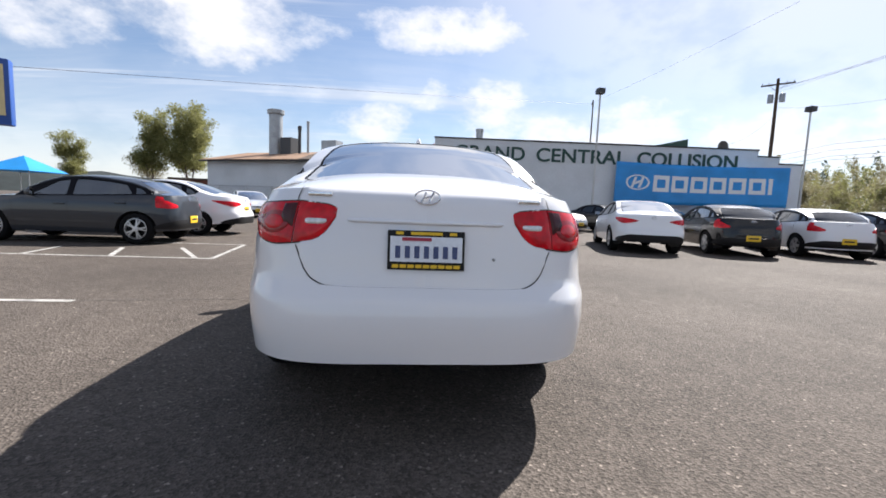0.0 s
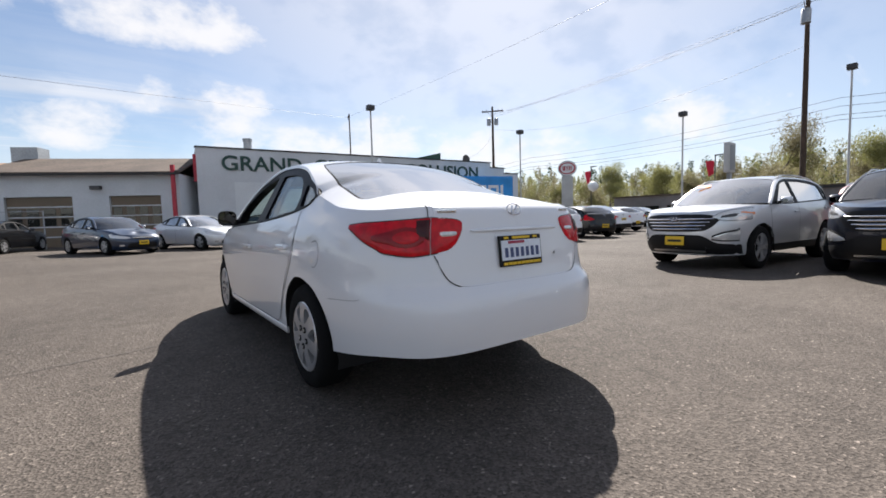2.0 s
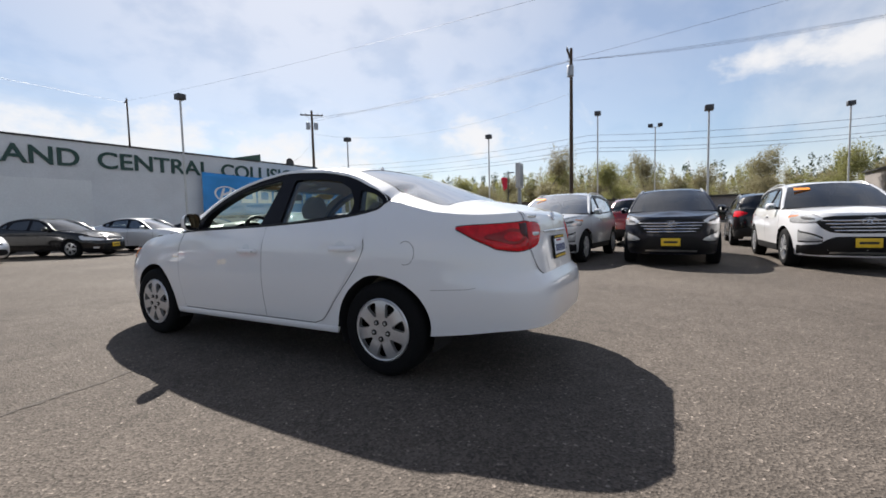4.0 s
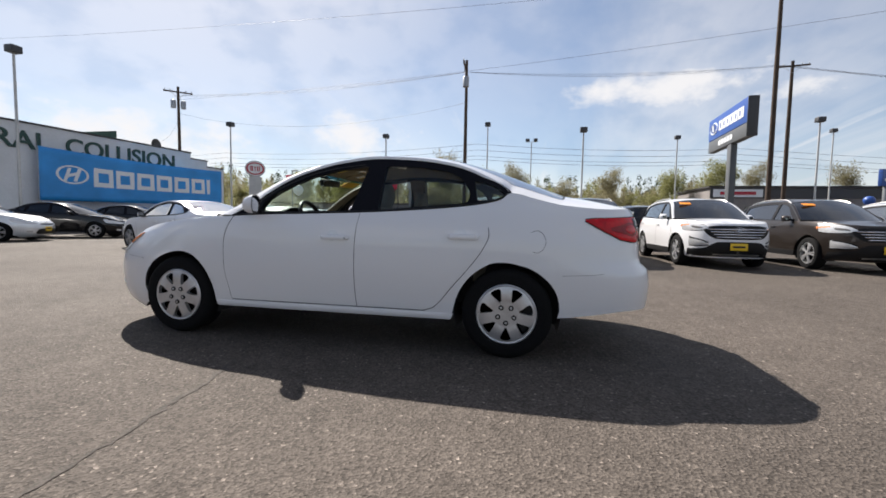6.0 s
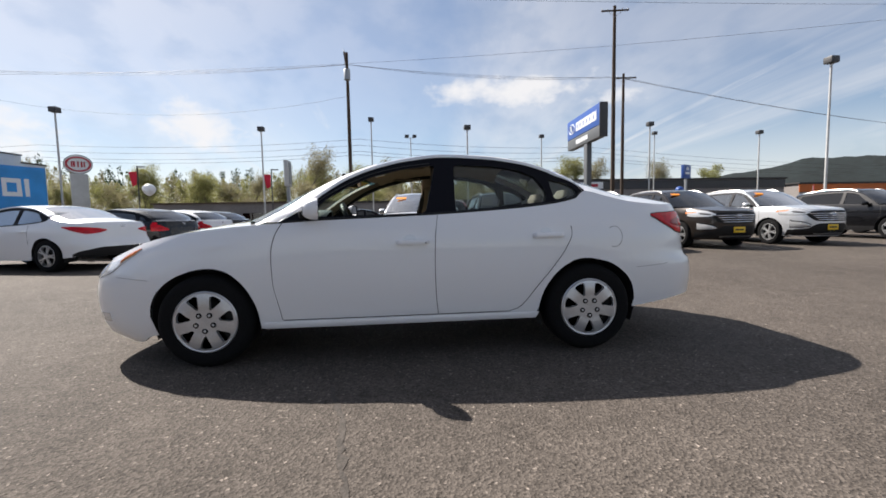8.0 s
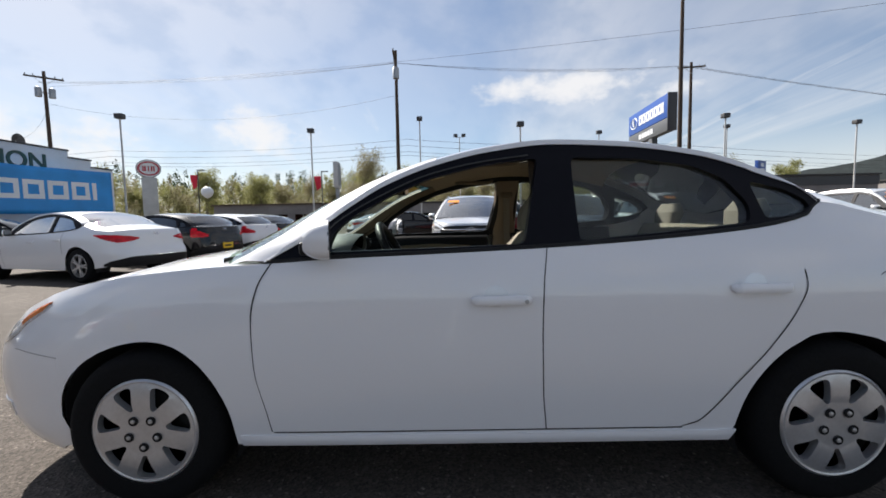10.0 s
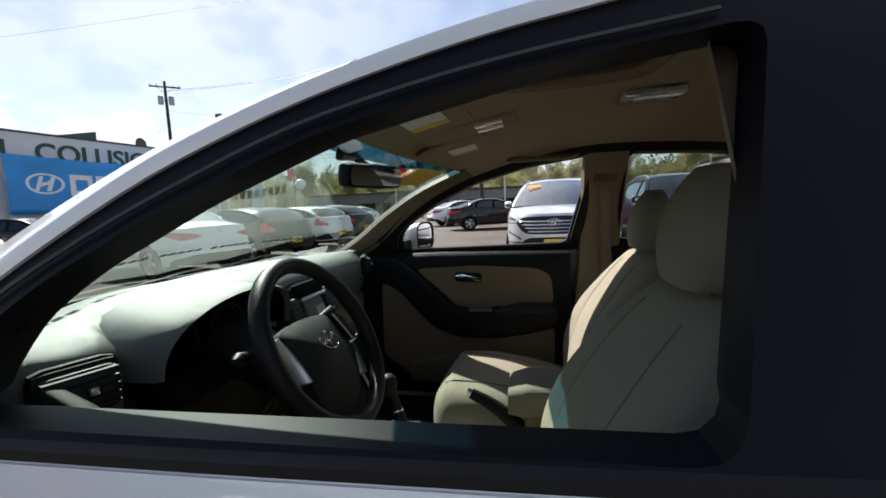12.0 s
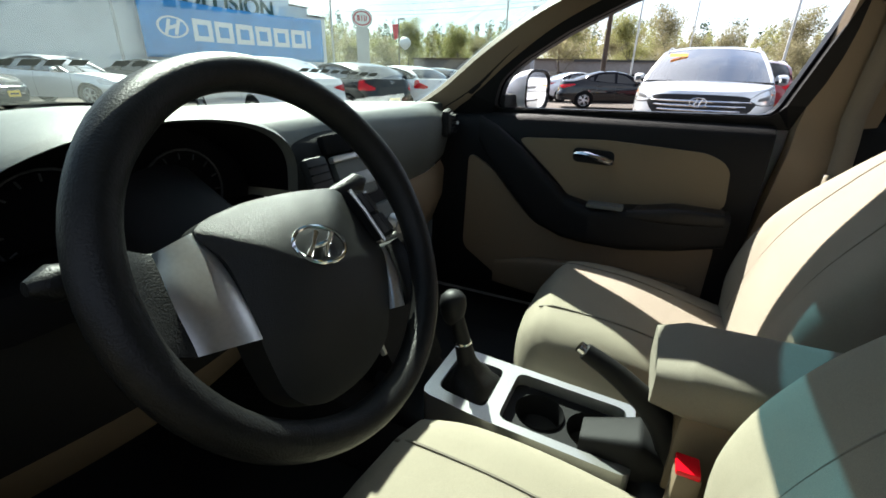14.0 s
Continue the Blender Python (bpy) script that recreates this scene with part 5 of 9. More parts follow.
def body_shop():
    b = thing("body_shop", "white painted flat-roofed body shop with dark green wall lettering", "building")
    for a0, a1, z1 in ((0, 22.1, 5.62), (22.1, 23.6, 5.2), (23.6, 25.2, 4.75)):
        part("wall", wall_box(a0, a1, 0, z1, -0.3, 0), WALL_WHITE, b, smooth=False)
        part("coping", wall_box(a0 - 0.05, a1 + 0.03, z1 + 0.002, z1 + 0.09, -0.36, 0.06), COPING, b, smooth=False)
    part("side_wall", wall_box(0.0, 0.3, 0, 5.6, -14, -0.302), WALL_WHITE, b, smooth=False)
    part("end_wall", wall_box(24.9, 25.2, 0, 4.7, -14, -0.302), WALL_WHITE, b, smooth=False)
    part("back_wall", wall_box(0.0, 25.2, 0, 4.7, -14.3, -14.002), WALL_WHITE, b, smooth=False)
    part("flat_roof", wall_box(0.3, 24.9, 4.4, 4.6, -14, -0.302), COPING, b, smooth=False)
    part("repainted_patch", wall_box(2.0, 6.6, 0.3, 3.6, 0.003, 0.008), WALL_PATCH, b, smooth=False)
    part("corner_trim", wall_box(-0.16, -0.002, 3.6, 5.2, -0.3, 0.02), SIGN_RED, b, smooth=False)
    # lettering: the words that stand on the wall
    for text, start, end in (("GRAND", 1.35, 6.15), ("CENTRAL", 6.95, 13.1), ("COLLISION", 13.85, 20.7)):
        cu = bpy.data.curves.new("letters", "FONT")
        cu.body, cu.size, cu.extrude, cu.offset = text, 1.26, 0.03, 0.018
        tmp = bpy.data.objects.new("letters_tmp", cu)
        me = bpy.data.meshes.new_from_object(tmp)
        bpy.data.objects.remove(tmp)
        co = np.empty(len(me.vertices) * 3)
        me.vertices.foreach_get("co", co)
        co = co.reshape(-1, 3)
        k = (end - start) / (co[:, 0].max() - co[:, 0].min())
        x0, y0, hh = co[:, 0].min(), co[:, 1].min(), co[:, 1].max() - co[:, 1].min()
        for v in me.vertices:
            v.co = on_wall(start + (v.co.x - x0) * k, 4.30 + (v.co.y - y0) * 0.93 / hh, 0.035 + v.co.z)
        me.materials.clear()
        me.materials.append(GREEN_LETTER)
        ob = new("lettering", me)
        ob.parent = b
        ob["label"] = "dark green serif capitals"
    # roof-top things
    part("vent_pipe", lathe([(0, 0.26), (1.35, 0.26), (1.37, 0.30), (1.55, 0.30)], "z", on_wall(3.2, 5.2, -2.5), 16), GALV, b)
    bm = bmesh.new()
    p = [on_wall(14.6, 5.0, -3), on_wall(18.9, 5.0, -3), on_wall(18.9, 6.75, -3), on_wall(14.6, 5.75, -3)]
    q = [v + WALL_N * -0.15 for v in p]
    v0, v1 = [bm.verts.new(v) for v in p], [bm.verts.new(v) for v in q]
    bm.faces.new(v0)
    bm.faces.new(v1[::-1])
    for i in range(4):
        bm.faces.new((v0[i], v0[(i + 1) % 4], v1[(i + 1) % 4], v1[i]))
    part("roof_panel", bm, GREEN_SIGN, b, smooth=False)
    d = on_wall(20.6, 6.05, -1.5)
    bm = bmesh.new()
    lathe_bm(bm, [(0.16, 0.02), (0.13, 0.2), (0.05, 0.36), (0.0, 0.42)], "y", d, 20)
    tube_bm(bm, [d + Vector((0, 0.1, 0)), d + Vector((0, 0.2, -0.55))], 0.04, 6)
    tube_bm(bm, [d + Vector((-0.6, 0.1, -0.35)), d + Vector((0, 0.15, -0.3))], 0.03, 6)
    part("dish_antenna", bm, LAMP_DARK, b)


body_shop()


def block_row(count, x0, x1, z0, z1, put, mat, parent, t):
    """A row of plain upright frames that ends in a single bar; t is the stroke along the row."""
    w = (x1 - x0) / (count - 0.5)
    tz = (z1 - z0) * 0.24
    for i in range(count):
        a, b = x0 + i * w, x0 + i * w + w * 0.86
        bm = bmesh.new()
        put(bm, a, a + t, z0, z1)
        if i < count - 1:
            put(bm, b - t, b, z0, z1)
            put(bm, a + t, b - t, z1 - tz, z1)
            put(bm, a + t, b - t, z0, z0 + tz)
        part("block_shape", bm, mat, parent, smooth=False)


def banner():
    """Hung between the wall and a post that stands out from it."""
    b = thing("banner", "large blue vinyl banner with white shapes hung before a wall", "banner")
    a0, a1, z0, z1 = 12.25, 22.5, 1.66, 4.50

    def place(u, v, out=0.0):
        """u along, v up the cloth."""
        top = z1 - 0.22 * u - 0.12 * math.sin(math.pi * u)
        low = z0 + 0.10 * u
        wave = 0.020 * math.sin(u * 24 + v * 3) + 0.014 * math.sin(u * 53 - v * 5)
        return on_wall(a0 + (a1 - a0) * u, low + (top - low) * v, 0.5 + 1.9 * u + wave + out)
    bm = bmesh.new()
    grid(bm, [[place(u, v) for v in span(0, 1, 10)] for u in span(0, 1, 60)])
    part("sheet", bm, BANNER_BLUE, b).modifiers.new("thickness", "SOLIDIFY").thickness = 0.004
    for u in (0.004, 0.996):
        p = place(u, 0.5, -0.07)
        part("post", tube([(p.x, p.y, 0), (p.x, p.y, 4.5 - 0.3 * u)], 0.05, 10), GALV, b)

    def put(bm, p, q, lo, hi):
        n = max(int((q - p) * 60), 1)
        grid(bm, [[place(u, v, 0.012) for v in (lo, (lo + hi) / 2, hi)] for u in span(p, q, n)])
    block_row(7, 0.232, 0.945, 0.32, 0.72, put, BANNER_WHITE, b, 0.0223)
    bm = bmesh.new()
    n = 36
    ring = lambda t, r: place(0.138 + math.cos(t) * 0.072 * r, 0.53 + math.sin(t) * 0.185 * r, 0.018)
    for k in range(n):
        t0, t1 = k * 2 * math.pi / n, (k + 1) * 2 * math.pi / n
        bm.faces.new([bm.verts.new(ring(t, r)) for t, r in ((t0, 1), (t1, 1), (t1, 0.84), (t0, 0.84))])
    for sx in (-1, 1):
        bm.faces.new([bm.verts.new(place(0.138 + sx * 0.022 + k * 0.011 + w * 0.008, 0.53 + k * 0.13, 0.019)) for w, k in ((-1, -1), (1, -1), (1, 1), (-1, 1))])
    bm.faces.new([bm.verts.new(place(0.138 + sx * 0.022, 0.53 + k * 0.03 + sx * 0.03, 0.0195)) for sx, k in ((-1, -1), (1, -1), (1, 1), (-1, 1))])
    part("oval_shape", bm, BANNER_WHITE, b)


banner()

LOW_A, LOW_D = Vector((0.9, 27.0, 0)), Vector((-0.90, 0.435, 0)).normalized()
LOW_N = Vector((-LOW_D.y, LOW_D.x, 0)) * 1.0
LOW_N = LOW_N if LOW_N.y < 0 else -LOW_N


def low_pt(a, z, out=0.0):
    return LOW_A + LOW_D * a + LOW_N * out + Vector((0, 0, z))


LOW_M = Matrix(((*(-LOW_D),), (*(-LOW_N),), (0, 0, 1))).transposed()


def low_box(a0, a1, z0, z1, o0, o1):
    return box(low_pt((a0 + a1) / 2, (z0 + z1) / 2, (o0 + o1) / 2), (abs(a1 - a0), abs(o1 - o0), z1 - z0), LOW_M)


def workshop():
    b = thing("workshop", "long low white workshop with brown shingle roof and roller doors", "building")
    eave = 3.95
    part("wall", low_box(0, 1.0, 0, eave, -0.25, 0), WALL_WHITE, b, smooth=False)
    doors = ((1.0, 3.6), (5.4, 8.6))
    part("wall", low_box(3.6, 5.4, 0, eave, -0.25, 0), WALL_WHITE, b, smooth=False)
    part("wall", low_box(8.6, 19.0, 0, eave, -0.25, 0), WALL_WHITE, b, smooth=False)
    for d0, d1 in doors:
        part("wall", low_box(d0, d1, 2.75, eave, -0.25, 0), WALL_WHITE, b, smooth=False)
        dr = part("roller_door", low_box(d0 + 0.02, d1 - 0.02, 0, 2.74, -0.20, -0.14), BEIGE_TRIM, b, "tan sectional door", smooth=False)
        for z in (0.55, 1.1, 1.65, 2.2):
            part("door_rail", low_box(d0 + 0.02, d1 - 0.02, z - 0.03, z + 0.03, -0.137, -0.12), WALL_WHITE, dr, smooth=False)
        for i in range(4):
            w = (d1 - d0) / 4
            for z in (1.15, 1.70):
                part("pane", low_box(d0 + i * w + 0.12, d0 + (i + 1) * w - 0.12, z, z + 0.42, -0.138, -0.125), GLASS_DARK, dr, smooth=False)
    part("side_wall", low_box(18.75, 19.0, 0, eave, -9, -0.252), WALL_WHITE, b, smooth=False)
    part("side_wall", low_box(0.0, 0.25, 0, eave, -9, -0.252), WALL_WHITE, b, smooth=False)
    part("back_wall", low_box(0.0, 19.0, 0, eave, -9.25, -9.0), WALL_WHITE, b, smooth=False)
    for a0, a1, mat, top, back, name in ((-0.2, 9.6, ROOF_BROWN, 1.25, 3.4, "shingle_roof"), (9.602, 19.3, ROOF_ORANGE, 1.15, 4.6, "tan_roof")):
        bm = bmesh.new()
        n = 12
        rows = []
        for i in range(n + 1):
            u = i / n
            drop = 0.004 * (i % 2)
            rows.append([low_pt(a, eave + top * u + drop, 0.45 - (back + 0.45) * u) for a in span(a0, a1, 40)])
        grid(bm, rows)
        rf = part(name, bm, mat, b, smooth=False)
        rf.modifiers.new("thickness", "SOLIDIFY").thickness = 0.08
        part("roof_back", low_box(max(a0, 0), min(a1, 19), eave, eave + top - 0.02, -9, -back), COPING, b, smooth=False)
    part("gutter", low_box(-0.2, 19.3, eave - 0.10, eave + 0.02, 0.47, 0.56), COPING, b, smooth=False)
    part("red_post", low_box(0.06, 0.24, 0, 4.4, 0.3, 0.48), SIGN_RED, b, smooth=False)
    part("wall_lamp", low_box(3.9, 4.4, 3.1, 3.3, 0.003, 0.25), LAMP_DARK, b, smooth=False)

    def stack(a, o, r, h, cap=True, mat=GALV):
        prof = [(0, r), (h, r)] + ([(h + 0.02, r * 1.25), (h + 0.35, r * 1.3), (h + 0.4, r * 0.3)] if cap else [(h + 0.02, 0.02)])
        part("chimney", lathe(prof, "z", low_pt(a, eave + 0.7, -o), 20), mat, b)
    stack(12.0, 3.8, 0.10, 2.6)
    stack(12.7, 3.6, 0.13, 2.2, True, LAMP_DARK)
    stack(15.2, 3.6, 0.55, 3.6, True)
    part("roof_unit", low_box(13.3, 14.4, eave + 0.8, eave + 2.3, -4.2, -3.2), LAMP_DARK, b, smooth=False)
    part("roof_unit", low_box(8.9, 10.3, eave + 1.0, eave + 2.0, -4.3, -3.3), GALV, b, smooth=False)


workshop()


def mesh_fence():
    f = thing("mesh_fence", "galvanised chain-link fence before a workshop wall", "fence")
    for i in range(7):
        a = 5.2 + i * 2.4
        part("fence_post", tube([low_pt(a, 0, 2.6), low_pt(a, 1.9, 2.6)], 0.03, 8), GALV, f)
    part("top_rail", tube([low_pt(5.2, 1.88, 2.6), low_pt(19.6, 1.88, 2.6)], 0.022, 6), GALV, f)
    bm = bmesh.new()
    for i in range(0, 145):
        a = 5.2 + i * 0.1
        for s in (1, -1):
            a1 = a + s * 1.8
            if 5.2 <= a1 <= 19.6:
                tube_bm(bm, [low_pt(a, 0.05, 2.6 + s * 0.006), low_pt(a1, 1.85, 2.6 + s * 0.006)], 0.0035, 3, caps=False)
    tagged(part("mesh", bm, GALV, f), kind="stuff")


mesh_fence()


def low_far_building(name, label, c, size, wall, roof, band=None, rz=0.0):
    b = thing(name, label, "building", at=pose(c[0], c[1], 0, 0, 0, rz))
    w, d, h = size
    part("wall", box((0, 0, h / 2), (w, d, h)), wall, b, smooth=False)
    part("roof", box((0, 0, h + 0.12), (w + 0.6, d + 0.6, 0.24)), roof, b, smooth=False)
    if band:
        part("fascia", box((0, -d / 2 - 0.06, h - 0.8), (w + 0.2, 0.10, 1.4)), band, b, smooth=False)
    n = max(int(w / 4), 2)
    for i in range(n):
        x = -w / 2 + w * (i + 0.5) / n
        part("shop_window", box((x, -d / 2 - 0.03, h * 0.32), (w / n * 0.7, 0.05, h * 0.5)), GLASS_DARK, b, smooth=False)
    return b


far_store = low_far_building("store", "long dark grey store with a pale sign strip", (72, -45), (40, 14, 6.4), STORE_WALL, COPING, LAMP_DARK, -90)
part("sign_strip", box((-16.5, -7.14, 5.6), (6.4, 0.06, 1.1)), BANNER_WHITE, far_store, "white sign strip", smooth=False)
part("sign_bars", box((-16.5, -7.20, 5.6), (4.6, 0.04, 0.45)), SIGN_RED, far_store, "red bars on the sign strip", smooth=False)
low_far_building("store", "long orange-fronted single-storey store far across the road", (74, -92), (44, 14, 5.6), STORE_WALL, COPING, ORANGE_WALL, -90)
low_far_building("workshop_hall", "grey low hall with a shallow roof beyond the cars", (74, 26), (30, 12, 3.6), STORE_WALL, ROOF_BROWN, None, -90)
low_far_building("depot", "dark low building far beyond the car park", (66, 2), (22, 10, 3.2), STORE_WALL, COPING, None, -90)
low_far_building("fence_hall", "red-brown boarded shed below trees", (-27, 62), (9, 5, 3.2), FENCE_RED, ROOF_BROWN, None, 0)


# ---- poles, lamps, signs ----
def lot_lamp(x, y, h, heads=1, mat=None, dark=False):
    l = thing("lot_lamp", "tall slim grey car-park lamp with a dark box head", "street lamp", "car-park lamps", pose(x, y, 0))
    m = POLE_WOOD if dark else (mat or LIGHT_STEEL)
    part("base", lathe([(0, 0.25), (0.6, 0.25), (0.62, 0.1)], "z", sides=16), LIGHT_STEEL, l)
    part("pole", tube([(0, 0, 0.5), (0, 0, h * 0.5), (0, 0, h - 0.3)], [0.065, 0.058, 0.05], 10), m, l)
    for i in range(heads):
        dx = 0.0 if heads == 1 else (-0.45, 0.45)[i]
        part("lamp_head", box((0, dx, h - 0.1), (0.44, 0.46, 0.32), bevel=0.05), LAMP_DARK, l)
    if heads == 2:
        part("arm", tube([(0, -0.45, h - 0.3), (0, 0.45, h - 0.3)], 0.03, 6), m, l)
    return l


for x, y, h in ((11.3, 23.3, 8.25), (24.3, 22.6, 7.85), (29.6, 12.4, 7.8), (33.1, 4.5, 9.3), (26.5, -2.6, 7.3), (38.5, -12.1, 8.9), (28.5, -17.5, 8.0), (40.5, -25.4, 9.6), (31.7, -29.8, 8.0), (15.5, -18.8, 8.3)):
    lot_lamp(x, y, h)
lot_lamp(46.6, 0.8, 10.4, 2)


def utility_pole(x, y, h, cans=2, arm=True, r=0.17, arm_turn=0.0, label="weathered wooden utility pole with transformers and crossarm"):
    p = thing("utility_pole", label, "utility pole", "utility poles", pose(x, y, 0, 0, 0, arm_turn))
    part("pole", tube([(0, 0, 0), (0.02, 0, h * 0.6), (0, 0, h)], [r, r * 0.85, r * 0.65], 12), POLE_WOOD, p)
    if arm:
        part("crossarm", box((0, 0.13, h - 0.5), (2.6, 0.11, 0.13)), POLE_WOOD, p, smooth=False)
        for sx in (-1.2, -0.7, 0.7, 1.2):
            part("insulator", lathe([(0, 0.03), (0.08, 0.05), (0.12, 0.05), (0.16, 0.02)], "z", (sx, 0.13, h - 0.43), 8), GALV, p)
        for sx in (-1, 1):
            part("brace", tube([(sx * 0.7, 0.14, h - 0.52), (0, 0.14, h - 1.15)], 0.02, 5), GALV, p)
    for i in range(cans):
        sx = 0.45 if i else -0.45
        part("transformer", lathe([(0, 0.02), (0.01, 0.24), (0.75, 0.24), (0.8, 0.2), (0.86, 0.02)], "z", (sx, 0, h - 2.2), 16), GALV, p)
        part("bracket", box((sx * 0.5, 0, h - 1.8), (0.45, 0.06, 0.08)), GALV, p, smooth=False)
    return p


utility_pole(30.6, 6.05, 13.7, 1, True, 0.16, 4)
utility_pole(37.2, -19.0, 21.0, 0, True, 0.22, 80, "tall dark wooden utility pole")
utility_pole(42.0, -22.6, 16.2, 0, True, 0.2, 80, "dark wooden utility pole with short crossarms")
utility_pole(34.9, 36.9, 14.3, 2, True, 0.18, -48)
utility_pole(31.3, 69.7, 19.9, 0, True, 0.15, 70, "thin wooden service pole")


def cable(a, b, sag=0.4, r=0.009, n=16):
    a, b = Vector(a), Vector(b)
    pts = []
    for i in range(n + 1):
        u = i / n
        p = a.lerp(b, u)
        p.z -= sag * 4 * u * (1 - u)
        pts.append(p)
    tagged(part("overhead_cable", tube(pts, r, 4), WIRE), "thin dark overhead cable between poles", "cable", "overhead cables")


PA, PB, PC = Vector((30.6, 6.05, 0)), Vector((37.2, -19.3, 0)), Vector((34.9, 36.9, 0))
FAR_S, FAR_N = PB + (PB - PA) * 3.2, PC + (PC - PA) * 2.5
for dz, sg in ((13.1, 0.5), (12.6, 0.6), (12.9, 0.4)):
    o = Vector(((dz - 12.8) * 3, 0, dz))
    cable(PA + o, PB + o + Vector((0, 0, 1.5)), sg)
    cable(PA + o, PC + o + Vector((0, 0, 0.6)), sg)
    cable(PB + o + Vector((0, 0, 1.5)), FAR_S + o, 1.0, 0.012)
for dz in (8.6, 8.0, 7.4, 7.05):
    o = Vector((5.0 + dz * 0.2, 0, dz))
    cable(FAR_N + o, PC + o, 0.8, 0.014)
    cable(PC + o, PA + o + Vector((1.5, 0, 0)), 0.5, 0.014)
    cable(PA + o + Vector((1.5, 0, 0)), PB + o, 0.4, 0.014)
    cable(PB + o, FAR_S + o, 0.9, 0.014)
cable(PA + Vector((0, 0, 10.4)), PC + Vector((0, 0, 11.6)), 1.6)
cable((31.3, 69.7, 19.2), (-40, 10.5, 4.4), 0.3, 0.013)
cable(PC + Vector((0, 0, 11.0)), on_wall(20.0, 6.0, -1), 0.6)
cable((31.3, 69.7, 19.5), (17.5, -42, 12.5), 1.2, 0.009)
cable((34.9, 36.9, 13.0), (19.5, -42, 14.0), 1.2, 0.009)


def pylon_sign(name, label, c, w, h, z0, face, rz):
    s = thing(name, label, "sign", at=pose(c[0], c[1], 0, 0, 0, rz))
    part("post", box((0, 0, z0 / 2), (0.42, 0.30, z0), bevel=0.03), SIGN_GREY, s)
    part("panel", box((0, 0, z0 + h / 2), (w, 0.45, h), bevel=0.03), face, s)
    return s


def dealer_sign():
    s = thing("dealer_sign", "tall dealer sign with blue upper and grey lower panel", "sign", at=pose(30.3, -13.0, 0, 0, 0, -4))
    part("post", box((-0.6, 0.0, 3.3), (0.7, 0.4, 6.6), bevel=0.03), SIGN_DARK, s)
    up = part("upper_panel", box((0, 0, 8.3), (7.3, 0.55, 1.6), bevel=0.04), SIGN_BLUE, s)
    lo = part("lower_panel", box((0, 0, 7.05), (7.3, 0.5, 0.88), bevel=0.04), SIGN_DARK, s)
    part("edge", box((-3.69, 0, 7.85), (0.08, 0.62, 2.5), bevel=0.02), LAMP_DARK, s)
    for sy in (-1, 1):
        bm = bmesh.new()

        def put(bm, a, b, lo_, hi_):
            box_bm(bm, (-sy * (a + b) / 2, sy * 0.285, (lo_ + hi_) / 2), (b - a, 0.02, hi_ - lo_))
        block_row(7, -1.4, 3.2, 7.95, 8.65, put, BANNER_WHITE, up, 0.19)
        n = 24
        pts = [(sy * 2.45 + math.cos(k * 2 * math.pi / n) * 0.7, sy * 0.285, 8.3 + math.sin(k * 2 * math.pi / n) * 0.4) for k in range(n + 1)]
        tube_bm(bm, pts, 0.04, 5, caps=False)
        tube_bm(bm, [(sy * 2.45 - 0.06, sy * 0.285, 8.05), (sy * 2.45 + 0.06, sy * 0.285, 8.55)], 0.12, 6)
        part("white_shapes", bm, BANNER_WHITE, up, smooth=False)
        bm = bmesh.new()
        for i in range(5):
            box_bm(bm, (-1.0 + i * 0.55, sy * 0.26, 7.05), (0.4, 0.02, 0.36))
        part("white_bars", bm, BANNER_WHITE, lo, smooth=False)


dealer_sign()


def oval_sign():
    s = thing("oval_sign", "tall grey pylon topped by a red-rimmed white oval sign", "sign", at=pose(76, 57, 0, 0, 0, -53))
    part("pylon", box((0, 0, 4.7), (2.4, 1.0, 9.4), bevel=0.1), LIGHT_STEEL, s)
    part("oval_case", lathe([(-0.5, 0.1), (-0.5, 1.95), (0.5, 1.95), (0.5, 0.1)], "y", (0, 0, 11.0), 40, 0.84), SIGN_GREY, s)
    face = part("oval_face", lathe([(-0.54, 0.02), (-0.54, 1.85)], "y", (0, 0, 11.0), 40, 0.84, caps=False), BANNER_WHITE, s)
    part("red_rim", lathe([(-0.55, 1.40), (-0.58, 1.42), (-0.58, 1.72), (-0.55, 1.74)], "y", (0, 0, 11.0), 40, 0.74, caps=False), SIGN_RED, face, "red oval ring")
    bm = bmesh.new()
    for x, w in ((-0.85, 0.2), (-0.55, 0.28), (-0.02, 0.2), (0.45, 0.22), (0.80, 0.2)):
        box_bm(bm, (x, -0.58, 11.0), (w, 0.03, 0.95))
    part("red_bars", bm, SIGN_RED, face, smooth=False)


oval_sign()

s = pylon_sign("blue_sign", "small blue square sign with white shapes on a post", (60, -43), 2.4, 2.1, 6.2, SIGN_BLUE, -58)
bm = box((0, -0.25, 7.0), (1.5, 0.03, 0.35))
box_bm(bm, (0, -0.25, 7.7), (0.9, 0.03, 0.5))
part("white_shapes", bm, BANNER_WHITE, s, smooth=False)
s = pylon_sign("panel_sign", "pale panel sign with a grey face on a post", (40, 13.2), 1.4, 2.5, 4.2, LIGHT_STEEL, 2)
part("grey_face", box((0, -0.235, 5.45), (1.25, 0.02, 2.1)), SIGN_GREY, s, smooth=False)
s = thing("corner_sign", "cream sign with a blue frame on a tall post", "sign", at=pose(-13.45, 12.2, 0, 0, 0, 25))
part("post", tube([(0, 0, 0), (0, 0, 3.4)], 0.12, 10), SIGN_GREY, s)
part("frame", box((0, 0, 3.9), (3.0, 0.4, 1.95), bevel=0.05), SIGN_BLUE, s)
part("face", box((0, -0.21, 3.95), (2.75, 0.03, 1.5)), SIGN_CREAM, s, smooth=False)


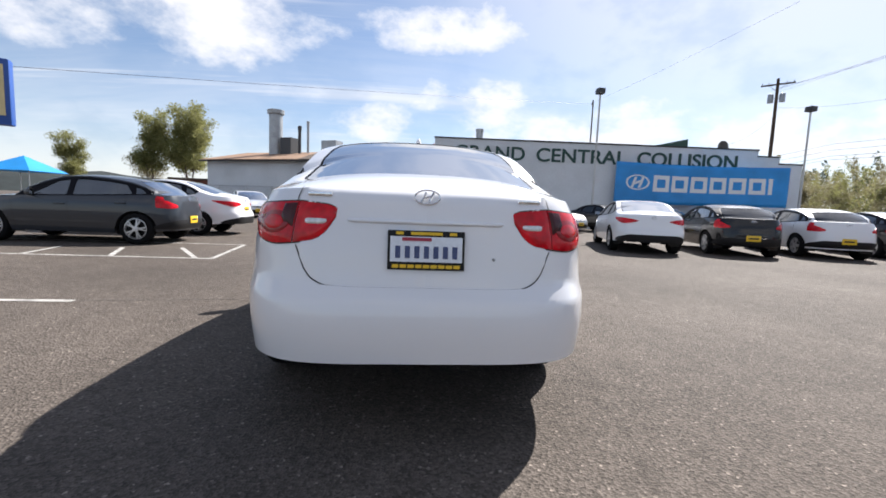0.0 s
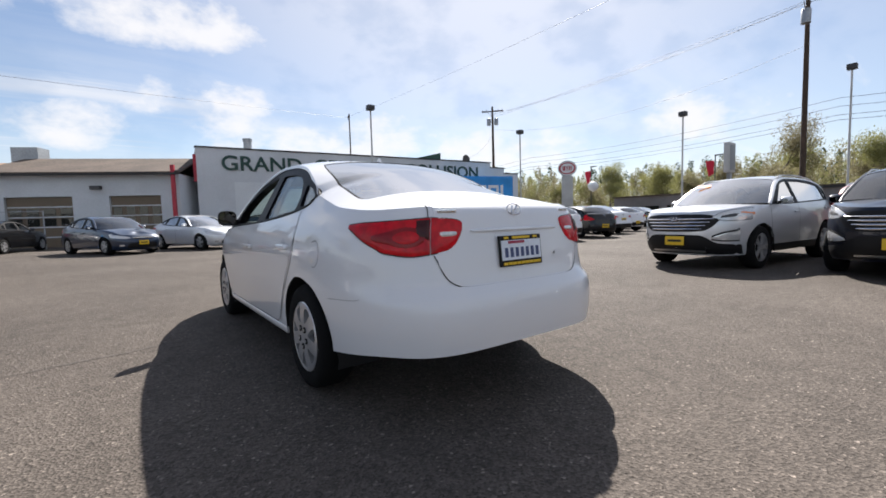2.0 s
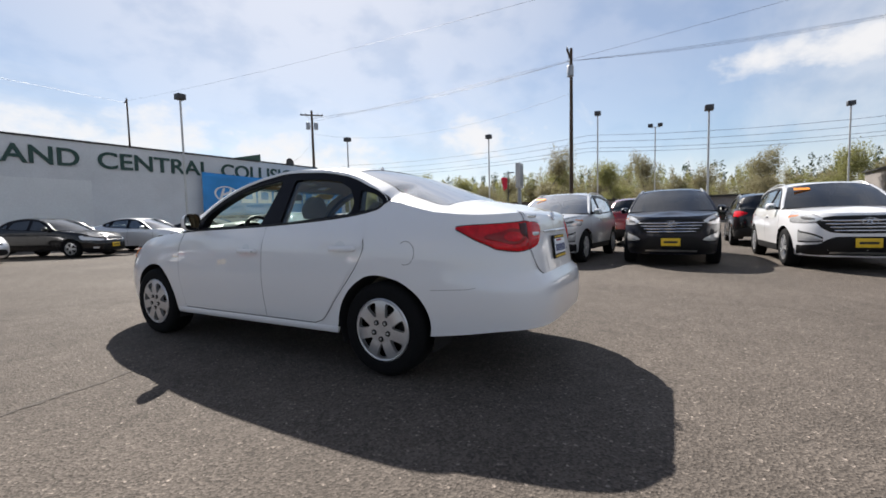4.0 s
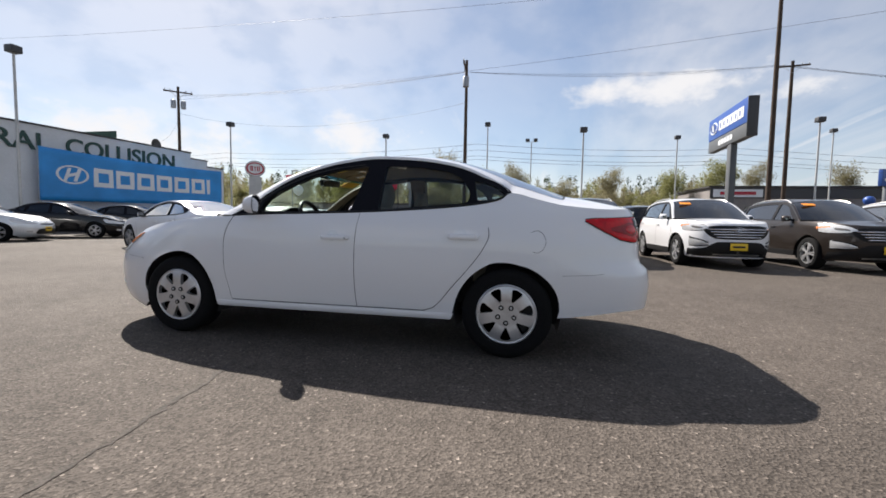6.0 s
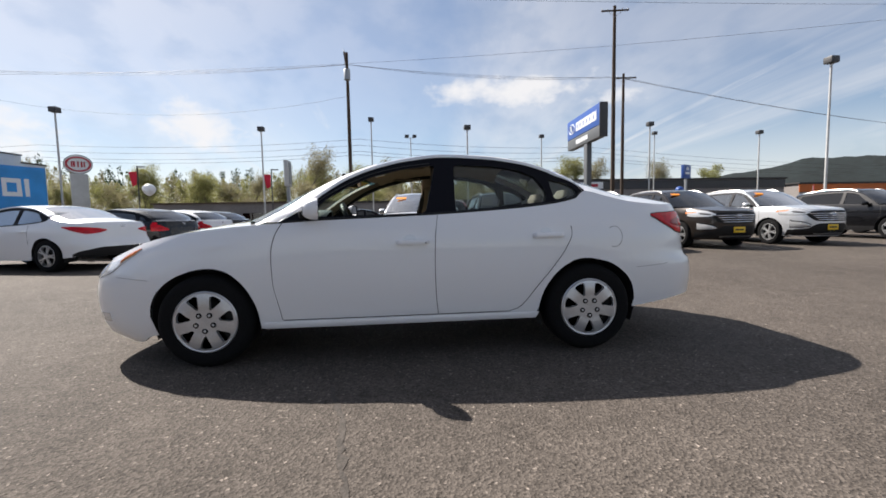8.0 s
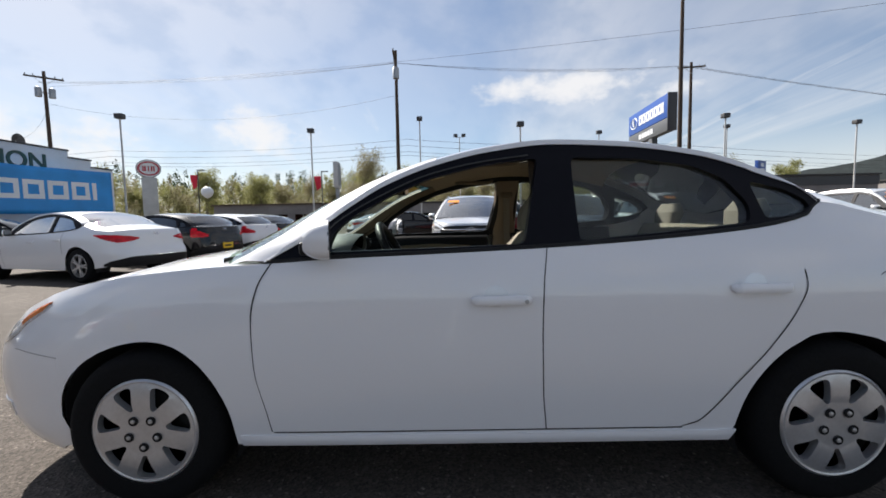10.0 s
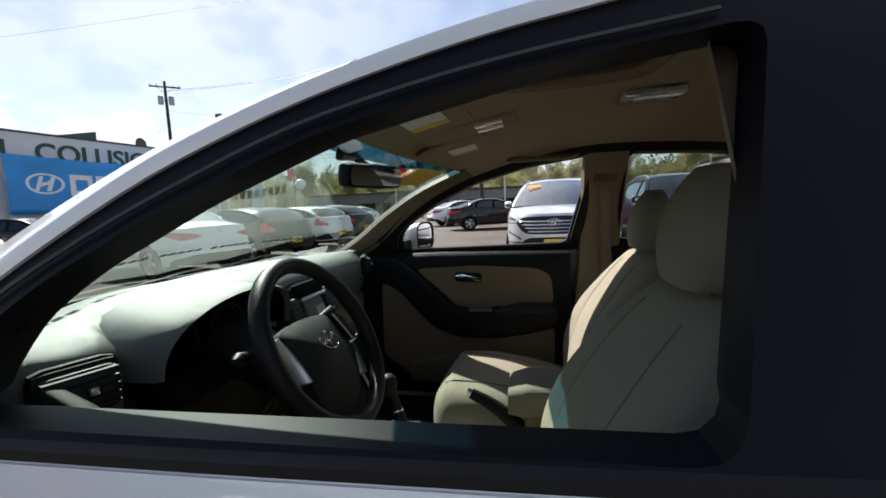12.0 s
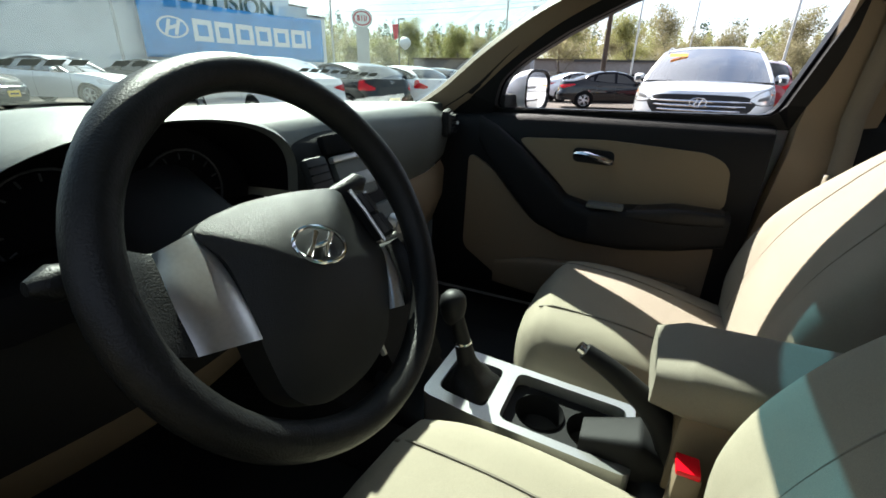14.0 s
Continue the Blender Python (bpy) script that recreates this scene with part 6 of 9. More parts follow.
def flag(x, y, z, h=1.3):
    f = thing("flag", "red cloth flag on a dark lamp pole", "flag", "red flags", pose(x, y, 0))
    part("pole", tube([(0, 0, 0), (0, 0, z + 0.5)], 0.06, 8), LAMP_DARK, f)
    part("lamp_arm", box((0.0, -0.35, z + 0.5), (0.2, 0.8, 0.12), bevel=0.03), LAMP_DARK, f)
    rows = [[(0.05 * math.sin(u * 5 + v * 3), 0.1 + 0.75 * v * (1 - 0.35 * u), z - h * u - 0.25 * v * u) for v in span(0, 1, 6)] for u in span(0, 1, 10)]
    bm = bmesh.new()
    grid(bm, rows)
    c = part("cloth", bm, FLAG_RED, f)
    c.modifiers.new("thickness", "SOLIDIFY").thickness = 0.01


flag(44, 29.4, 6.2)
flag(45, 16.2, 5.9)


def balloon(x, y, z, r, mat, label):
    b = thing("balloon", label, "balloon", "balloons", pose(x, y, 0))
    prof = ((-1.08, 0.06), (-1.0, 0.10), (-0.9, 0.36), (-0.55, 0.76), (0.0, 1.0), (0.5, 0.90), (0.85, 0.52), (1.0, 0.04))
    part("skin", lathe([(o * r, q * r) for o, q in prof], "z", (0, 0, z), 20), mat, b)
    part("string", tube([(0, 0, 0.0), (0.02, 0, z * 0.5), (0, 0, z - r)], 0.008, 4), WIRE, b)


balloon(38, 25.1, 3.9, 0.55, BANNER_WHITE, "round white balloon tied above parked cars")
balloon(22.0, -0.6, 1.75, 0.22, SIGN_BLUE, "round blue balloon tied above a parked car")
balloon(42.0, -29.5, 3.4, 0.45, SIGN_BLUE, "round blue balloon tied above parked cars")
s = thing("stop_sign", "red octagonal sign on a thin post", "sign", at=pose(30, -33.5, 0, 0, 0, -45))
part("post", tube([(0, 0, 0), (0, 0, 3.0)], 0.035, 6), GALV, s)
part("octagon", lathe([(-0.05, 0.02), (-0.05, 0.42), (-0.03, 0.42), (-0.03, 0.02)], "y", (0, 0, 2.7), 8), SIGN_RED, s, smooth=False)
s = thing("canopy_tent", "blue canopy tent beyond the parked cars", "tent", at=pose(-27, 31.5, 0))
for sx in (-1.5, 1.5):
    for sy in (-1.5, 1.5):
        part("leg", tube([(sx, sy, 0), (sx, sy, 2.3)], 0.03, 6), GALV, s)
bm = bmesh.new()
vs = [bm.verts.new(p) for p in ((-1.7, -1.7, 2.3), (1.7, -1.7, 2.3), (1.7, 1.7, 2.3), (-1.7, 1.7, 2.3), (0, 0, 3.4))]
for i in range(4):
    bm.faces.new((vs[i], vs[(i + 1) % 4], vs[4]))
part("canopy", bm, BANNER_BLUE, s, smooth=False).modifiers.new("thickness", "SOLIDIFY").thickness = 0.03


# ---- trees and hills ----
def leaf_sprays(centres, spreads, n, size, seed):
    """n small leaf sprays round each centre, as vertex and face lists."""
    g = np.random.default_rng(seed)
    c = np.repeat(np.array([tuple(p) for p in centres], float), n, axis=0)
    k = np.repeat(np.array(spreads, float), n, axis=0)
    m = len(c)
    way = g.normal(size=(m, 3))
    way /= np.linalg.norm(way, axis=1, keepdims=True)
    p = c + way * g.random((m, 1)) ** 0.42 * k
    s_ = size * (0.6 + 0.8 * g.random((m, 1)))
    a, b = (g.random((m, 3)) - 0.5) * 2 * s_, (g.random((m, 3)) - 0.5) * s_
    vs = np.stack([p - a, p + b, p + a, p - b], axis=1).reshape(-1, 3)
    return vs.tolist(), np.arange(4 * m).reshape(-1, 4).tolist()


def tree(seed, h, spread, leaf, n, size, label, at):
    rng = random.Random(seed)
    t = thing("tree", label, "tree", "trees round the car park", at)
    bm = bmesh.new()
    tips = []

    def limb(p, d, length, r, depth):
        pts, rad = [p], [r]
        q = p
        for i in range(4):
            d = (d + Vector((rng.uniform(-0.25, 0.25), rng.uniform(-0.25, 0.25), rng.uniform(-0.02, 0.22)))).normalized()
            q = q + d * length / 4
            pts.append(q)
            rad.append(max(r * (1 - 0.17 * (i + 1)), 0.012))
        tube_bm(bm, pts, rad, 5 if depth else 8, caps=False)
        if depth == 3:
            tips.append(pts[-1])
            return
        for i in range(4 if depth else 6):
            at_ = pts[rng.choice((2, 3, 4))] if depth else pts[rng.choice((1, 2, 3, 4))]
            a = rng.uniform(0, 2 * math.pi)
            nd = (d * 0.7 + Vector((math.cos(a), math.sin(a), rng.uniform(0.0, 0.6))) * spread).normalized()
            limb(at_, nd, length * rng.uniform(0.45, 0.66), rad[-1] * 0.8, depth + 1)
        tips.append(pts[-1])
    limb(Vector((0, 0, 0)), Vector((0, 0, 1)), h * 0.52, h * 0.017, 0)
    part("trunk", bm, BARK, t)
    k = h * 0.10
    vs, fs = leaf_sprays(tips, [(k, k, k * 0.8)] * len(tips), max(int(n / len(tips)), 1), size, seed)
    me = bpy.data.meshes.new("crown")
    me.from_pydata(vs, [], fs)
    me.materials.append(leaf)
    c = new("crown", me)
    c.parent = t
    return t


TREES = [tree(11, 12, 0.40, LEAF_SPRING, 15000, 0.16, "broad tree in yellow-green spring leaf", pose(-30, 61, 0)),
         tree(23, 11, 0.85, LEAF_BROWN, 10000, 0.11, "half-bare tree with brown spring buds", pose(62, 15, 0)),
         tree(37, 11.5, 0.95, LEAF_SPRING, 10000, 0.12, "olive-green tree in thin spring leaf", pose(74.2, 45.9, 0, 0, 0, 40))]
for i, x, y, big, k in ((0, -35.0, 62, 0.92, 0), (0, -45.5, 62, 0.66, 1), (1, -37.5, 66, 1.0, 2), (0, -32.0, 66, 0.95, 3)):
    copy_thing(TREES[i], pose(x, y, 0, 0, 0, 77 * k) @ Matrix.Diagonal((big, big, big, 1)))
rng = random.Random(5)
for i in range(34):
    ang = -58 + i * 3.55 + rng.uniform(-1, 1)
    r = 108 if 28 < ang < 43 else rng.uniform(84, 108)
    if ang < -27:
        continue
    x, y = math.cos(radians(ang)) * r, math.sin(radians(ang)) * r
    copy_thing(TREES[rng.choice((1, 1, 2, 1, 2))], pose(x, y, rng.uniform(-3.4, -1.0), 0, 0, rng.uniform(0, 360)))
copy_thing(TREES[1], pose(76, -35.5, 0, 0, 0, 40))
copy_thing(TREES[1], pose(74, -48.5, -0.4, 0, 0, 140))
copy_thing(TREES[0], pose(80, -62.5, -3.4, 0, 0, 200))
for i, x, y, z, turn in ((2, 72.5, 17.0, -0.6, 10), (2, 72.3, 6.6, -0.8, 130), (1, 73.5, 3.2, -0.4, 250), (2, 78.9, 37.2, -1.2, 200), (1, 76.3, -13.3, -0.6, 80), (2, 73.1, -19.9, -1.0, 300), (2, 70.5, -28.8, 0.0, 170), (1, 82.0, -4.6, -2.0, 20)):
    copy_thing(TREES[i], pose(x, y, z, 0, 0, turn))


def woods():
    """The continuous brushy wood behind the single trees."""
    rng = random.Random(8)
    crowns = ([], [])
    for i in range(620):
        deg = -44 + 124 * (i + rng.uniform(-1, 1)) / 620
        ang = radians(deg)
        r = rng.uniform(98, 126)
        hh = rng.uniform(8.5, 12.5) * (1.0 if deg > -22 else 0.55) * (1.0 + 0.12 * math.sin(ang * 9) + 0.10 * math.sin(ang * 31))
        wide = rng.uniform(1.5, 2.8)
        k = rng.choice((0, 1))
        for j in range(9):
            u = j / 8
            w = wide * (1.0 - 0.62 * u ** 2)
            crowns[k].append(((math.cos(ang) * r + rng.uniform(-w, w), math.sin(ang) * r + rng.uniform(-w, w), hh * (0.10 + 0.80 * u)), (w * rng.uniform(0.5, 0.9), w * rng.uniform(0.5, 0.9), hh * rng.uniform(0.08, 0.13))))
    for name, mat, k, label in (("woods", LEAF_SPRING, 0, "brushy wood in early spring leaf behind the car park"), ("budding_woods", LEAF_BROWN, 1, "half-bare brown wood behind the car park")):
        vs, fs = leaf_sprays([c for c, _ in crowns[k]], [w for _, w in crowns[k]], 95, 0.17, 8 + 20 * k)
        me = bpy.data.meshes.new(name)
        me.from_pydata(vs, [], fs)
        me.materials.append(mat)
        tagged(new(name, me), label, "woods", kind="stuff")
    cs, ks = [], []
    for i in range(260):
        ang = radians(rng.uniform(-24, 76))
        r = rng.uniform(128, 150)
        hh = rng.uniform(11, 17)
        for j in range(5):
            cs.append((math.cos(ang) * r, math.sin(ang) * r, hh * (0.2 + 0.17 * j)))
            ks.append((2.6 * (1.1 - j * 0.2), 2.6 * (1.1 - j * 0.2), 1.6))
    vs, fs = leaf_sprays(cs, ks, 44, 0.32, 9)
    me = bpy.data.meshes.new("conifers")
    me.from_pydata(vs, [], fs)
    me.materials.append(LEAF_CONIFER)
    tagged(new("conifers", me), "dark conifers along the top of the wood", "woods", kind="stuff")


woods()


def hills(name, label, r, a0, a1, prof):
    f = curve(*prof)
    rows = []
    for i in range(161):
        a = a0 + (a1 - a0) * i / 160
        n = noise.noise(Vector((a * 0.35, 1.3, 0))) * 4 + noise.noise(Vector((a * 2.1, 7.3, 0))) * 1.6
        x, y = math.sin(radians(a)), math.cos(radians(a))
        h = max(f(a) + n * min(f(a) / 20, 1), 0.5)
        rows.append([(x * r * k, y * r * k, z) for k, z in ((0.90, 0.0), (0.95, h * 0.55), (1.0, h), (1.08, h * 0.7), (1.15, 0))])
    bm = bmesh.new()
    grid(bm, rows)
    tagged(part(name, bm, HILL), label, "hill", kind="structure")


hills("hill", "dark wooded hill on the horizon", 560, 70, 200, ((70, 4), (110, 6), (118, 10), (123, 20), (128, 36), (132, 44), (137, 51), (143, 48), (152, 36), (165, 28), (200, 20)))
hills("far_ridge", "low dark tree-covered ridge on the horizon", 420, -120, 60, ((-120, 10), (-70, 14), (-40, 16), (-15, 12), (20, 10), (60, 8)))

# ---- parked cars ----
LOT = "parked cars on the sales lot"
suv_silver = parked_car("suv", "silver", "silver mid-size SUV with chrome grille and orange price tag", aim(10.63, 1.55, -85), LOT, tag_bar=True, tinted=GLASS_LOT)
parked_car("suv", "navy", "dark navy SUV with chrome grille and yellow plate", aim(10.95, -0.70, -90), LOT)
suv_white = parked_car("suv", "white", "white SUV with orange price tag on its windscreen", aim(10.9, -3.45, -91), LOT, tag_bar=True)
parked_car("suv", "brown", "dark brown SUV with orange price tag on its windscreen", aim(10.95, -6.15, -92), LOT, tag_bar=True)
suv_black = parked_car("suv", "black", "black SUV parked in a row", aim(11.6, -13.3, -96), LOT)
parked_car("suv", "red", "dark red SUV with its tail towards the row", aim(12.4, 0.4, 90), LOT)
copy_thing(suv_silver, aim(11.2, -9.0, -93))
copy_thing(suv_white, aim(12.4, -16.6, -98))
copy_thing(suv_black, aim(12.6, -3.3, 92))
coupe = parked_car("coupe", "white", "white two-door coupe with swept tail lamps", aim(6.08, 8.25, 17), LOT, rear_plate=False, tinted=GLASS_LOT)
hatch_black = parked_car("hatch", "black", "black hatchback with red tail lamps and yellow plate", aim(8.75, 8.25, 17), LOT)
hatch_white = parked_car("hatch", "white", "white hatchback with black lower bumper and yellow plate", aim(11.5, 8.3, 17), LOT)
copy_thing(hatch_black, aim(14.3, 8.6, 17))
parked_car("hatch", "grey", "dark grey five-door hatchback parked side-on", aim(-4.72, 8.15, -92), LOT, tinted=GLASS_LOT)
parked_car("sedan", "blue", "dark blue saloon facing the car park", aim(-3.2, 21.6, 154), LOT)
sedan_silver = parked_car("sedan", "silver", "silver saloon facing the car park", aim(-0.2, 21.5, 154), LOT, tinted=GLASS_LOT)
sedan_black = parked_car("sedan", "black", "black saloon facing the car park", aim(3.0, 21.4, 154), LOT)
copy_thing(sedan_silver, aim(6.2, 21.6, 154))
copy_thing(sedan_black, aim(9.4, 21.6, 154))
copy_thing(sedan_black, aim(12.6, 21.6, 154))
copy_thing(sedan_silver, aim(-9.8, 25.0, 150))
copy_thing(sedan_black, aim(-7.0, 23.2, 20))
copy_thing(sedan_black, aim(18.6, 6.3, 165))
copy_thing(sedan_silver, aim(22.8, 8.2, 150))
copy_thing(hatch_white, aim(20.5, 10.6, 10))
sedan_white = parked_car("sedan", "white", "white saloon in a far row", aim(17.6, 9.7, 8), LOT, tinted=GLASS_LOT)
for x, y, a, src in ((24.0, 12.5, 20, sedan_white), (27.0, 13.5, 20, sedan_black), (30.0, 14.5, 20, sedan_silver), (24, 1.5, -80, sedan_white), (24.5, -1.4, -80, sedan_silver),
                     (25, -6.5, -80, sedan_black), (25, -14.5, -80, sedan_white), (25.5, -17.5, -80, sedan_silver), (26, -24, -80, sedan_black), (26, -27, -80, sedan_white),
                     (-4.5, 10.8, -92, sedan_white), (-20, 14, -85, sedan_white), (-21, 17, -85, sedan_silver), (-14.5, 11.4, -88, sedan_white)):
    copy_thing(src, aim(x, y, a))

# ---- the white saloon: outside ----
HERO = CarShape(**SEDAN)
hero = thing("white_saloon", "white four-door saloon standing in the open with its driver's window down", "car")
car_shell(hero, HERO, WHITE_PAINT, GLASS_TINT, True)
FRONT_OPEN = rounded([(2.895, 1.002), (2.865, 1.085), (2.80, 1.138), (2.66, 1.216), (2.50, 1.285), (2.29, 1.336), (2.050, 1.366), (2.135, 1.018)], 0.03, 3)
REAR_OPEN = rounded([(1.925, 1.026), (1.915, 1.365), (1.64, 1.352), (1.43, 1.318), (1.315, 1.262), (1.245, 1.155), (1.262, 1.082)], 0.03, 3)
QUARTER_OPEN = rounded([(1.195, 1.098), (1.222, 1.248), (1.087, 1.212), (1.015, 1.168), (1.005, 1.140), (1.065, 1.112)], 0.02, 3)
side_frame(hero, HERO, [FRONT_OPEN, REAR_OPEN, QUARTER_OPEN], [None, GLASS_TINT, GLASS_SIDE])
FEND = curve((0.26, 3.112), (0.395, 3.136), (0.577, 3.170), (0.756, 3.175), (0.875, 3.152), (0.97, 3.100))
BSEAM = curve((0.26, 2.062), (0.318, 2.065), (0.45, 2.077), (0.655, 2.081), (0.857, 2.073), (1.0, 2.053))
RSEAM = curve((0.310, 1.56), (0.325, 1.50), (0.364, 1.452), (0.488, 1.35), (0.633, 1.228), (0.757, 1.14), (0.859, 1.097), (0.941, 1.111), (1.05, 1.155), (1.09, 1.175))


def hero_door(side, front, back, name):
    """A door skin, lifted a little from the body, with a dark joint all round."""
    rows = []
    for i in range(25):
        v = i / 24
        row = []
        for j in range(17):
            u = j / 16
            z = 0.312 + (0.99 - 0.312) * v
            y = back(z) + 0.0025 + (front(z) - back(z) - 0.005) * u
            top = HERO.shoulder(y) - 0.001
            z = 0.312 + (top - 0.312) * v
            row.append(HERO.wrap(HERO.a_of_y(y, z), z, 0.003, side))
        rows.append(row)
    bm = bmesh.new()
    grid(bm, rows)
    d = part(name, bm, WHITE_PAINT, hero, angle=60)
    return d


def strip_on_side(y, z, side, off):
    return HERO.wrap(HERO.a_of_y(y, z), z, off, side)


def door_handle(parent, side, y0, y1, z, lock):
    """A pull handle over a shallow cup."""
    rows = []
    n = 30
    for i in range(n + 1):
        u = i / n
        y = y0 + (y1 - y0) * u
        e = min(u, 1 - u) / 0.10
        lift = 0.014 + 0.018 * min(1, e) ** 0.5
        half = 0.0175 * (0.45 + 0.55 * min(1, e) ** 0.5)
        zz = z + 0.004
        base = [strip_on_side(y, zz + d, side, o) for d, o in ((-half, lift - 0.012), (-half, lift - 0.004), (-half * 0.5, lift), (half * 0.5, lift), (half, lift - 0.004), (half, lift - 0.012))]
        rows.append(base + [base[0]])
    bm = bmesh.new()
    grid(bm, rows)
    bmesh.ops.remove_doubles(bm, verts=bm.verts, dist=0.0005)
    h = part("door_handle", bm, WHITE_PAINT, parent)
    if lock:
        p = strip_on_side(y0 + 0.024, z, side, 0.034)
        part("key_lock", lathe([(0, 0.008), (side * 0.003, 0.008), (side * 0.003, 0.001)], "x", p, 14), GALV, h)
    # cup behind the grip: a flat disc, its shade put into silver paint
    bm = bmesh.new()
    ym = (y0 + y1) / 2 + 0.02
    rows = []
    for i in range(9):
        r = i / 8
        rows.append([strip_on_side(ym + math.cos(t) * 0.045 * r, z + 0.017 + math.sin(t) * 0.040 * r, side, 0.004) for t in span(0, 2 * math.pi, 20)])
    grid(bm, rows)
    part("handle_cup", bm, PAINTS["silver"], h, "cup behind the handle, shade painted in silver")


for side in (-1, 1):
    fd = hero_door(side, lambda z: FEND(z), lambda z: BSEAM(z), "front_door")
    rd = hero_door(side, lambda z: BSEAM(z), lambda z: RSEAM(z), "rear_door")
    door_handle(fd, side, 2.12, 2.345, 0.815, side < 0)
    door_handle(rd, side, 1.16, 1.385, 0.842, False)
    zs = span(0.312, 0.966, 30)
    part("door_joint", seam(HERO, [(HERO.a_of_y(FEND(z), z), z) for z in zs], side, 0.0055, 0.0016), GAP, hero)
    part("door_joint", seam(HERO, [(HERO.a_of_y(BSEAM(z), z), z) for z in span(0.312, 1.002, 30)], side, 0.0055, 0.0016), GAP, hero)
    part("door_joint", seam(HERO, [(HERO.a_of_y(RSEAM(z), z), z) for z in span(0.312, 1.075, 40)], side, 0.005, 0.0016), GAP, hero)
    part("door_joint", seam(HERO, [(HERO.a_of_y(y, 0.309), 0.309) for y in span(1.545, 3.115, 40)], side, 0.007, 0.0016), GAP, hero)
    # sill step
    ys = span(1.345, 3.245, 30)
    bm = wrap_patch(HERO, [(HERO.a_of_y(y, 0.28), 0.252, 0.296) for y in ys], side, 0.012, 3)
    part("sill", bm, WHITE_PAINT, hero)
    # fuel flap outline on the near side
    if side < 0:
        pts = [(0.775 + 0.062 * math.cos(t), 0.822 + 0.074 * math.sin(t)) for t in span(0.30 * math.pi, 1.62 * math.pi, 30)]
        part("fuel_flap_joint", seam(HERO, [(HERO.a_of_y(y, z), z) for y, z in pts], side, 0.0035), FAINT_GAP, hero)
    # bumper joints
    pts = [(HERO.a_of_y(0.60 - 0.28 * u, 0.60 + 0.01 * u), 0.595 + 0.015 * u + 0.05 * max(u - 0.85, 0)) for u in span(0, 1, 14)]
    part("bumper_joint", seam(HERO, pts, side, 0.0025), FAINT_GAP, hero)
    pts = [(HERO.a_of_y(3.99 + 0.25 * u, 0.60), 0.60 + 0.02 * u) for u in span(0, 1, 10)]
    part("bumper_joint", seam(HERO, pts, side, 0.0025), FAINT_GAP, hero)
    # tail lamp: outer on the wing, inner on the boot lid
    outer = [(HERO.a_rear(0.5435, 0.92), 0.836, 1.005), (HERO.a_rear(0.62, 0.92), 0.828, 1.0), (HERO.a_rear(0.70, 0.92), 0.842, 0.994), (HERO.a_of_y(0.265, 0.93), 0.868, 0.991), (HERO.a_of_y(0.335, 0.94), 0.902, 0.989), (HERO.a_of_y(0.405, 0.95), 0.942, 0.985), (HERO.a_of_y(0.455, 0.97), 0.968, 0.979)]
    tl = part("tail_lamp", wrap_patch(HERO, resample(outer, 26), side, 0.010, 8), RED_LENS, hero, "deep red tail lamp lens")
    part("lens_border", wrap_patch(HERO, resample([(a, lo - 0.006, hi + 0.005) for a, lo, hi in outer], 26), side, 0.0065, 4), GAP, tl)
    a0, a1 = HERO.a_rear(0.565, 0.92), HERO.a_of_y(0.29, 0.93)
    for name, mat, k, off in (("lens_ring", DARK_RED, 1.0, 0.0120), ("lens_bowl", RED_LENS, 0.66, 0.0135)):
        ring = [((a0 + a1) / 2 - (a1 - a0) / 2 * k * math.cos(t), 0.916 - 0.064 * k * math.sin(t), 0.916 + 0.064 * k * math.sin(t)) for t in span(0.05, math.pi - 0.05, 20)]
        part(name, wrap_patch(HERO, ring, side, off, 5), mat, tl)
    part("lens_panel", wrap_patch(HERO, resample([(HERO.a_rear(0.547, 0.92), 0.900, 0.998), (HERO.a_rear(0.585, 0.92), 0.905, 0.996), (HERO.a_rear(0.605, 0.92), 0.935, 0.994)], 8), side, 0.0150, 4), MAROON_LENS, tl, "maroon panel in the lens")
    inner = [(HERO.a_rear(0.372, 0.95), 0.945, 0.982), (HERO.a_rear(0.41, 0.93), 0.884, 0.993), (HERO.a_rear(0.46, 0.92), 0.850, 0.999), (HERO.a_rear(0.5395, 0.92), 0.836, 1.005)]
    il = part("boot_lamp", wrap_patch(HERO, resample(inner, 14), side, 0.010, 6), RED_LENS, hero, "red lamp on the boot lid")
    part("lens_border", wrap_patch(HERO, resample([(a, lo - 0.006, hi + 0.005) for a, lo, hi in inner], 14), side, 0.0065, 4), GAP, il)
    part("reverse_lamp", wrap_patch(HERO, resample([(HERO.a_rear(0.405, 0.925), 0.922, 0.936), (HERO.a_rear(0.43, 0.925), 0.910, 0.944), (HERO.a_rear(0.48, 0.925), 0.908, 0.945), (HERO.a_rear(0.50, 0.925), 0.920, 0.938)], 10), side, 0.0125, 3), CLEAR_LENS, il, "clear reversing lamp")
    # head lamp
    lamp = [(HERO.a_front(0.40, 0.65), 0.615, 0.635), (HERO.a_front(0.52, 0.65), 0.60, 0.685), (HERO.a_front(0.68, 0.68), 0.640, 0.735), (HERO.a_of_y(4.21, 0.72), 0.70, 0.765), (HERO.a_of_y(4.09, 0.77), 0.775, 0.806)]
    hl = part("head_lamp", wrap_patch(HERO, resample(lamp, 18), side, 0.007, 5), CLEAR_LENS, hero, "clear head lamp")
    part("turn_lamp", wrap_patch(HERO, resample([(HERO.a_of_y(4.25, 0.70), 0.712, 0.742), (HERO.a_of_y(4.18, 0.74), 0.730, 0.778), (HERO.a_of_y(4.09, 0.78), 0.776, 0.812)], 10), side, 0.018, 3), AMBER_LENS, hl, "amber corner of the head lamp")
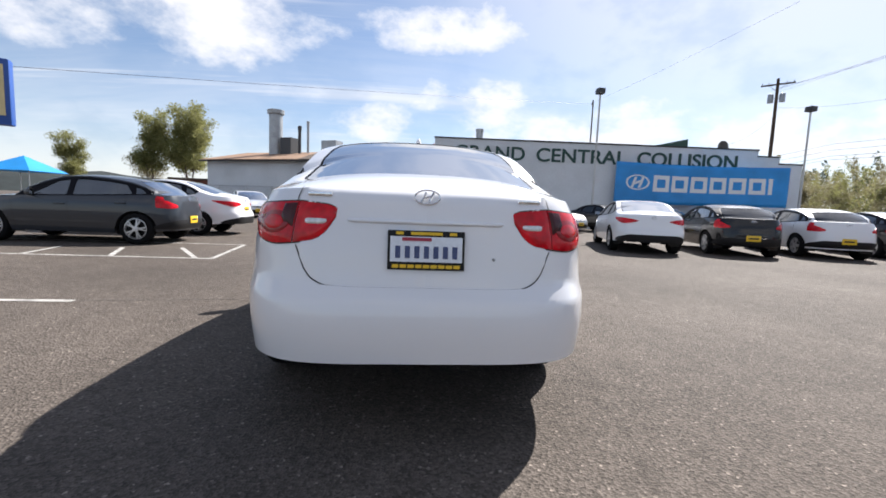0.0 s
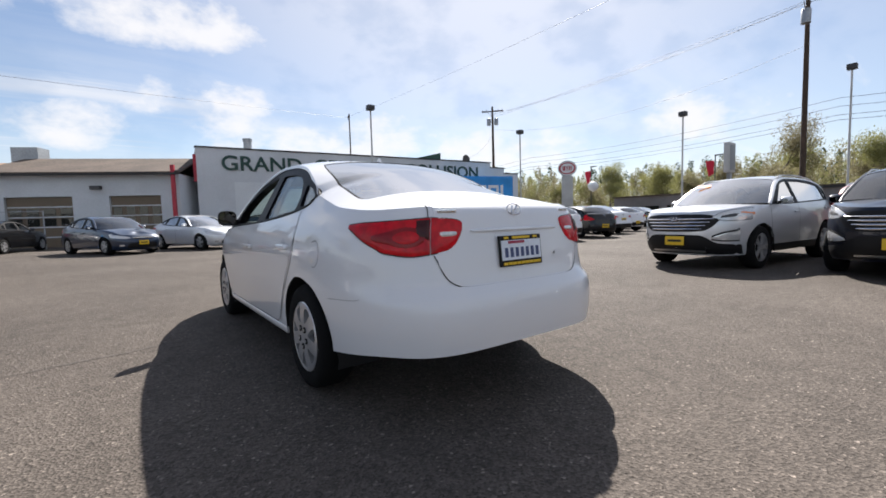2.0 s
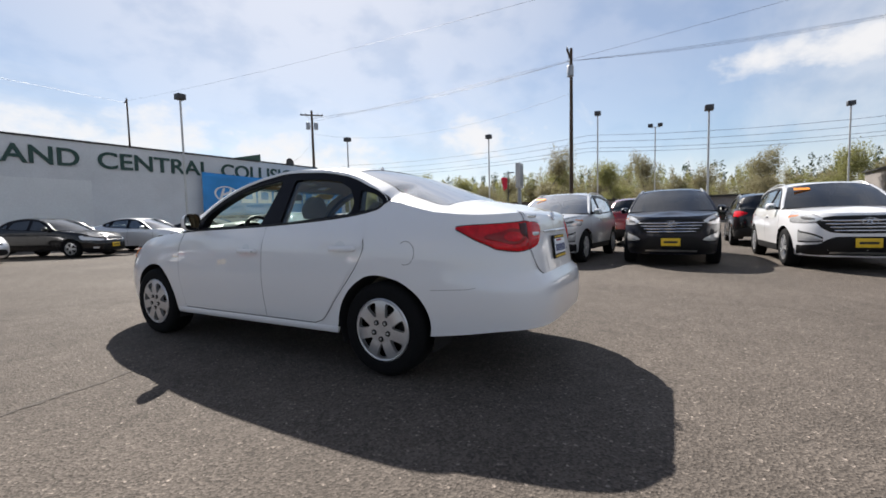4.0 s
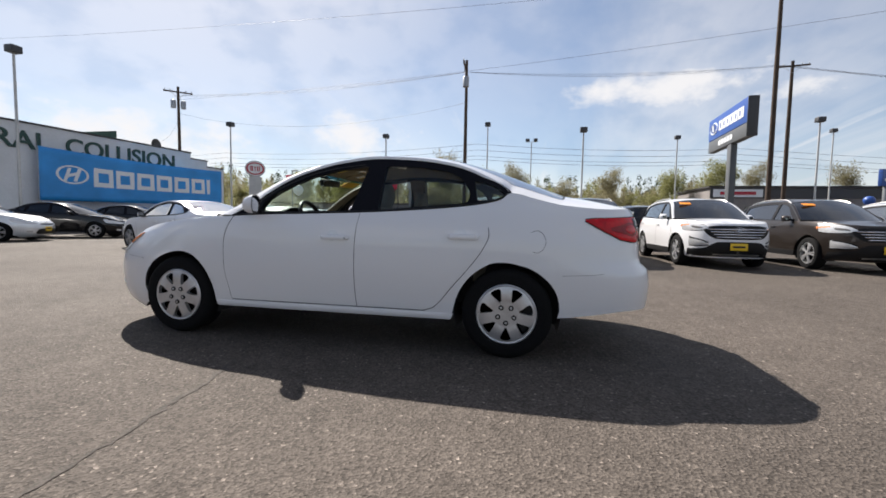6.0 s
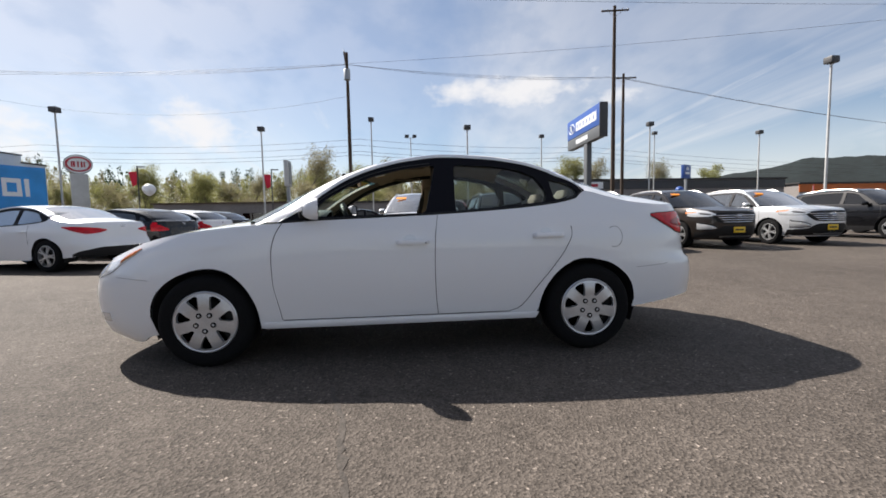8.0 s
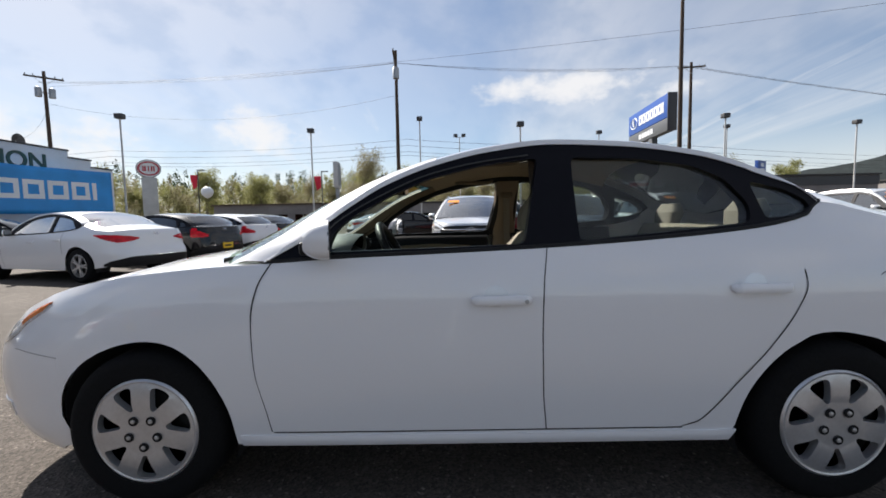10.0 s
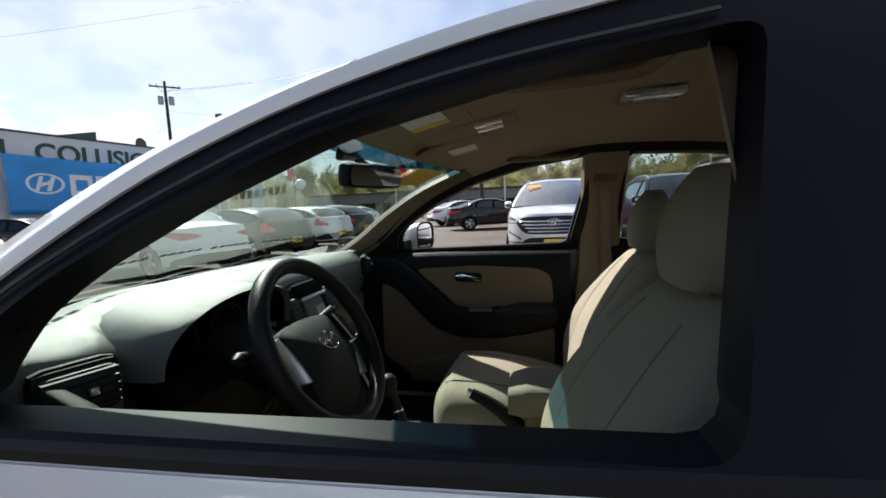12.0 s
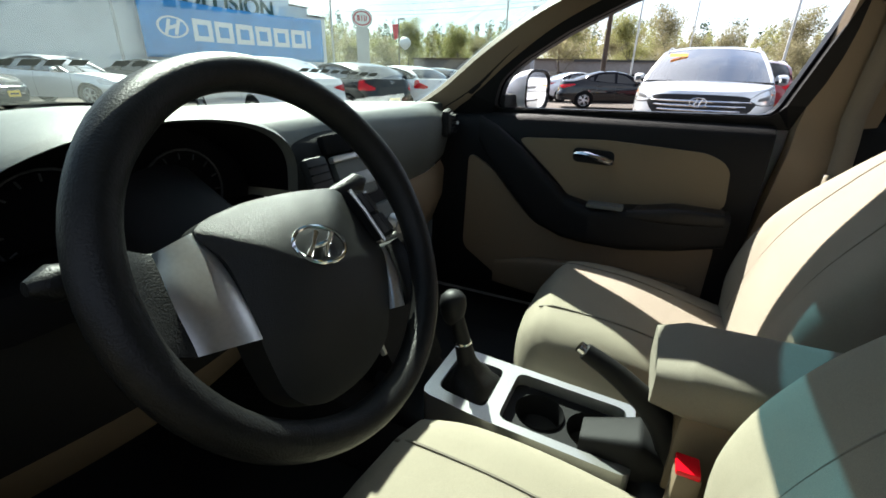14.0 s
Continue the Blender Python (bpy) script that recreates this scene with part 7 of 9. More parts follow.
    for y in (HERO.ra, HERO.fa):
        wheel_parts(hero, HERO, side * (HERO.side_x(y, 0.5) - 0.014), y, cover_wheel, side < 0)
    door_mirror(hero, HERO, WHITE_PAINT, 2.925 if side < 0 else 2.87, 1.055, side, 0.98)
    # window-sill strip
    rows = []
    for y in span(0.96, 3.12, 60):
        z = HERO.shoulder(y)
        x = HERO.window_x(y, z)
        rows.append([(side * (x - 0.01), y, z + 0.016), (side * (x + 0.002), y, z + 0.012), (side * (x + 0.003), y, z + 0.003), (side * (x - 0.004), y, z + 0.001)])
    bm = bmesh.new()
    grid(bm, rows)
    part("sill_strip", bm, BLACK_TRIM, hero)
    # bright drip line above the front window
    pts = []
    over = curve((2.09, 1.378), (2.29, 1.352), (2.50, 1.303), (2.66, 1.235), (2.80, 1.158), (2.88, 1.100), (2.93, 1.040))
    for y in span(2.09, 2.92, 30):
        z = over(y)
        pts.append((side * (HERO.window_x(y, z) + 0.004), y, z))
    part("drip_strip", tube(pts, 0.003, 5), BAR_GREY, hero, "thin grey strip over the window")
sedan_front(hero, HERO, lamps=False)


def boot_lid():
    """The rear face of the boot lid, with lip, plate and badges."""
    zlo = curve((0.0, 0.668), (0.30, 0.668), (0.40, 0.672), (0.46, 0.695), (0.50, 0.74), (0.525, 0.80), (0.54, 0.83), (0.56, 0.86))
    lid = None
    for side in (-1, 1):
        cols = [(HERO.a_rear(x, 0.85), zlo(x), 1.072 - 0.0 * x) for x in span(0.0, 0.538, 20)]
        lid = part("boot_lid", wrap_patch(HERO, cols, side, 0.004, 14, -0.006), WHITE_PAINT, hero, angle=60)
        pts = [(HERO.a_rear(x, 0.7), zlo(x) - 0.004) for x in span(0, 0.54, 40)]
        part("boot_joint", seam(HERO, pts, side, 0.006, 0.003), GAP, hero)
        pts = [(HERO.a_rear(0.541 + 0.012 * u, 0.95), 0.83 + 0.24 * u) for u in span(0, 1, 14)]
        part("boot_joint", seam(HERO, pts, side, 0.005, 0.003), GAP, hero)
        # pressed ledge above the plate
        part("boot_ledge", wrap_patch(HERO, resample([(0.0, 0.925, 0.945), (HERO.a_rear(0.30, 0.93), 0.928, 0.944), (HERO.a_rear(0.325, 0.93), 0.934, 0.940)], 12), side, 0.016, 3), WHITE_PAINT, lid)
        for i in range(7):
            x = (0.40 + i * 0.014) * side
            p = Vector((x, HERO.rear_y(x, 1.035) - 0.010, 1.037))
            part("badge_bar", box(p, (0.016, 0.006, 0.016), None, 0.002), CHROME, lid)
    emblem(lid, (0, HERO.rear_y(0, 1.04) - 0.014, 1.040), Matrix.Rotation(radians(-14), 4, "X"), 0.105)
    y = HERO.rear_y(0, 0.82) - 0.020
    tilt = Matrix.Rotation(radians(-6), 4, "X")
    m = Matrix.Translation((0, y, 0.822)) @ tilt
    bm = box((0, 0.004, 0), (0.318, 0.012, 0.162), bevel=0.004)
    bmesh.ops.transform(bm, matrix=m, verts=bm.verts)
    fr = part("plate_frame", bm, BLACK_TRIM, lid, "black plate frame with yellow bars")
    bm = box((0, -0.004, 0.004), (0.296, 0.006, 0.104))
    bmesh.ops.transform(bm, matrix=m, verts=bm.verts)
    part("plate", bm, PLATE_WHITE, fr, smooth=False)
    def bar(c, size, mat):
        bm = box(c, size)
        bmesh.ops.transform(bm, matrix=m, verts=bm.verts)
        part("bar", bm, mat, fr, smooth=False)
    for i in range(7):
        bar((-0.117 + i * 0.039, -0.0085, -0.008), (0.021, 0.003, 0.050), INK_BLUE)
    bar((-0.04, -0.0085, 0.045), (0.12, 0.003, 0.014), INK_RED)
    for i in range(9):
        bar((-0.126 + i * 0.0315, -0.0045, -0.066), (0.026, 0.006, 0.014), PLATE_YELLOW)
    for x, w in ((-0.11, 0.03), (0.0, 0.13), (0.11, 0.03)):
        bar((x, -0.0045, 0.069), (w, 0.006, 0.012), PLATE_YELLOW)
    part("key_lock", lathe([(0, 0.007), (-0.005, 0.007), (-0.005, 0.001)], "y", (0.285, HERO.rear_y(0.285, 0.79) - 0.004, 0.79), 12), GALV, lid)
    part("antenna", lathe([(0, 0.02), (0.02, 0.016), (0.035, 0.004)], "z", (0, 1.55, 1.468), 12), WHITE_PAINT, hero)
    part("exhaust", lathe([(0, 0.014), (0.16, 0.014), (0.16, 0.018), (0.0, 0.018)], "y", (0.48, 0.13, 0.315), 14, caps=False), GALV, hero)


boot_lid()

# ---- the white saloon: inside ----
def sheet(name, rows, mat, parent, label="", thick=0.0, angle=50):
    bm = bmesh.new()
    grid(bm, rows)
    ob = part(name, bm, mat, parent, label, angle=angle)
    if thick:
        ob.modifiers.new("thickness", "SOLIDIFY").thickness = thick
    return ob


def cushion(name, fn, nu, nv, mat, parent, label=""):
    """A closed upholstered block from a function of (u, v) on a ring grid."""
    rows = []
    for i in range(nu + 1):
        r = [fn(i / nu, j / nv) for j in range(nv)]
        rows.append(r + [r[0]])
    bm = bmesh.new()
    grid(bm, rows)
    bmesh.ops.remove_doubles(bm, verts=bm.verts, dist=0.0008)
    bmesh.ops.holes_fill(bm, edges=[e for e in bm.edges if e.is_boundary], sides=0)
    return part(name, bm, mat, parent, label, angle=60)


def loft_block(name, sections, mat, parent, label="", power=0.45, n=28):
    """A rounded block through sections (centre, half width vector, half height vector)."""
    def fn(u, v):
        k = u * (len(sections) - 1)
        i = min(int(k), len(sections) - 2)
        t = k - i
        t = t * t * (3 - 2 * t) if len(sections) > 2 else t
        c, a, b = (Vector(sections[i][q]).lerp(Vector(sections[i + 1][q]), t) for q in range(3))
        ang = v * 2 * math.pi
        cs, sn = math.cos(ang), math.sin(ang)
        return c + a * (abs(cs) ** power * (1 if cs >= 0 else -1)) + b * (abs(sn) ** power * (1 if sn >= 0 else -1))
    return cushion(name, fn, 6 * (len(sections) - 1), n, mat, parent, label)


def seat(x0, dy, dz, lift=0.0):
    """A front seat: cushion and backrest with bolsters, seams and a headrest."""
    s = new("front_seat")
    s.parent = hero
    s.matrix_basis = pose(0, dy, dz)
    # cushion: y from back to front
    def cush(u, v):
        y = 2.02 + 0.60 * u
        ang = v * 2 * math.pi
        cs, sn = math.cos(ang), math.sin(ang)
        half = curve((0, 0.225), (0.3, 0.245), (0.75, 0.250), (0.93, 0.225), (1, 0.16))(u)
        x = half * abs(cs) ** 0.5 * (1 if cs >= 0 else -1)
        top = lift * u + curve((0, 0.50), (0.25, 0.535), (0.7, 0.575), (0.9, 0.572), (1, 0.50))(u)
        bol = 0.030 * max(0, (abs(x) - 0.13) / 0.11) ** 1.2 * (1 - 0.55 * u)
        z = (top + bol) if sn >= 0 else 0.40
        zz = 0.40 + (z - 0.40) * (abs(sn) ** 0.42 if sn >= 0 else 0)
        zz -= 0.05 * (abs(sn) ** 0.5 if sn < 0 else 0)
        return Vector((x0 + x, y, zz))
    cushion("seat_cushion", cush, 22, 44, BEIGE, s, "beige cloth seat cushion")
    # backrest
    axis = curve((0, 2.10), (0.5, 2.03), (0.8, 1.952), (1, 1.885))

    def back(u, v):
        z = 0.52 + 0.51 * u
        yc = axis(u)
        ang = v * 2 * math.pi
        cs, sn = math.cos(ang), math.sin(ang)
        half = curve((0, 0.235), (0.2, 0.262), (0.6, 0.252), (0.85, 0.215), (0.97, 0.165), (1, 0.11))(u)
        depth = curve((0, 0.075), (0.3, 0.085), (0.8, 0.065), (0.97, 0.045), (1, 0.02))(u)
        x = half * abs(cs) ** 0.55 * (1 if cs >= 0 else -1)
        bol = 0.045 * max(0, (abs(x) - 0.12) / 0.12) ** 1.3 * math.sin(math.pi * min(u + 0.12, 1)) if sn > 0 else 0
        y = yc + depth * abs(sn) ** 0.55 * (1 if sn >= 0 else -1) + bol * (abs(sn) ** 0.3)
        return Vector((x0 + x, y, z))
    cushion("backrest", back, 24, 44, BEIGE, s, "beige cloth backrest with side bolsters")
    for dx in (-0.125, 0.125):
        pts = []
        for u in span(0.1, 0.92, 18):
            half = curve((0, 0.235), (0.2, 0.262), (0.6, 0.252), (0.85, 0.215), (0.97, 0.165), (1, 0.11))(u)
            depth = curve((0, 0.075), (0.3, 0.085), (0.8, 0.065), (0.97, 0.045), (1, 0.02))(u)
            xx = dx * half / 0.25
            q = min(abs(xx) / half, 1)
            sn = (1 - q ** (2 / 0.55)) ** 0.5
            pts.append((x0 + xx, axis(u) + depth * sn ** 0.55 - 0.0002, 0.52 + 0.51 * u))
        part("seam", tube(pts, 0.0024, 5), BEIGE_SIDE, s)
        pts = []
        for u in span(0.08, 0.93, 16):
            top = lift * u + curve((0, 0.50), (0.25, 0.535), (0.7, 0.575), (0.9, 0.572), (1, 0.50))(u)
            pts.append((x0 + dx * (1.0 + 0.1 * u), 2.02 + 0.60 * u, top - 0.002))
        part("seam", tube(pts, 0.0024, 5), BEIGE_SIDE, s)
    # headrest with two posts
    def head(u, v):
        ang = v * 2 * math.pi
        cs, sn = math.cos(ang), math.sin(ang)
        k = math.sin(math.pi * (0.20 + 0.74 * u)) ** 0.55
        return Vector((x0 + 0.125 * k * abs(cs) ** 0.7 * (1 if cs >= 0 else -1), 1.918 - 0.03 * u + 0.052 * k * abs(sn) ** 0.7 * (1 if sn >= 0 else -1), 1.035 + 0.185 * u))
    cushion("headrest", head, 14, 32, BEIGE, s, "padded beige headrest")
    for dx in (-0.06, 0.06):
        part("headrest_post", tube([(x0 + dx, 1.90, 0.98), (x0 + dx, 1.915, 1.06)], 0.006, 8), CHROME, s)
    part("seat_base", box((x0, 2.28, 0.35), (0.40, 0.50, 0.10), bevel=0.02), DASH_BLACK, s)
    return s


seat(0.375, 0.0, 0.0, 0.045)
seat(-0.375, 0.10, 0.025)

# rear bench
rb = new("rear_seat")
rb.parent = hero
loft_block("rear_cushion", [((0, 1.28, 0.46), (0.63, 0, 0), (0, 0, 0.08)), ((0, 1.50, 0.48), (0.63, 0, 0), (0, 0, 0.085)), ((0, 1.72, 0.47), (0.60, 0, 0), (0, 0, 0.06))], BEIGE, rb)
loft_block("rear_backrest", [((0, 1.24, 0.50), (0.62, 0, 0), (0, 0.08, 0)), ((0, 1.12, 0.80), (0.62, 0, 0), (0, 0.08, 0)), ((0, 1.02, 1.06), (0.58, 0, 0), (0, 0.05, 0))], BEIGE, rb)
for x in (-0.36, 0.36):
    loft_block("rear_headrest", [((x, 0.99, 1.06), (0.11, 0, 0), (0, 0.04, 0)), ((x, 0.975, 1.13), (0.12, 0, 0), (0, 0.05, 0)), ((x, 0.965, 1.185), (0.08, 0, 0), (0, 0.03, 0))], BEIGE_SIDE, rb)
sheet("parcel_shelf", [[(-0.62, y, 1.05 + 0.05 * (y - 0.7)), (0, y, 1.06), (0.62, y, 1.05)] for y in span(0.62, 1.05, 4)], DASH_BLACK, hero)
sheet("cabin_floor", [[(x, y, 0.27) for x in span(-0.70, 0.70, 4)] for y in span(1.2, 3.42, 8)], CARPET, hero)
sheet("firewall", [[(x, 3.42 - 0.12 * (z - 0.27), z) for x in span(-0.74, 0.74, 4)] for z in span(0.27, 0.98, 5)], CARPET, hero)
part("tunnel", box((0, 2.3, 0.36), (0.22, 2.1, 0.20), bevel=0.05), CARPET, hero)

# headliner and roof-side trim
_e = lambda v: HERO.rail_pt(2.50 + (1.32 - 2.50) * v, 0.055, -0.030)
T_roof = curve(*SEDAN["roof"])
part("headliner", patch(_e, lambda v: Vector((0, 2.56 + (1.36 - 2.56) * v, T_roof(2.56 + (1.36 - 2.56) * v) - 0.035)), span(0, 1, 20), 12, 3.0), HEADLINER, hero)


def inner_surround(side):
    ys = span(HERO.y_c + 0.05, HERO.y_a - 0.05, 44)
    outer = [(y, HERO.shoulder(y) - 0.02) for y in ys] + [(y, max(HERO.rail(y) - 0.004, HERO.shoulder(y) + 0.012)) for y in reversed(ys)]

    def shrink(loop, k=1.02):
        c = Vector((sum(p[0] for p in loop) / len(loop), sum(p[1] for p in loop) / len(loop)))
        return [tuple(c + (Vector(p) - c) * k) for p in loop]
    bm = outline_fill(outer, [shrink(FRONT_OPEN), shrink(REAR_OPEN), shrink(QUARTER_OPEN)],
                      lambda a, b, d: (side * (HERO.window_x(a, b) - 0.049 - d * (1.0 if b > HERO.shoulder(a) + 0.03 else 0.2)), a, b), 0.03)
    part("window_frame_trim", bm, DASH_BLACK, hero, "black inner window frame", smooth=False)
    # rounded lining of the front pillar and door-post
    rows = []
    for v in span(0.03, 1.0, 18):
        y = HERO.y_a + (SEDAN["header_rail"] - HERO.y_a) * v
        o, e = HERO.rim_line(y), HERO.ws_edge(v)
        pts = [o + Vector((-0.052, 0.0, -0.050)), o + Vector((-0.070, 0.0, -0.040)), o.lerp(e, 0.5) + Vector((-0.045, -0.02, -0.032)), e + Vector((-0.030, -0.012, -0.018)), e + Vector((-0.012, 0.0, -0.006))]
        rows.append([(side * p.x, p.y, p.z) for p in pts])
    sheet("front_pillar_trim", rows, BEIGE_TRIM, hero, "beige front pillar lining")
    rows = []
    for z in span(0.40, 1.37, 18):
        yc = 2.005 + 0.18 * max(0, 0.98 - z) * 0.4 - 0.02 * max(0, z - 1.0)
        w = 0.085 + 0.05 * max(0, 0.95 - z)
        x = HERO.window_x(2.0, max(z, 0.98)) - 0.085 - (0.02 if z < 0.98 else 0)
        rows.append([(side * (x + 0.035), yc + w, z), (side * (x + 0.006), yc + w * 0.9, z), (side * x, yc + w * 0.5, z), (side * x, yc - w * 0.5, z), (side * (x + 0.006), yc - w * 0.9, z), (side * (x + 0.035), yc - w, z)])
    sheet("door_post_trim", rows, BEIGE_TRIM, hero, "beige door-post lining")
    # belt
    x = HERO.window_x(2.0, 1.25) - 0.105
    rows = []
    for u in span(0, 1, 16):
        z = 1.27 - 0.80 * u
        xx = HERO.window_x(2.0, max(z, 0.98)) - 0.10 - (0.022 if z < 0.98 else 0)
        rows.append([(side * xx, 2.025 - 0.05 * u, z), (side * xx, 1.98 - 0.05 * u, z)])
    sheet("seat_belt", rows, BEIGE_SIDE, hero, "beige seat belt webbing", 0.002)
    part("belt_guide", box((side * (x + 0.005), 2.0, 1.275), (0.02, 0.085, 0.05), bevel=0.008), BEIGE_TRIM, hero)
    part("belt_tongue", box((side * (HERO.window_x(2.0, 0.98) - 0.13), 1.985, 0.86), (0.012, 0.05, 0.06), bevel=0.004), CHROME, hero)
    # grab handle
    pts = [(side * (HERO.window_x(y, 1.38) - 0.075 - o), y, 1.372 - 0.3 * o) for y, o in ((2.37, 0.0), (2.35, 0.035), (2.28, 0.045), (2.19, 0.045), (2.13, 0.035), (2.11, 0.0))]
    part("grab_handle", tube([tuple(p) for p in smooth_loop(pts, 5, False)], 0.011, 8), BEIGE_TRIM, hero)


def door_inside(side):
    """Door lining: dark top roll, cloth insert, armrest sweep and pocket."""
    d = new("door_lining")
    d.parent = hero
    S = lambda x, y, z: (side * x, y, z)
    ys = span(2.13, 3.10, 26)
    rows = []
    prof = [(0.795, 0.985), (0.775, 0.992), (0.752, 0.985), (0.738, 0.965), (0.730, 0.935), (0.722, 0.86), (0.715, 0.74), (0.712, 0.60), (0.712, 0.42), (0.735, 0.33)]
    for y in ys:
        f = max(0, (y - 2.75) / 0.27)
        rows.append([S(x - 0.0 * f, y - 0.02 * (z - 0.6), z - (0.01 * f if z > 0.9 else 0)) for x, z in prof])
    sheet("door_panel", rows, DASH_BLACK, d, "black door lining")
    # cloth insert
    loop = rounded([(2.80, 0.918), (2.53, 0.930), (2.26, 0.915), (2.205, 0.885), (2.195, 0.765), (2.39, 0.755), (2.60, 0.738), (2.66, 0.80)], 0.03, 4)
    xs = curve((0.70, 0.716), (0.76, 0.714), (0.86, 0.720), (0.935, 0.728))
    bm = outline_fill(loop, [], lambda a, b, dd: S(xs(b) - 0.010 + dd, a, b), 0.012)
    part("cloth_insert", bm, BEIGE_PANEL, d, "beige cloth door insert", smooth=False)
    loop = rounded([(2.96, 0.86), (2.87, 0.81), (2.79, 0.72), (2.72, 0.65), (2.62, 0.615), (2.45, 0.62), (2.195, 0.67), (2.195, 0.40), (2.55, 0.40), (2.82, 0.42), (2.97, 0.52)], 0.03, 4)
    bm = outline_fill(loop, [], lambda a, b, dd: S(0.702 + dd, a, b), 0.012)
    part("lower_insert", bm, BEIGE_TRIM, d, "beige lower door lining", smooth=False)
    loft_block("pocket", [(S(0.690, 2.24, 0.47), (0.012, 0, 0), (0, 0, 0.06)), (S(0.684, 2.45, 0.475), (0.020, 0, 0), (0, 0, 0.075)), (S(0.684, 2.70, 0.465), (0.020, 0, 0), (0, 0, 0.065)), (S(0.690, 2.84, 0.45), (0.010, 0, 0), (0, 0, 0.04))], BEIGE_TRIM, d, "beige door pocket")
    # armrest sweeping down from the front
    loft = []
    for y, z, hx, hz in ((2.185, 0.722, 0.048, 0.046), (2.30, 0.706, 0.055, 0.058), (2.43, 0.690, 0.055, 0.064), (2.54, 0.683, 0.050, 0.058), (2.62, 0.694, 0.036, 0.066), (2.70, 0.742, 0.028, 0.085), (2.78, 0.812, 0.022, 0.085), (2.86, 0.885, 0.018, 0.068), (2.92, 0.94, 0.014, 0.04)):
        loft.append((S(0.70 - hx * 0.45, y, z), (hx, 0, 0), (0, 0.0, hz)))
    loft_block("armrest", loft, DASH_BLACK, d, "black door armrest")
    loft_block("armrest_pad", [(S(0.665, 2.20, 0.755), (0.040, 0, 0), (0, 0, 0.018)), (S(0.660, 2.32, 0.752), (0.046, 0, 0), (0, 0, 0.024)), (S(0.664, 2.44, 0.736), (0.040, 0, 0), (0, 0, 0.014))], LEATHER, d, "black padded elbow rest")
    part("window_switch", box(S(0.648, 2.50, 0.752), (0.05, 0.10, 0.012), bevel=0.004), DASH, d)
    # inner handle in its cup
    bm = outline_fill(rounded([(2.62, 0.905), (2.50, 0.900), (2.50, 0.858), (2.62, 0.862)], 0.018, 4), [], lambda a, b, dd: S(0.7065 + dd, a, b), 0.004)
    cup = part("handle_cup", bm, DASH_BLACK, d, smooth=False)
    pts = [S(0.703, 2.61, 0.885), S(0.692, 2.59, 0.889), S(0.688, 2.55, 0.882), S(0.692, 2.51, 0.872), S(0.703, 2.505, 0.868)]
    part("inner_handle", tube([tuple(p) for p in smooth_loop(pts, 4, False)], 0.009, 8), CHROME, cup, "chrome inner door handle")


def rear_door_inside(side):
    """Rear door lining: black panel with a beige insert."""
    d = new("rear_door_lining")
    d.parent = hero
    prof = [(0.79, 1.0), (0.765, 1.012), (0.745, 0.99), (0.735, 0.94), (0.722, 0.84), (0.715, 0.70), (0.712, 0.45), (0.73, 0.34)]
    sheet("door_panel", [[(side * x, y, z + 0.03 * (2.0 - y)) for x, z in prof] for y in span(1.22, 1.96, 12)], DASH_BLACK, d, "black rear door lining")
    loop = rounded([(1.90, 0.915), (1.35, 0.93), (1.32, 0.80), (1.90, 0.765)], 0.03, 4)
    xs = curve((0.70, 0.716), (0.84, 0.722), (0.94, 0.734))
    part("cloth_insert", outline_fill(loop, [], lambda a, b, dd: (side * (xs(b) - 0.010 + dd), a, b), 0.012), BEIGE_PANEL, d, "beige cloth door insert", smooth=False)
    loft_block("armrest", [((side * 0.685, 1.36, 0.74), (0.03, 0, 0), (0, 0, 0.03)), ((side * 0.68, 1.6, 0.735), (0.045, 0, 0), (0, 0, 0.04)), ((side * 0.685, 1.88, 0.75), (0.035, 0, 0), (0, 0, 0.035))], DASH_BLACK, d)


for side in (-1, 1):
    inner_surround(side)
    door_inside(side)
    rear_door_inside(side)


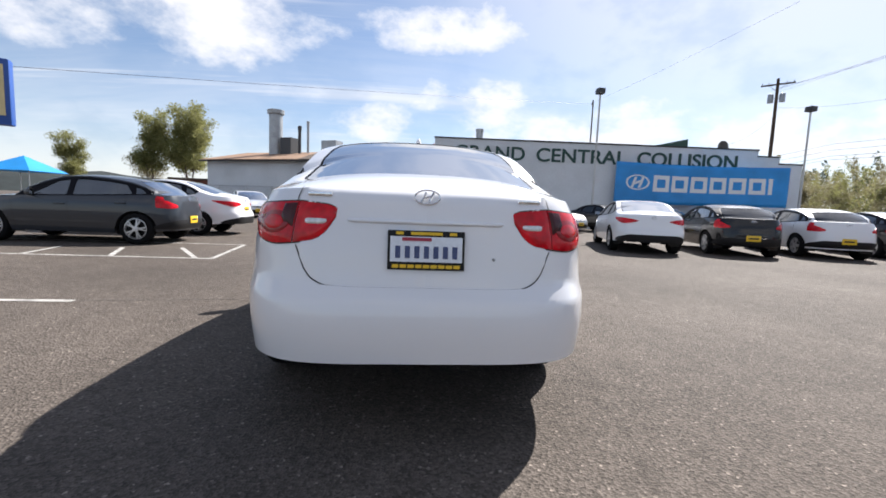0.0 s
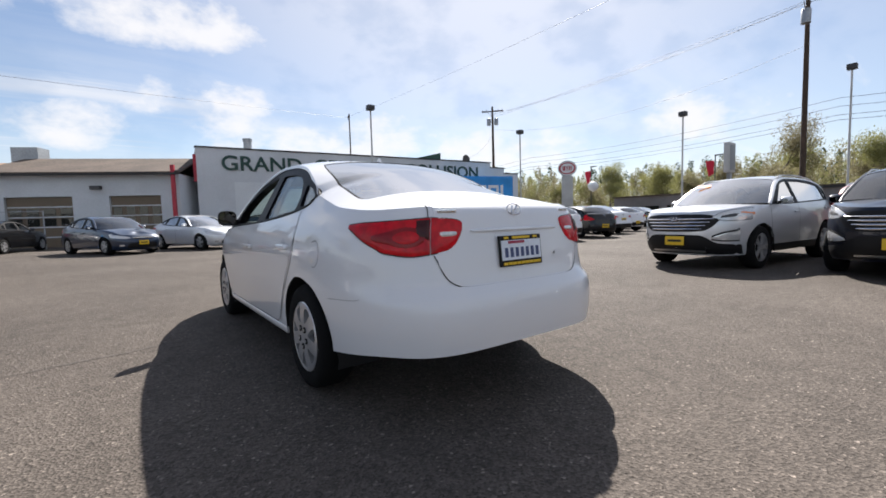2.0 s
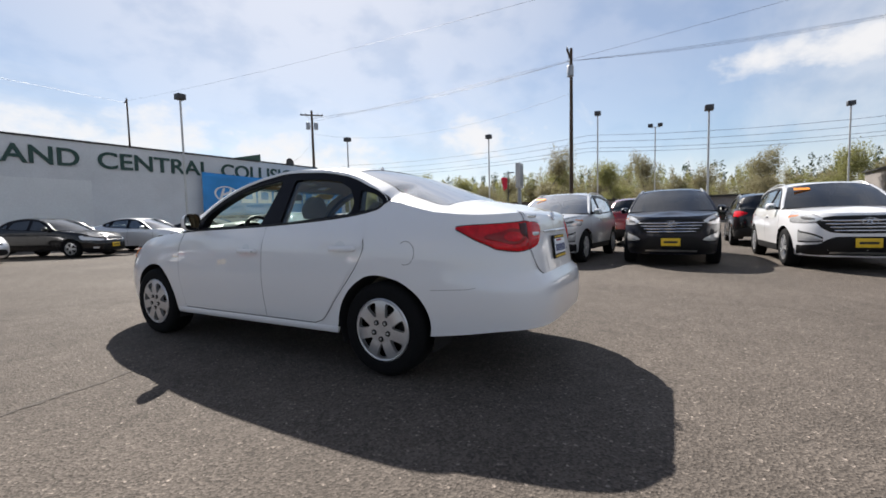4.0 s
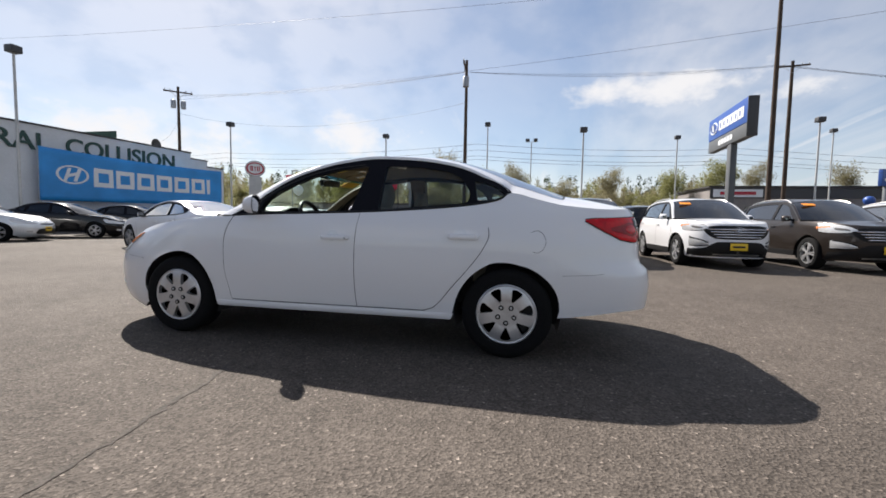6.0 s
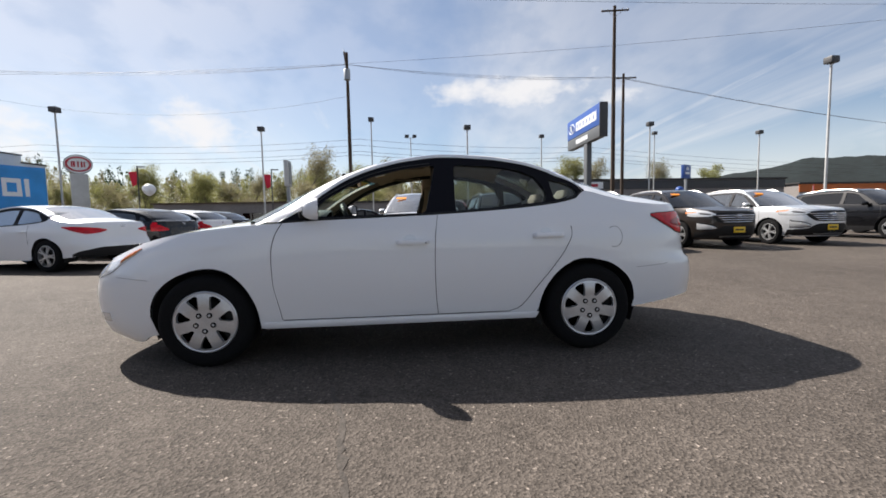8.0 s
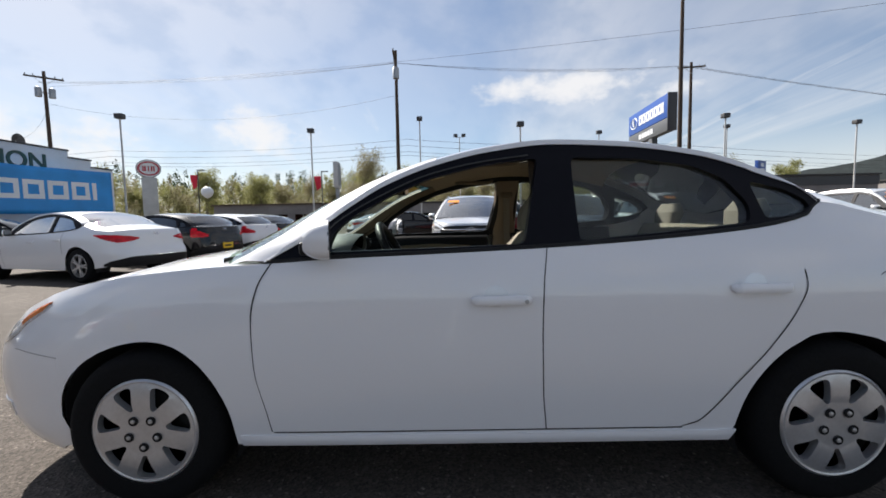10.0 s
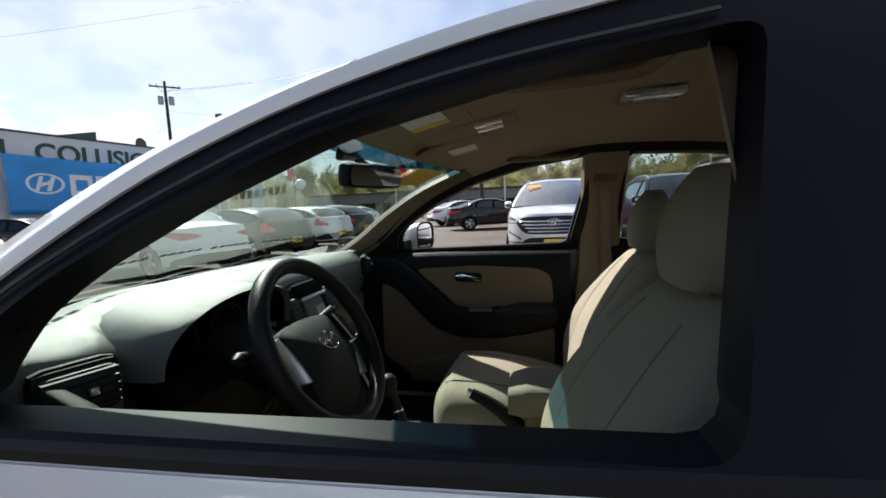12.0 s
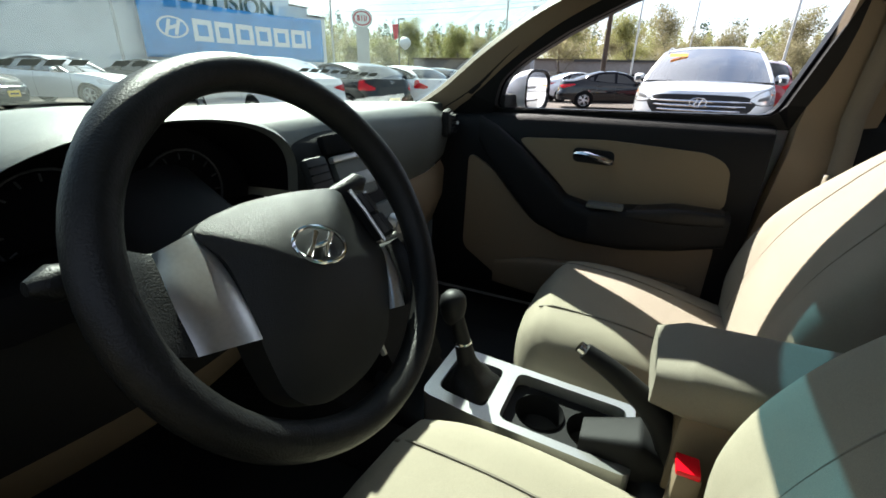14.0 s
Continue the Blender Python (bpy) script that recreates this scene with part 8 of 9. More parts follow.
# ---- dashboard ----
def dashboard():
    d = new("dashboard")
    d.parent = hero
    # main roll, from the screen to the knee edge; sections follow x
    top = curve((-0.74, 0.0), (-0.55, 0.012), (-0.37, 0.035), (-0.15, 0.02), (0.05, 0.016), (0.4, 0.006), (0.74, -0.012))
    rear = curve((-0.74, 3.00), (-0.62, 2.935), (-0.57, 2.94), (-0.535, 3.01), (-0.20, 3.01), (-0.165, 2.955), (0.0, 2.975), (0.16, 2.975), (0.45, 2.985), (0.74, 3.05))
    rows = []
    for x in span(-0.80, 0.80, 64):
        yb, dz = rear(x), top(x)
        ye = 3.46 - 0.40 * min(abs(x) / 0.78, 1) ** 2
        ye = max(ye, yb + 0.12)
        pr = [(ye, 0.990), (ye - (ye - yb) * 0.35, 1.018 + dz * 0.4), (ye - (ye - yb) * 0.7, 1.018 + dz * 0.8), (yb + 0.035, 1.005 + dz), (yb + 0.008, 0.985 + dz), (yb, 0.955 + dz), (yb + 0.004, 0.90), (yb + 0.02, 0.84), (yb + 0.04, 0.815)]
        rows.append([(x, y, z) for y, z in pr])
    sheet("dash_top", rows, DASH, d, "dark grey grained dashboard top")
    # beige lower half
    rows = []
    for x in span(-0.12, 0.80, 32):
        yb = rear(x)
        rows.append([(x, yb + 0.030, 0.82), (x, yb + 0.015, 0.79), (x, yb + 0.02, 0.70), (x, yb + 0.06, 0.60), (x, yb + 0.14, 0.52), (x, yb + 0.28, 0.46)])
    sheet("glovebox_panel", rows, BEIGE_TRIM, d, "beige lower dashboard with glovebox")
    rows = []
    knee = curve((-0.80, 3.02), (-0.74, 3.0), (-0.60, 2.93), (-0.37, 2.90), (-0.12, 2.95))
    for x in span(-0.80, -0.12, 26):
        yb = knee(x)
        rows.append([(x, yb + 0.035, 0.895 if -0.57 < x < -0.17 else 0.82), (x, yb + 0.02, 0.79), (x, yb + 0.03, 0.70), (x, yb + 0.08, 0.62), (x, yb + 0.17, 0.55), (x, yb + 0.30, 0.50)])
    # upper knee panel: deep shade under the hood put into a black colour
    sheet("knee_panel", [r[:3] for r in rows], DASH_BLACK, d, "panel below the instruments, black in place of shade")
    sheet("knee_cover", [r[2:] for r in rows], BEIGE_TRIM, d, "beige knee cover under the wheel")
    # instrument hood: an arched visor over a dark recess
    hx, hz, mid_x, low_z = 0.188, 0.118, -0.368, 0.930

    def arch(k, g, y):
        t = math.pi * (k / 28)
        return (mid_x + hx * g * math.cos(t), y + 0.035 * (1 - math.sin(t)), low_z + hz * g * math.sin(t) ** 0.7)
    sheet("cluster_hood", [[arch(k, g, y) for y, g in ((2.855, 0.97), (2.842, 1.0), (2.852, 1.04), (2.92, 1.075), (3.05, 1.03))] for k in range(29)], DASH, d, "arched instrument hood")
    sheet("cluster_bezel", [[arch(k, g, y) for y, g in ((2.856, 0.972), (2.90, 0.94), (2.965, 0.88))] for k in range(29)], CLUSTER_BLACK, d, "black instrument recess, darkened for shade")
    bm = outline_fill([(mid_x + 0.172 * math.cos(t), low_z + (0.106 * math.sin(t) if t < math.pi else 0.08 * math.sin(t))) for t in span(0, 2 * math.pi * 31 / 32, 31)], [], lambda a, b, q: (a, 2.962 + q, b), 0.01)
    part("cluster_face", bm, CLUSTER_BLACK, d, smooth=False)
    part("cluster_foot", box((mid_x, 2.915, 0.895), (0.36, 0.10, 0.05), bevel=0.015), CLUSTER_BLACK, d)
    for x, r in ((-0.445, 0.055), (-0.300, 0.055)):
        n = 24
        part("dial_ring", tube([(x + r * math.cos(k * 2 * math.pi / n), 2.957, 0.945 + r * math.sin(k * 2 * math.pi / n)) for k in range(n + 1)], 0.0016, 5), BAR_GREY, d)
        bm = bmesh.new()
        for k in range(11):
            t = radians(-30 + k * 24)
            c, s_ = math.cos(t), math.sin(t)
            tube_bm(bm, [(x + c * r * 0.78, 2.956, 0.945 + s_ * r * 0.78), (x + c * r * 0.92, 2.956, 0.945 + s_ * r * 0.92)], 0.0012, 4)
        part("dial_marks", bm, BAR_GREY, d)
    # side vents
    for side in (-1, 1):
        v = new("air_vent")
        v.parent = hero
        c = Vector((side * 0.650, 2.935 if side < 0 else 3.02, 0.955))
        m = Matrix.Rotation(radians(side * 18), 3, "Z")
        part("vent_frame", box(c, (0.110, 0.03, 0.085), m, 0.02), DASH_BLACK, v)
        part("vent_hole", box(c + m @ Vector((0, -0.010, 0)), (0.094, 0.025, 0.068), m, 0.015), INK_BLACK, v)
        for i in range(5):
            part("slat", box(c + m @ Vector((0, -0.022, -0.026 + i * 0.013)), (0.090, 0.016, 0.003), m), BLACK_TRIM, v, smooth=False)
        part("vent_knob", box(c + m @ Vector((0.01, -0.032, 0.0)), (0.012, 0.010, 0.012), m, 0.003), SILVER_TRIM, v)
    # centre stack
    st = new("centre_stack")
    st.parent = hero
    rows = []
    fy = curve((0.50, 2.76), (0.62, 2.815), (0.75, 2.875), (0.90, 2.93), (0.96, 2.95), (0.985, 2.97), (1.01, 3.02))
    hw = curve((0.50, 0.085), (0.62, 0.10), (0.75, 0.115), (0.9, 0.13), (1.035, 0.125))
    for z in span(0.50, 1.005, 22):
        y, h = fy(z), hw(z)
        rows.append([(0.02 - h, y + 0.10, z), (0.02 - h, y + 0.015, z), (0.02 - h * 0.92, y, z), (0.02, y - 0.006, z), (0.02 + h * 0.92, y, z), (0.02 + h, y + 0.015, z), (0.02 + h, y + 0.10, z)])
    sheet("stack_face", rows, DASH_BLACK, st)

    def on_stack(x, z, o=0.0):
        return Vector((0.02 + x, fy(z) - 0.008 - o, z))
    tilt = Matrix.Rotation(radians(-20), 3, "X")
    part("clock_recess", box(on_stack(0.01, 0.972, 0.004), (0.145, 0.016, 0.038), tilt, 0.007), CLUSTER_BLACK, st)
    part("clock_glass", box(on_stack(0.015, 0.974, 0.010), (0.075, 0.006, 0.018), tilt, 0.003), LAMP_DARK, st)
    part("silver_strip", box(on_stack(0.01, 0.948, 0.008), (0.140, 0.014, 0.012), tilt, 0.005), SILVER_TRIM, st)
    for x in (-0.085, 0.085):
        part("centre_vent", box(on_stack(x * 1.12, 0.925, 0.0), (0.052, 0.02, 0.068), tilt, 0.008), INK_BLACK, st)
        for i in range(4):
            part("slat", box(on_stack(x * 1.12, 0.905 + i * 0.013, 0.008), (0.048, 0.012, 0.003), tilt), DASH_BLACK, st, smooth=False)
    part("radio", box(on_stack(0, 0.905, 0.0), (0.105, 0.02, 0.075), tilt, 0.006), DASH, st)
    part("radio_screen", box(on_stack(0.022, 0.905, 0.010), (0.050, 0.006, 0.026), tilt, 0.002), SIGN_GREY, st)
    part("silver_strip", box(on_stack(-0.02, 0.876, 0.008), (0.06, 0.008, 0.007), tilt, 0.002), SILVER_TRIM, st)
    part("climate_panel", box(on_stack(0, 0.80, 0.0), (0.19, 0.02, 0.10), tilt, 0.012), DASH, st)
    for x in (-0.065, 0.0, 0.065):
        bm = lathe([(0.0, 0.024), (-0.016, 0.014), (-0.020, 0.018), (-0.020, 0.002)], "y", on_stack(x, 0.80, 0.008), 18)
        part("climate_knob", bm, SILVER_TRIM, st)
    for x in (-0.105, 0.105):
        pts = [on_stack(x, z, 0.002) for z in span(0.60, 0.86, 12)]
        part("stack_edge", tube(pts, 0.006, 6), SILVER_TRIM, st)
    part("column_shroud", lathe([(-0.12, 0.045), (-0.02, 0.055), (0.12, 0.06)], "y", (0, 0, 0), 20), DASH_BLACK, hero).matrix_basis = pose(-0.372, 2.80, 0.895, 25, 0, 0)
    for side in (-1, 1):
        pts = [(-0.372 + side * 0.05, 2.765, 0.935), (-0.372 + side * 0.12, 2.755, 0.955), (-0.372 + side * 0.165, 2.747, 0.964), (-0.372 + side * 0.178, 2.746, 0.966)]
        part("stalk", tube(pts, [0.009, 0.009, 0.013, 0.005], 10), LEATHER, hero, "black column stalk")


dashboard()


# ---- steering wheel ----
def skirted(name, fn, nu, nv, depth, mat, parent, label=""):
    """A curved facing from fn(u, v) whose rim turns back by depth, away from the driver."""
    rows = []
    for i in range(-1, nu + 2):
        row = []
        for j in range(-1, nv + 2):
            p = Vector(fn(min(max(i, 0), nu) / nu, min(max(j, 0), nv) / nv))
            if i in (-1, nu + 1) or j in (-1, nv + 1):
                p.y += depth
            row.append(p)
        rows.append(row)
    return sheet(name, rows, mat, parent, label)


def steering_wheel():
    w = new("steering_wheel")
    w.parent = hero
    w.matrix_basis = Matrix.Translation((-0.366, 2.681, 0.944)) @ Matrix.Rotation(radians(-27.6), 4, "X") @ Matrix.Rotation(radians(18), 4, "Y")

    # local frame: x right, z up in the wheel's plane, -y towards the driver
    R = 0.1690
    n, m = 72, 14
    bm = bmesh.new()
    rows = []
    for i in range(n + 1):
        t = i * 2 * math.pi / n
        c, s_ = math.cos(t), math.sin(t)
        thick = 0.0162 + 0.0018 * (math.exp(-((math.degrees(t) % 360 - 35) / 14) ** 2) + math.exp(-((math.degrees(t) % 360 - 145) / 14) ** 2))
        rows.append([((R + thick * math.cos(p)) * c, 1.08 * thick * math.sin(p), (R + thick * math.cos(p)) * s_) for p in span(0, 2 * math.pi, m)])
    grid(bm, rows)
    bmesh.ops.remove_doubles(bm, verts=bm.verts, dist=0.0005)
    part("rim", bm, LEATHER, w, "worn black leather-look rim")
    # padded hub between the spokes
    rim_line = [(-0.004, 0.063), (0.045, 0.074), (0.090, 0.078), (0.105, 0.050), (0.120, 0.015), (0.125, -0.005), (0.117, -0.040), (0.106, -0.075), (0.092, -0.105), (0.060, -0.130), (0.020, -0.143),
                (-0.014, -0.143), (-0.040, -0.127), (-0.052, -0.100), (-0.060, -0.071), (-0.066, -0.035), (-0.074, -0.004), (-0.090, 0.024), (-0.050, 0.048)]
    outline = smooth_loop([(x, z, 0) for x, z in rim_line], 5)
    rows = []
    fall = curve((-0.15, 0.026), (-0.07, 0.020), (-0.02, 0.022), (0.02, 0.032), (0.08, 0.044))
    for k in (1.05, 1.0, 0.985, 0.95, 0.88, 0.78, 0.66, 0.52, 0.36, 0.18, 0.01):
        g = min(k, 1.0)
        r = [(p.x * g, (0.055 if k > 1 else fall(p.y) * g ** 1.9 - 0.0015), -0.02 + (p.y + 0.02) * g) for p in outline]
        rows.append(r + [r[0]])
    bm = bmesh.new()
    grid(bm, rows)
    bmesh.ops.remove_doubles(bm, verts=bm.verts, dist=0.0004)
    part("hub_pad", bm, HUB, w, "grained dark grey hub pad")
    inner = [curve((0, 0.091), (0.2, 0.077), (0.5, 0.0675), (1, 0.060)), curve((0, 0.023), (0.2, 0.0), (0.5, -0.032), (1, -0.074))]
    inner_far = [curve((0, 0.124), (0.5, 0.119), (1, 0.107)), curve((0, 0.000), (1, -0.074))]
    outer = [curve((0, 0.123), (0.5, 0.121), (1, 0.113)), curve((0, 0.006), (0.5, -0.031), (1, -0.076))]
    outer_far = [curve((0, 0.142), (0.5, 0.139), (1, 0.130)), curve((0, 0.004), (0.5, -0.031), (1, -0.074))]
    end = [curve((0, 0.156), (0.5, 0.158), (1, 0.150)), curve((0, 0.012), (0.5, -0.030), (1, -0.068))]

    def between(p, q, v, u, y):
        return (p[0](v) + (q[0](v) - p[0](v)) * u, y, p[1](v) + (q[1](v) - p[1](v)) * u)
    for side in (-1, 1):
        def inlay(v, u):
            x, y, z = between(inner if side < 0 else inner_far, outer if side < 0 else outer_far, v, u, 0.034 - 0.020 * v - 0.005 * math.sin(math.pi * u) ** 0.6 - 0.003 * math.sin(math.pi * v))
            return (side * x, y, z)

        def rest(v, u):
            x, y, z = between(outer if side < 0 else outer_far, end, v, u, 0.034 - 0.021 * v - 0.014 * u * u - 0.003 * math.sin(math.pi * v) ** 0.5)
            return (side * x, y, z)
        skirted("silver_inlay", inlay, 12, 8, 0.03, SILVER_TRIM, w, "satin silver spoke inlay")
        skirted("spoke", rest, 12, 8, 0.03, LEATHER, w, "black spoke end")
    # button pod on the upper part of one spoke
    pod_a = [curve((0, 0.094), (1, 0.124)), curve((0, 0.072), (1, 0.010))]
    pod_b = [curve((0, 0.116), (1, 0.150)), curve((0, 0.074), (1, 0.020))]
    bp = skirted("button_pod", lambda v, u: between(pod_a, pod_b, v, u, 0.024 - 0.008 * v + 0.002 * u), 6, 6, 0.03, DASH_BLACK, w)
    for i in range(2):
        for j in range(2):
            skirted("button", lambda v, u: between(pod_a, pod_b, 0.08 + 0.46 * i + v * 0.38, 0.12 + 0.42 * j + u * 0.34, 0.0205 - 0.008 * (0.08 + 0.46 * i + v * 0.38)), 3, 3, 0.006, LAMP_DARK, bp)
    part("pod_edge", tube([(0.092, 0.024, 0.072), (0.107, 0.020, 0.045), (0.123, 0.015, 0.008), (0.137, 0.015, 0.010), (0.150, 0.017, 0.018)], 0.0024, 6), SILVER_TRIM, bp)
    emblem(w, (0.006, -0.0035, 0.0), Matrix.Rotation(radians(5), 4, 'Y'), 0.062)
    part("hub_back", lathe([(0.03, 0.07), (0.06, 0.06), (0.11, 0.05)], "y", (0, 0, -0.02), 24), DASH_BLACK, w)


steering_wheel()


# ---- centre console ----
def console():
    c = new("centre_console")
    c.parent = hero
    rows = []
    for y in span(2.05, 2.82, 40):
        h = 0.098 - 0.010 * max(0, (y - 2.5) / 0.3)
        z = curve((2.05, 0.50), (2.33, 0.510), (2.35, 0.45), (2.6, 0.465), (2.75, 0.48), (2.78, 0.542), (2.82, 0.545))(y)
        rows.append([(-h - 0.01, y, 0.28), (-h - 0.006, y, z - 0.03), (-h, y, z - 0.008), (-h + 0.01, y, z), (h - 0.01, y, z), (h, y, z - 0.008), (h + 0.006, y, z - 0.03), (h + 0.01, y, 0.28)])
    sheet("console_body", rows, DASH_BLACK, c)
    # silver surround with openings for the lever and cups
    zf = curve((2.33, 0.516), (2.6, 0.529), (2.78, 0.545))
    outer = rounded([(-0.088, 2.345), (-0.088, 2.60), (-0.083, 2.718), (0.083, 2.718), (0.088, 2.60), (0.088, 2.345)], 0.02, 4)
    hole1 = rounded([(-0.062, 2.598), (-0.056, 2.697), (0.056, 2.697), (0.062, 2.598)], 0.02, 4)
    hole2 = rounded([(-0.070, 2.36), (-0.070, 2.570), (0.070, 2.570), (0.070, 2.36)], 0.02, 4)
    bm = outline_fill(outer, [hole1, hole2], lambda a, b, q: (a, b, zf(b) + 0.004 - q), 0.08)
    part("silver_surround", bm, SILVER_TRIM, c, "satin silver console surround", smooth=False)
    # cup holders
    for y in (2.412, 2.510):
        bm = lathe([(0.0, 0.046), (-0.055, 0.040), (-0.055, 0.002)], "z", (0.008, y, zf(y) - 0.018), 28, caps=False)
        part("cup_holder", bm, DASH_BLACK, c, "black round cup holder")
    rings = [[(0.008 + 0.046 * math.cos(k * 2 * math.pi / 28), y + 0.046 * math.sin(k * 2 * math.pi / 28)) for k in range(28)] for y in (2.412, 2.510)]
    bm = outline_fill(rounded([(-0.072, 2.358), (-0.072, 2.572), (0.072, 2.572), (0.072, 2.358)], 0.02, 4), rings, lambda a, b, q: (a, b, zf(b) - 0.022 - q), 0.006)
    part("cup_panel", bm, DASH_BLACK, c, "black panel round the cup holders", smooth=False)
    # gear lever with leather boot
    g = new("gear_lever")
    g.parent = hero
    rows = []
    for u in span(0, 1, 12):
        k = curve((0, 1.0), (0.2, 0.80), (0.5, 0.50), (0.8, 0.30), (1, 0.22))(u)
        z = 0.528 + 0.066 * u
        r = []
        for j in range(24):
            t = j * 2 * math.pi / 24
            cc, ss = math.cos(t), math.sin(t)
            wr = 1 + 0.07 * math.sin(4 * t + 9 * u) * (1 - u)
            r.append((0.056 * k * wr * abs(cc) ** 0.6 * (1 if cc >= 0 else -1), 2.648 + 0.050 * k * wr * abs(ss) ** 0.6 * (1 if ss >= 0 else -1) + 0.012 * u, z))
        rows.append(r + [r[0]])
    sheet("boot", rows, LEATHER, g, "black leather gear boot")
    part("lever", tube([(0, 2.658, 0.57), (0, 2.672, 0.62), (0, 2.686, 0.672)], [0.020, 0.016, 0.014], 14), BLACK_TRIM, g)
    part("collar", lathe([(0, 0.0165), (0.004, 0.0185), (0.008, 0.0165)], "z", (0, 2.671, 0.613), 18), CHROME, g)
    bm = lathe([(-0.042, 0.010), (-0.034, 0.017), (-0.020, 0.023), (0.0, 0.026), (0.015, 0.024), (0.025, 0.015), (0.028, 0.002)], "z", (0, 2.694, 0.694), 24)
    part("knob", bm, BLACK_TRIM, g, "glossy black gear knob")
    # parking brake
    b = new("parking_brake")
    b.parent = hero
    pts = smooth_loop([(-0.042, 2.285, 0.515), (-0.042, 2.30, 0.575), (-0.042, 2.335, 0.625), (-0.042, 2.39, 0.668), (-0.042, 2.445, 0.697)], 4, False)
    k = len(pts)
    part("lever", tube([tuple(p) for p in pts], [0.030 - 0.016 * (i / (k - 1)) ** 0.8 for i in range(k)], 12), DASH_BLACK, b)
    part("button", tube([(-0.042, 2.443, 0.696), (-0.042, 2.455, 0.703)], 0.0095, 10), CHROME, b)
    loft_block("brake_shroud", [((-0.03, 2.26, 0.515), (0.035, 0, 0), (0, 0, 0.02)), ((-0.03, 2.34, 0.53), (0.04, 0, 0), (0, 0, 0.045)), ((-0.03, 2.43, 0.52), (0.03, 0, 0), (0, 0, 0.02))], DASH_BLACK, b)
    # armrest box
    a = new("armrest_box")
    a.parent = hero
    loft_block("lid", [((0, 2.345, 0.685), (0.075, 0, 0), (0, 0, 0.035)), ((0, 2.30, 0.690), (0.085, 0, 0), (0, 0, 0.045)), ((0, 2.10, 0.695), (0.085, 0, 0), (0, 0, 0.045)), ((0, 2.0, 0.69), (0.075, 0, 0), (0, 0, 0.035))], BEIGE_SIDE, a, "padded armrest lid")
    part("box", box((0, 2.16, 0.56), (0.15, 0.29, 0.20), None, 0.02), BEIGE_TRIM, a)
    # belt buckles
    for x in (-0.122, 0.122):
        bk = new("belt_buckle")
        bk.parent = hero
        part("stem", box((x, 2.285, 0.565), (0.036, 0.032, 0.09), None, 0.006), BEIGE_TRIM, bk)
        part("red_button", box((x, 2.287, 0.613), (0.034, 0.030, 0.010), None, 0.003), RED_LENS, bk, "red release button")


console()


# ---- screen-top things ----
def overhead():
    m = new("rear_view_mirror")
    m.parent = hero
    M = Matrix.Translation((0.012, 2.700, 1.290)) @ Matrix.Rotation(radians(-20), 4, "Z") @ Matrix.Rotation(radians(8), 4, "X")
    bm = box((0, 0.012, 0), (0.232, 0.044, 0.068), bevel=0.021)
    bmesh.ops.transform(bm, matrix=M, verts=bm.verts)
    part("housing", bm, DASH_BLACK, m)
    bm = outline_fill(rounded([(-0.105, -0.025), (0.105, -0.025), (0.105, 0.025), (-0.105, 0.025)], 0.02, 5), [], lambda a, b, q: (a, -0.0105 + q, b), 0.002)
    bmesh.ops.transform(bm, matrix=M, verts=bm.verts)
    part("glass", bm, MIRROR, m, smooth=False)
    part("stem", tube([(0.012, 2.715, 1.31), (0.005, 2.75, 1.345), (0.0, 2.80, 1.36)], [0.011, 0.012, 0.02], 8), DASH_BLACK, m)
    for side in (-1, 1):
        v = new("sun_visor")
        v.parent = hero
        loft_block("visor_pad", [((side * 0.30, 2.605, 1.350), (0.18, 0, 0), (0, 0, 0.005)), ((side * 0.30, 2.585, 1.358), (0.195, 0, 0), (0, 0, 0.009)), ((side * 0.30, 2.51, 1.380), (0.21, 0, 0), (0, 0, 0.010)), ((side * 0.31, 2.40, 1.400), (0.20, 0, 0), (0, 0, 0.007))], HEADLINER, v, "folded tan sun visor")
        bm = box((side * 0.25, 2.485, 1.3745), (0.12, 0.085, 0.0015), Matrix.Rotation(radians(-12.5), 3, "X"))
        part("warning_label", bm, BANNER_WHITE, v, "white label with yellow strip", smooth=False)
        bm = box((side * 0.25 + 0.046, 2.485, 1.3730), (0.028, 0.085, 0.0015), Matrix.Rotation(radians(-12.5), 3, "X"))
        part("yellow_strip", bm, PLATE_YELLOW, v, smooth=False)
    oc = new("overhead_console")
    oc.parent = hero
    part("console_pad", box((0, 2.41, 1.405), (0.17, 0.21, 0.026), Matrix.Rotation(radians(-9), 3, "X"), 0.01), HEADLINER, oc)
    for x in (-0.032, 0.032):
        part("reading_lamp", box((x, 2.375, 1.3975), (0.05, 0.07, 0.006), Matrix.Rotation(radians(-9), 3, "X"), 0.003), CLEAR_LENS, oc)
    part("cabin_lamp", box((-0.03, 2.0, 1.432), (0.10, 0.13, 0.016), None, 0.006), CLEAR_LENS, hero)


overhead()


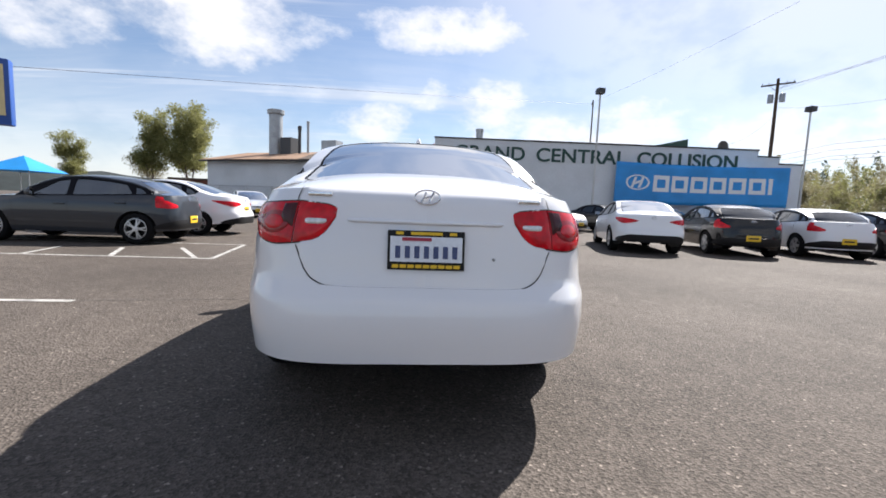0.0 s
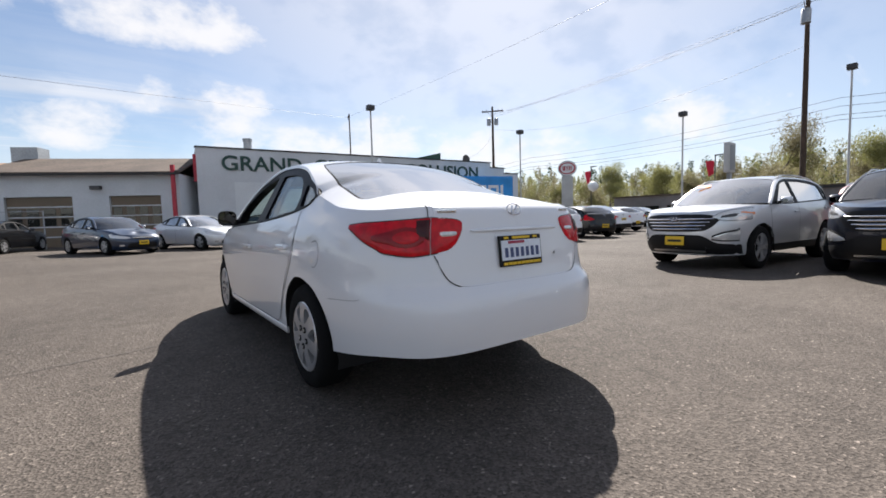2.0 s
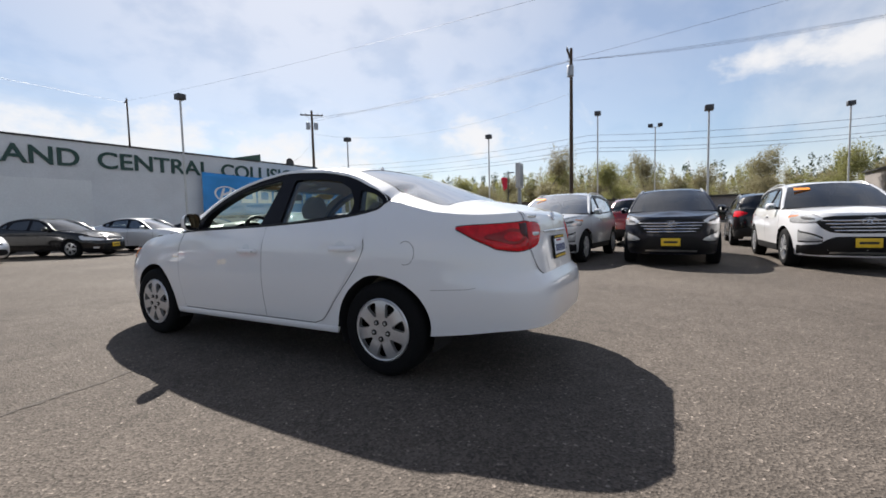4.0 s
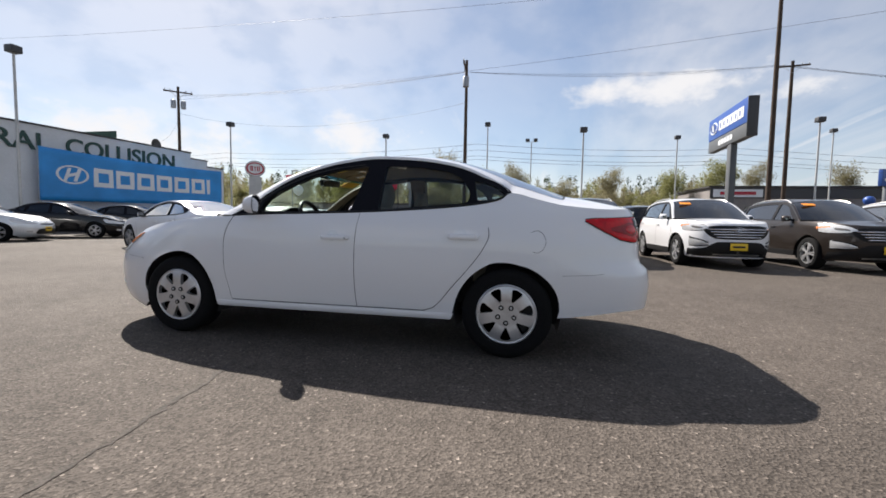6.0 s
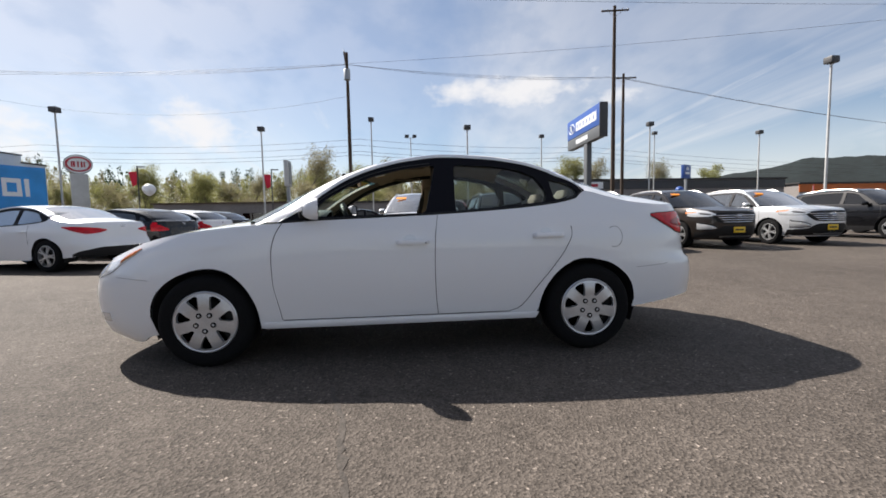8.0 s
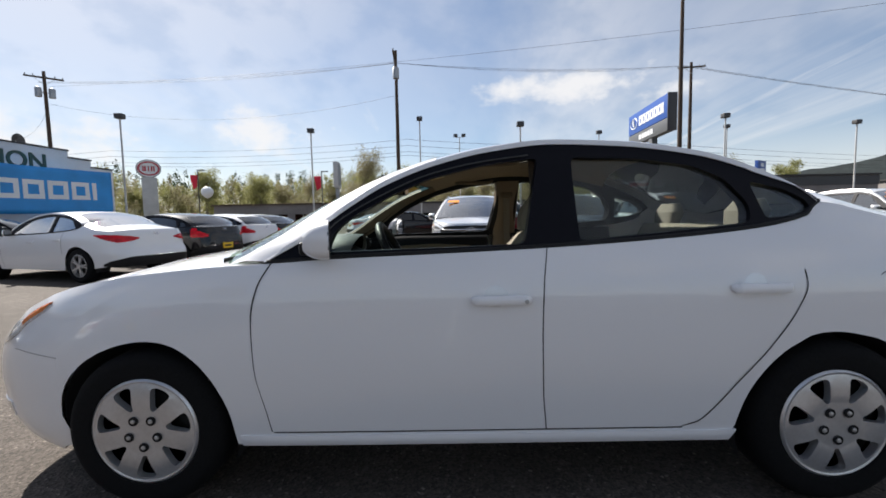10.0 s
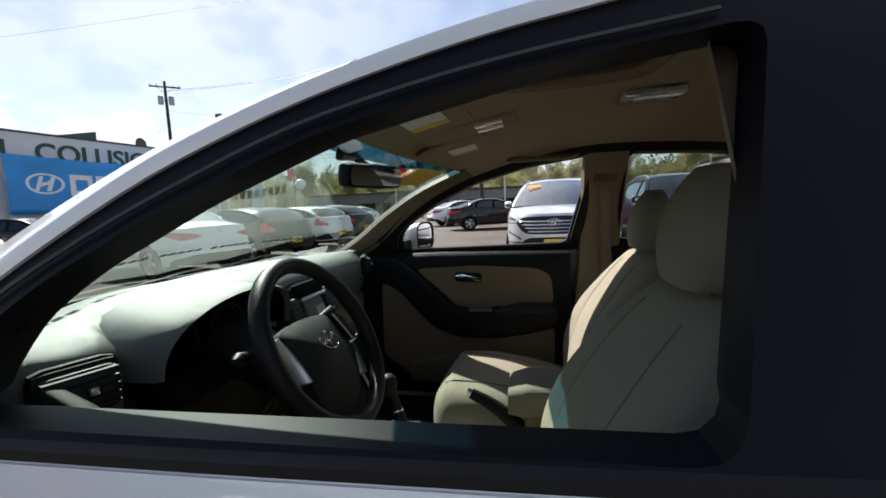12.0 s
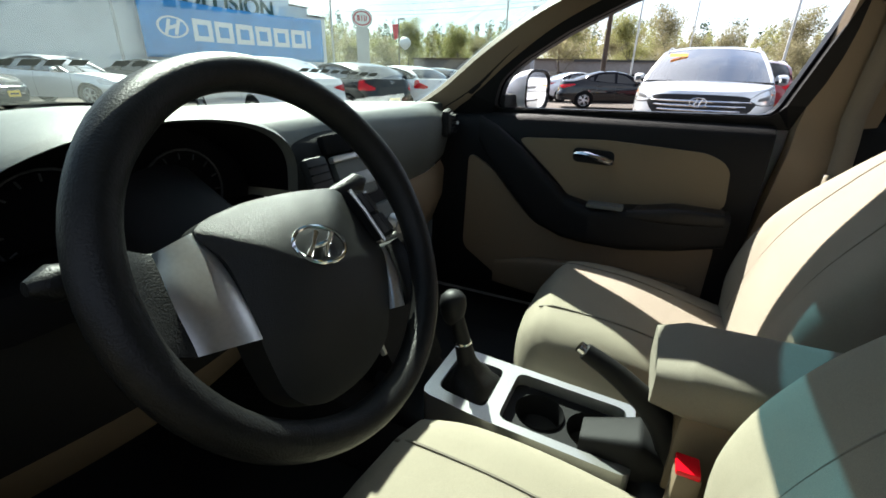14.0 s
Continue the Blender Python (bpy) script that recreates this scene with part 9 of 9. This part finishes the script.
# ---- on the windscreen ----
def screen_point(u, v, out):
    """A point of the windscreen: u across (-1..1), v from foot to head, out metres inside."""
    e = HERO.ws_edge(v)
    (y0, z0), (y1, z1) = SEDAN["cowl"], SEDAN["header"]
    cz = curve((0, z0), (0.5, z0 + (z1 - z0) * 0.535), (1, z1))(v)
    cy = y0 + (y1 - y0) * v
    k = abs(u) ** 2.2
    return Vector((e.x * u, cy + (e.y - cy) * k - out * 0.45, cz + (e.z - cz) * k - out * 0.9))


part("shade_band", (lambda bm: (grid(bm, [[screen_point(u, v, 0.004) for u in span(-0.99, 0.99, 24)] for v in span(0.825, 0.905, 4)]), bm)[1])(bmesh.new()), GLASS_BLUE, hero, "blue tinted shade band")


sheet("header_trim", [[screen_point(u, v, 0.012) for u in span(-0.97, 0.97, 24)] for v in span(0.893, 1.01, 5)], HEADLINER, hero, "tan trim along the windscreen head", 0.006)


def screen_bars(name, cells, mat, label):
    bm = bmesh.new()
    for u0, u1, v0, v1 in cells:
        grid(bm, [[screen_point(u, v, 0.006) for u in span(u0, u1, 2)] for v in span(v0, v1, 2)])
    return part(name, bm, mat, hero, label, smooth=False)


screen_bars("price_sticker", [(0.60, 0.92, 0.70, 0.84)], PLATE_YELLOW, "yellow price sticker inside the windscreen")
screen_bars("price_bars", [(0.63 + i * 0.10, 0.69 + i * 0.10, 0.72, 0.82) for i in range(3)], INK_RED, "red bars on the price sticker")
wn_cells = [(-0.84 + i * 0.044, -0.84 + i * 0.044 + 0.033, 0.262, 0.280) for i in range(34) if i not in (6, 12, 18, 25)]
for cell in wn_cells:
    screen_bars("windscreen_bar", [cell], BAR_GREY, "dark bar in a row along the windscreen foot")
part("wiper", tube([(-0.50, 3.33, 0.985), (-0.3, 3.42, 0.994), (0.1, 3.47, 1.0)], 0.008, 6), BLACK_TRIM, hero)
part("wiper", tube([(0.0, 3.46, 0.995), (0.3, 3.42, 0.997), (0.55, 3.32, 0.990)], 0.008, 6), BLACK_TRIM, hero)
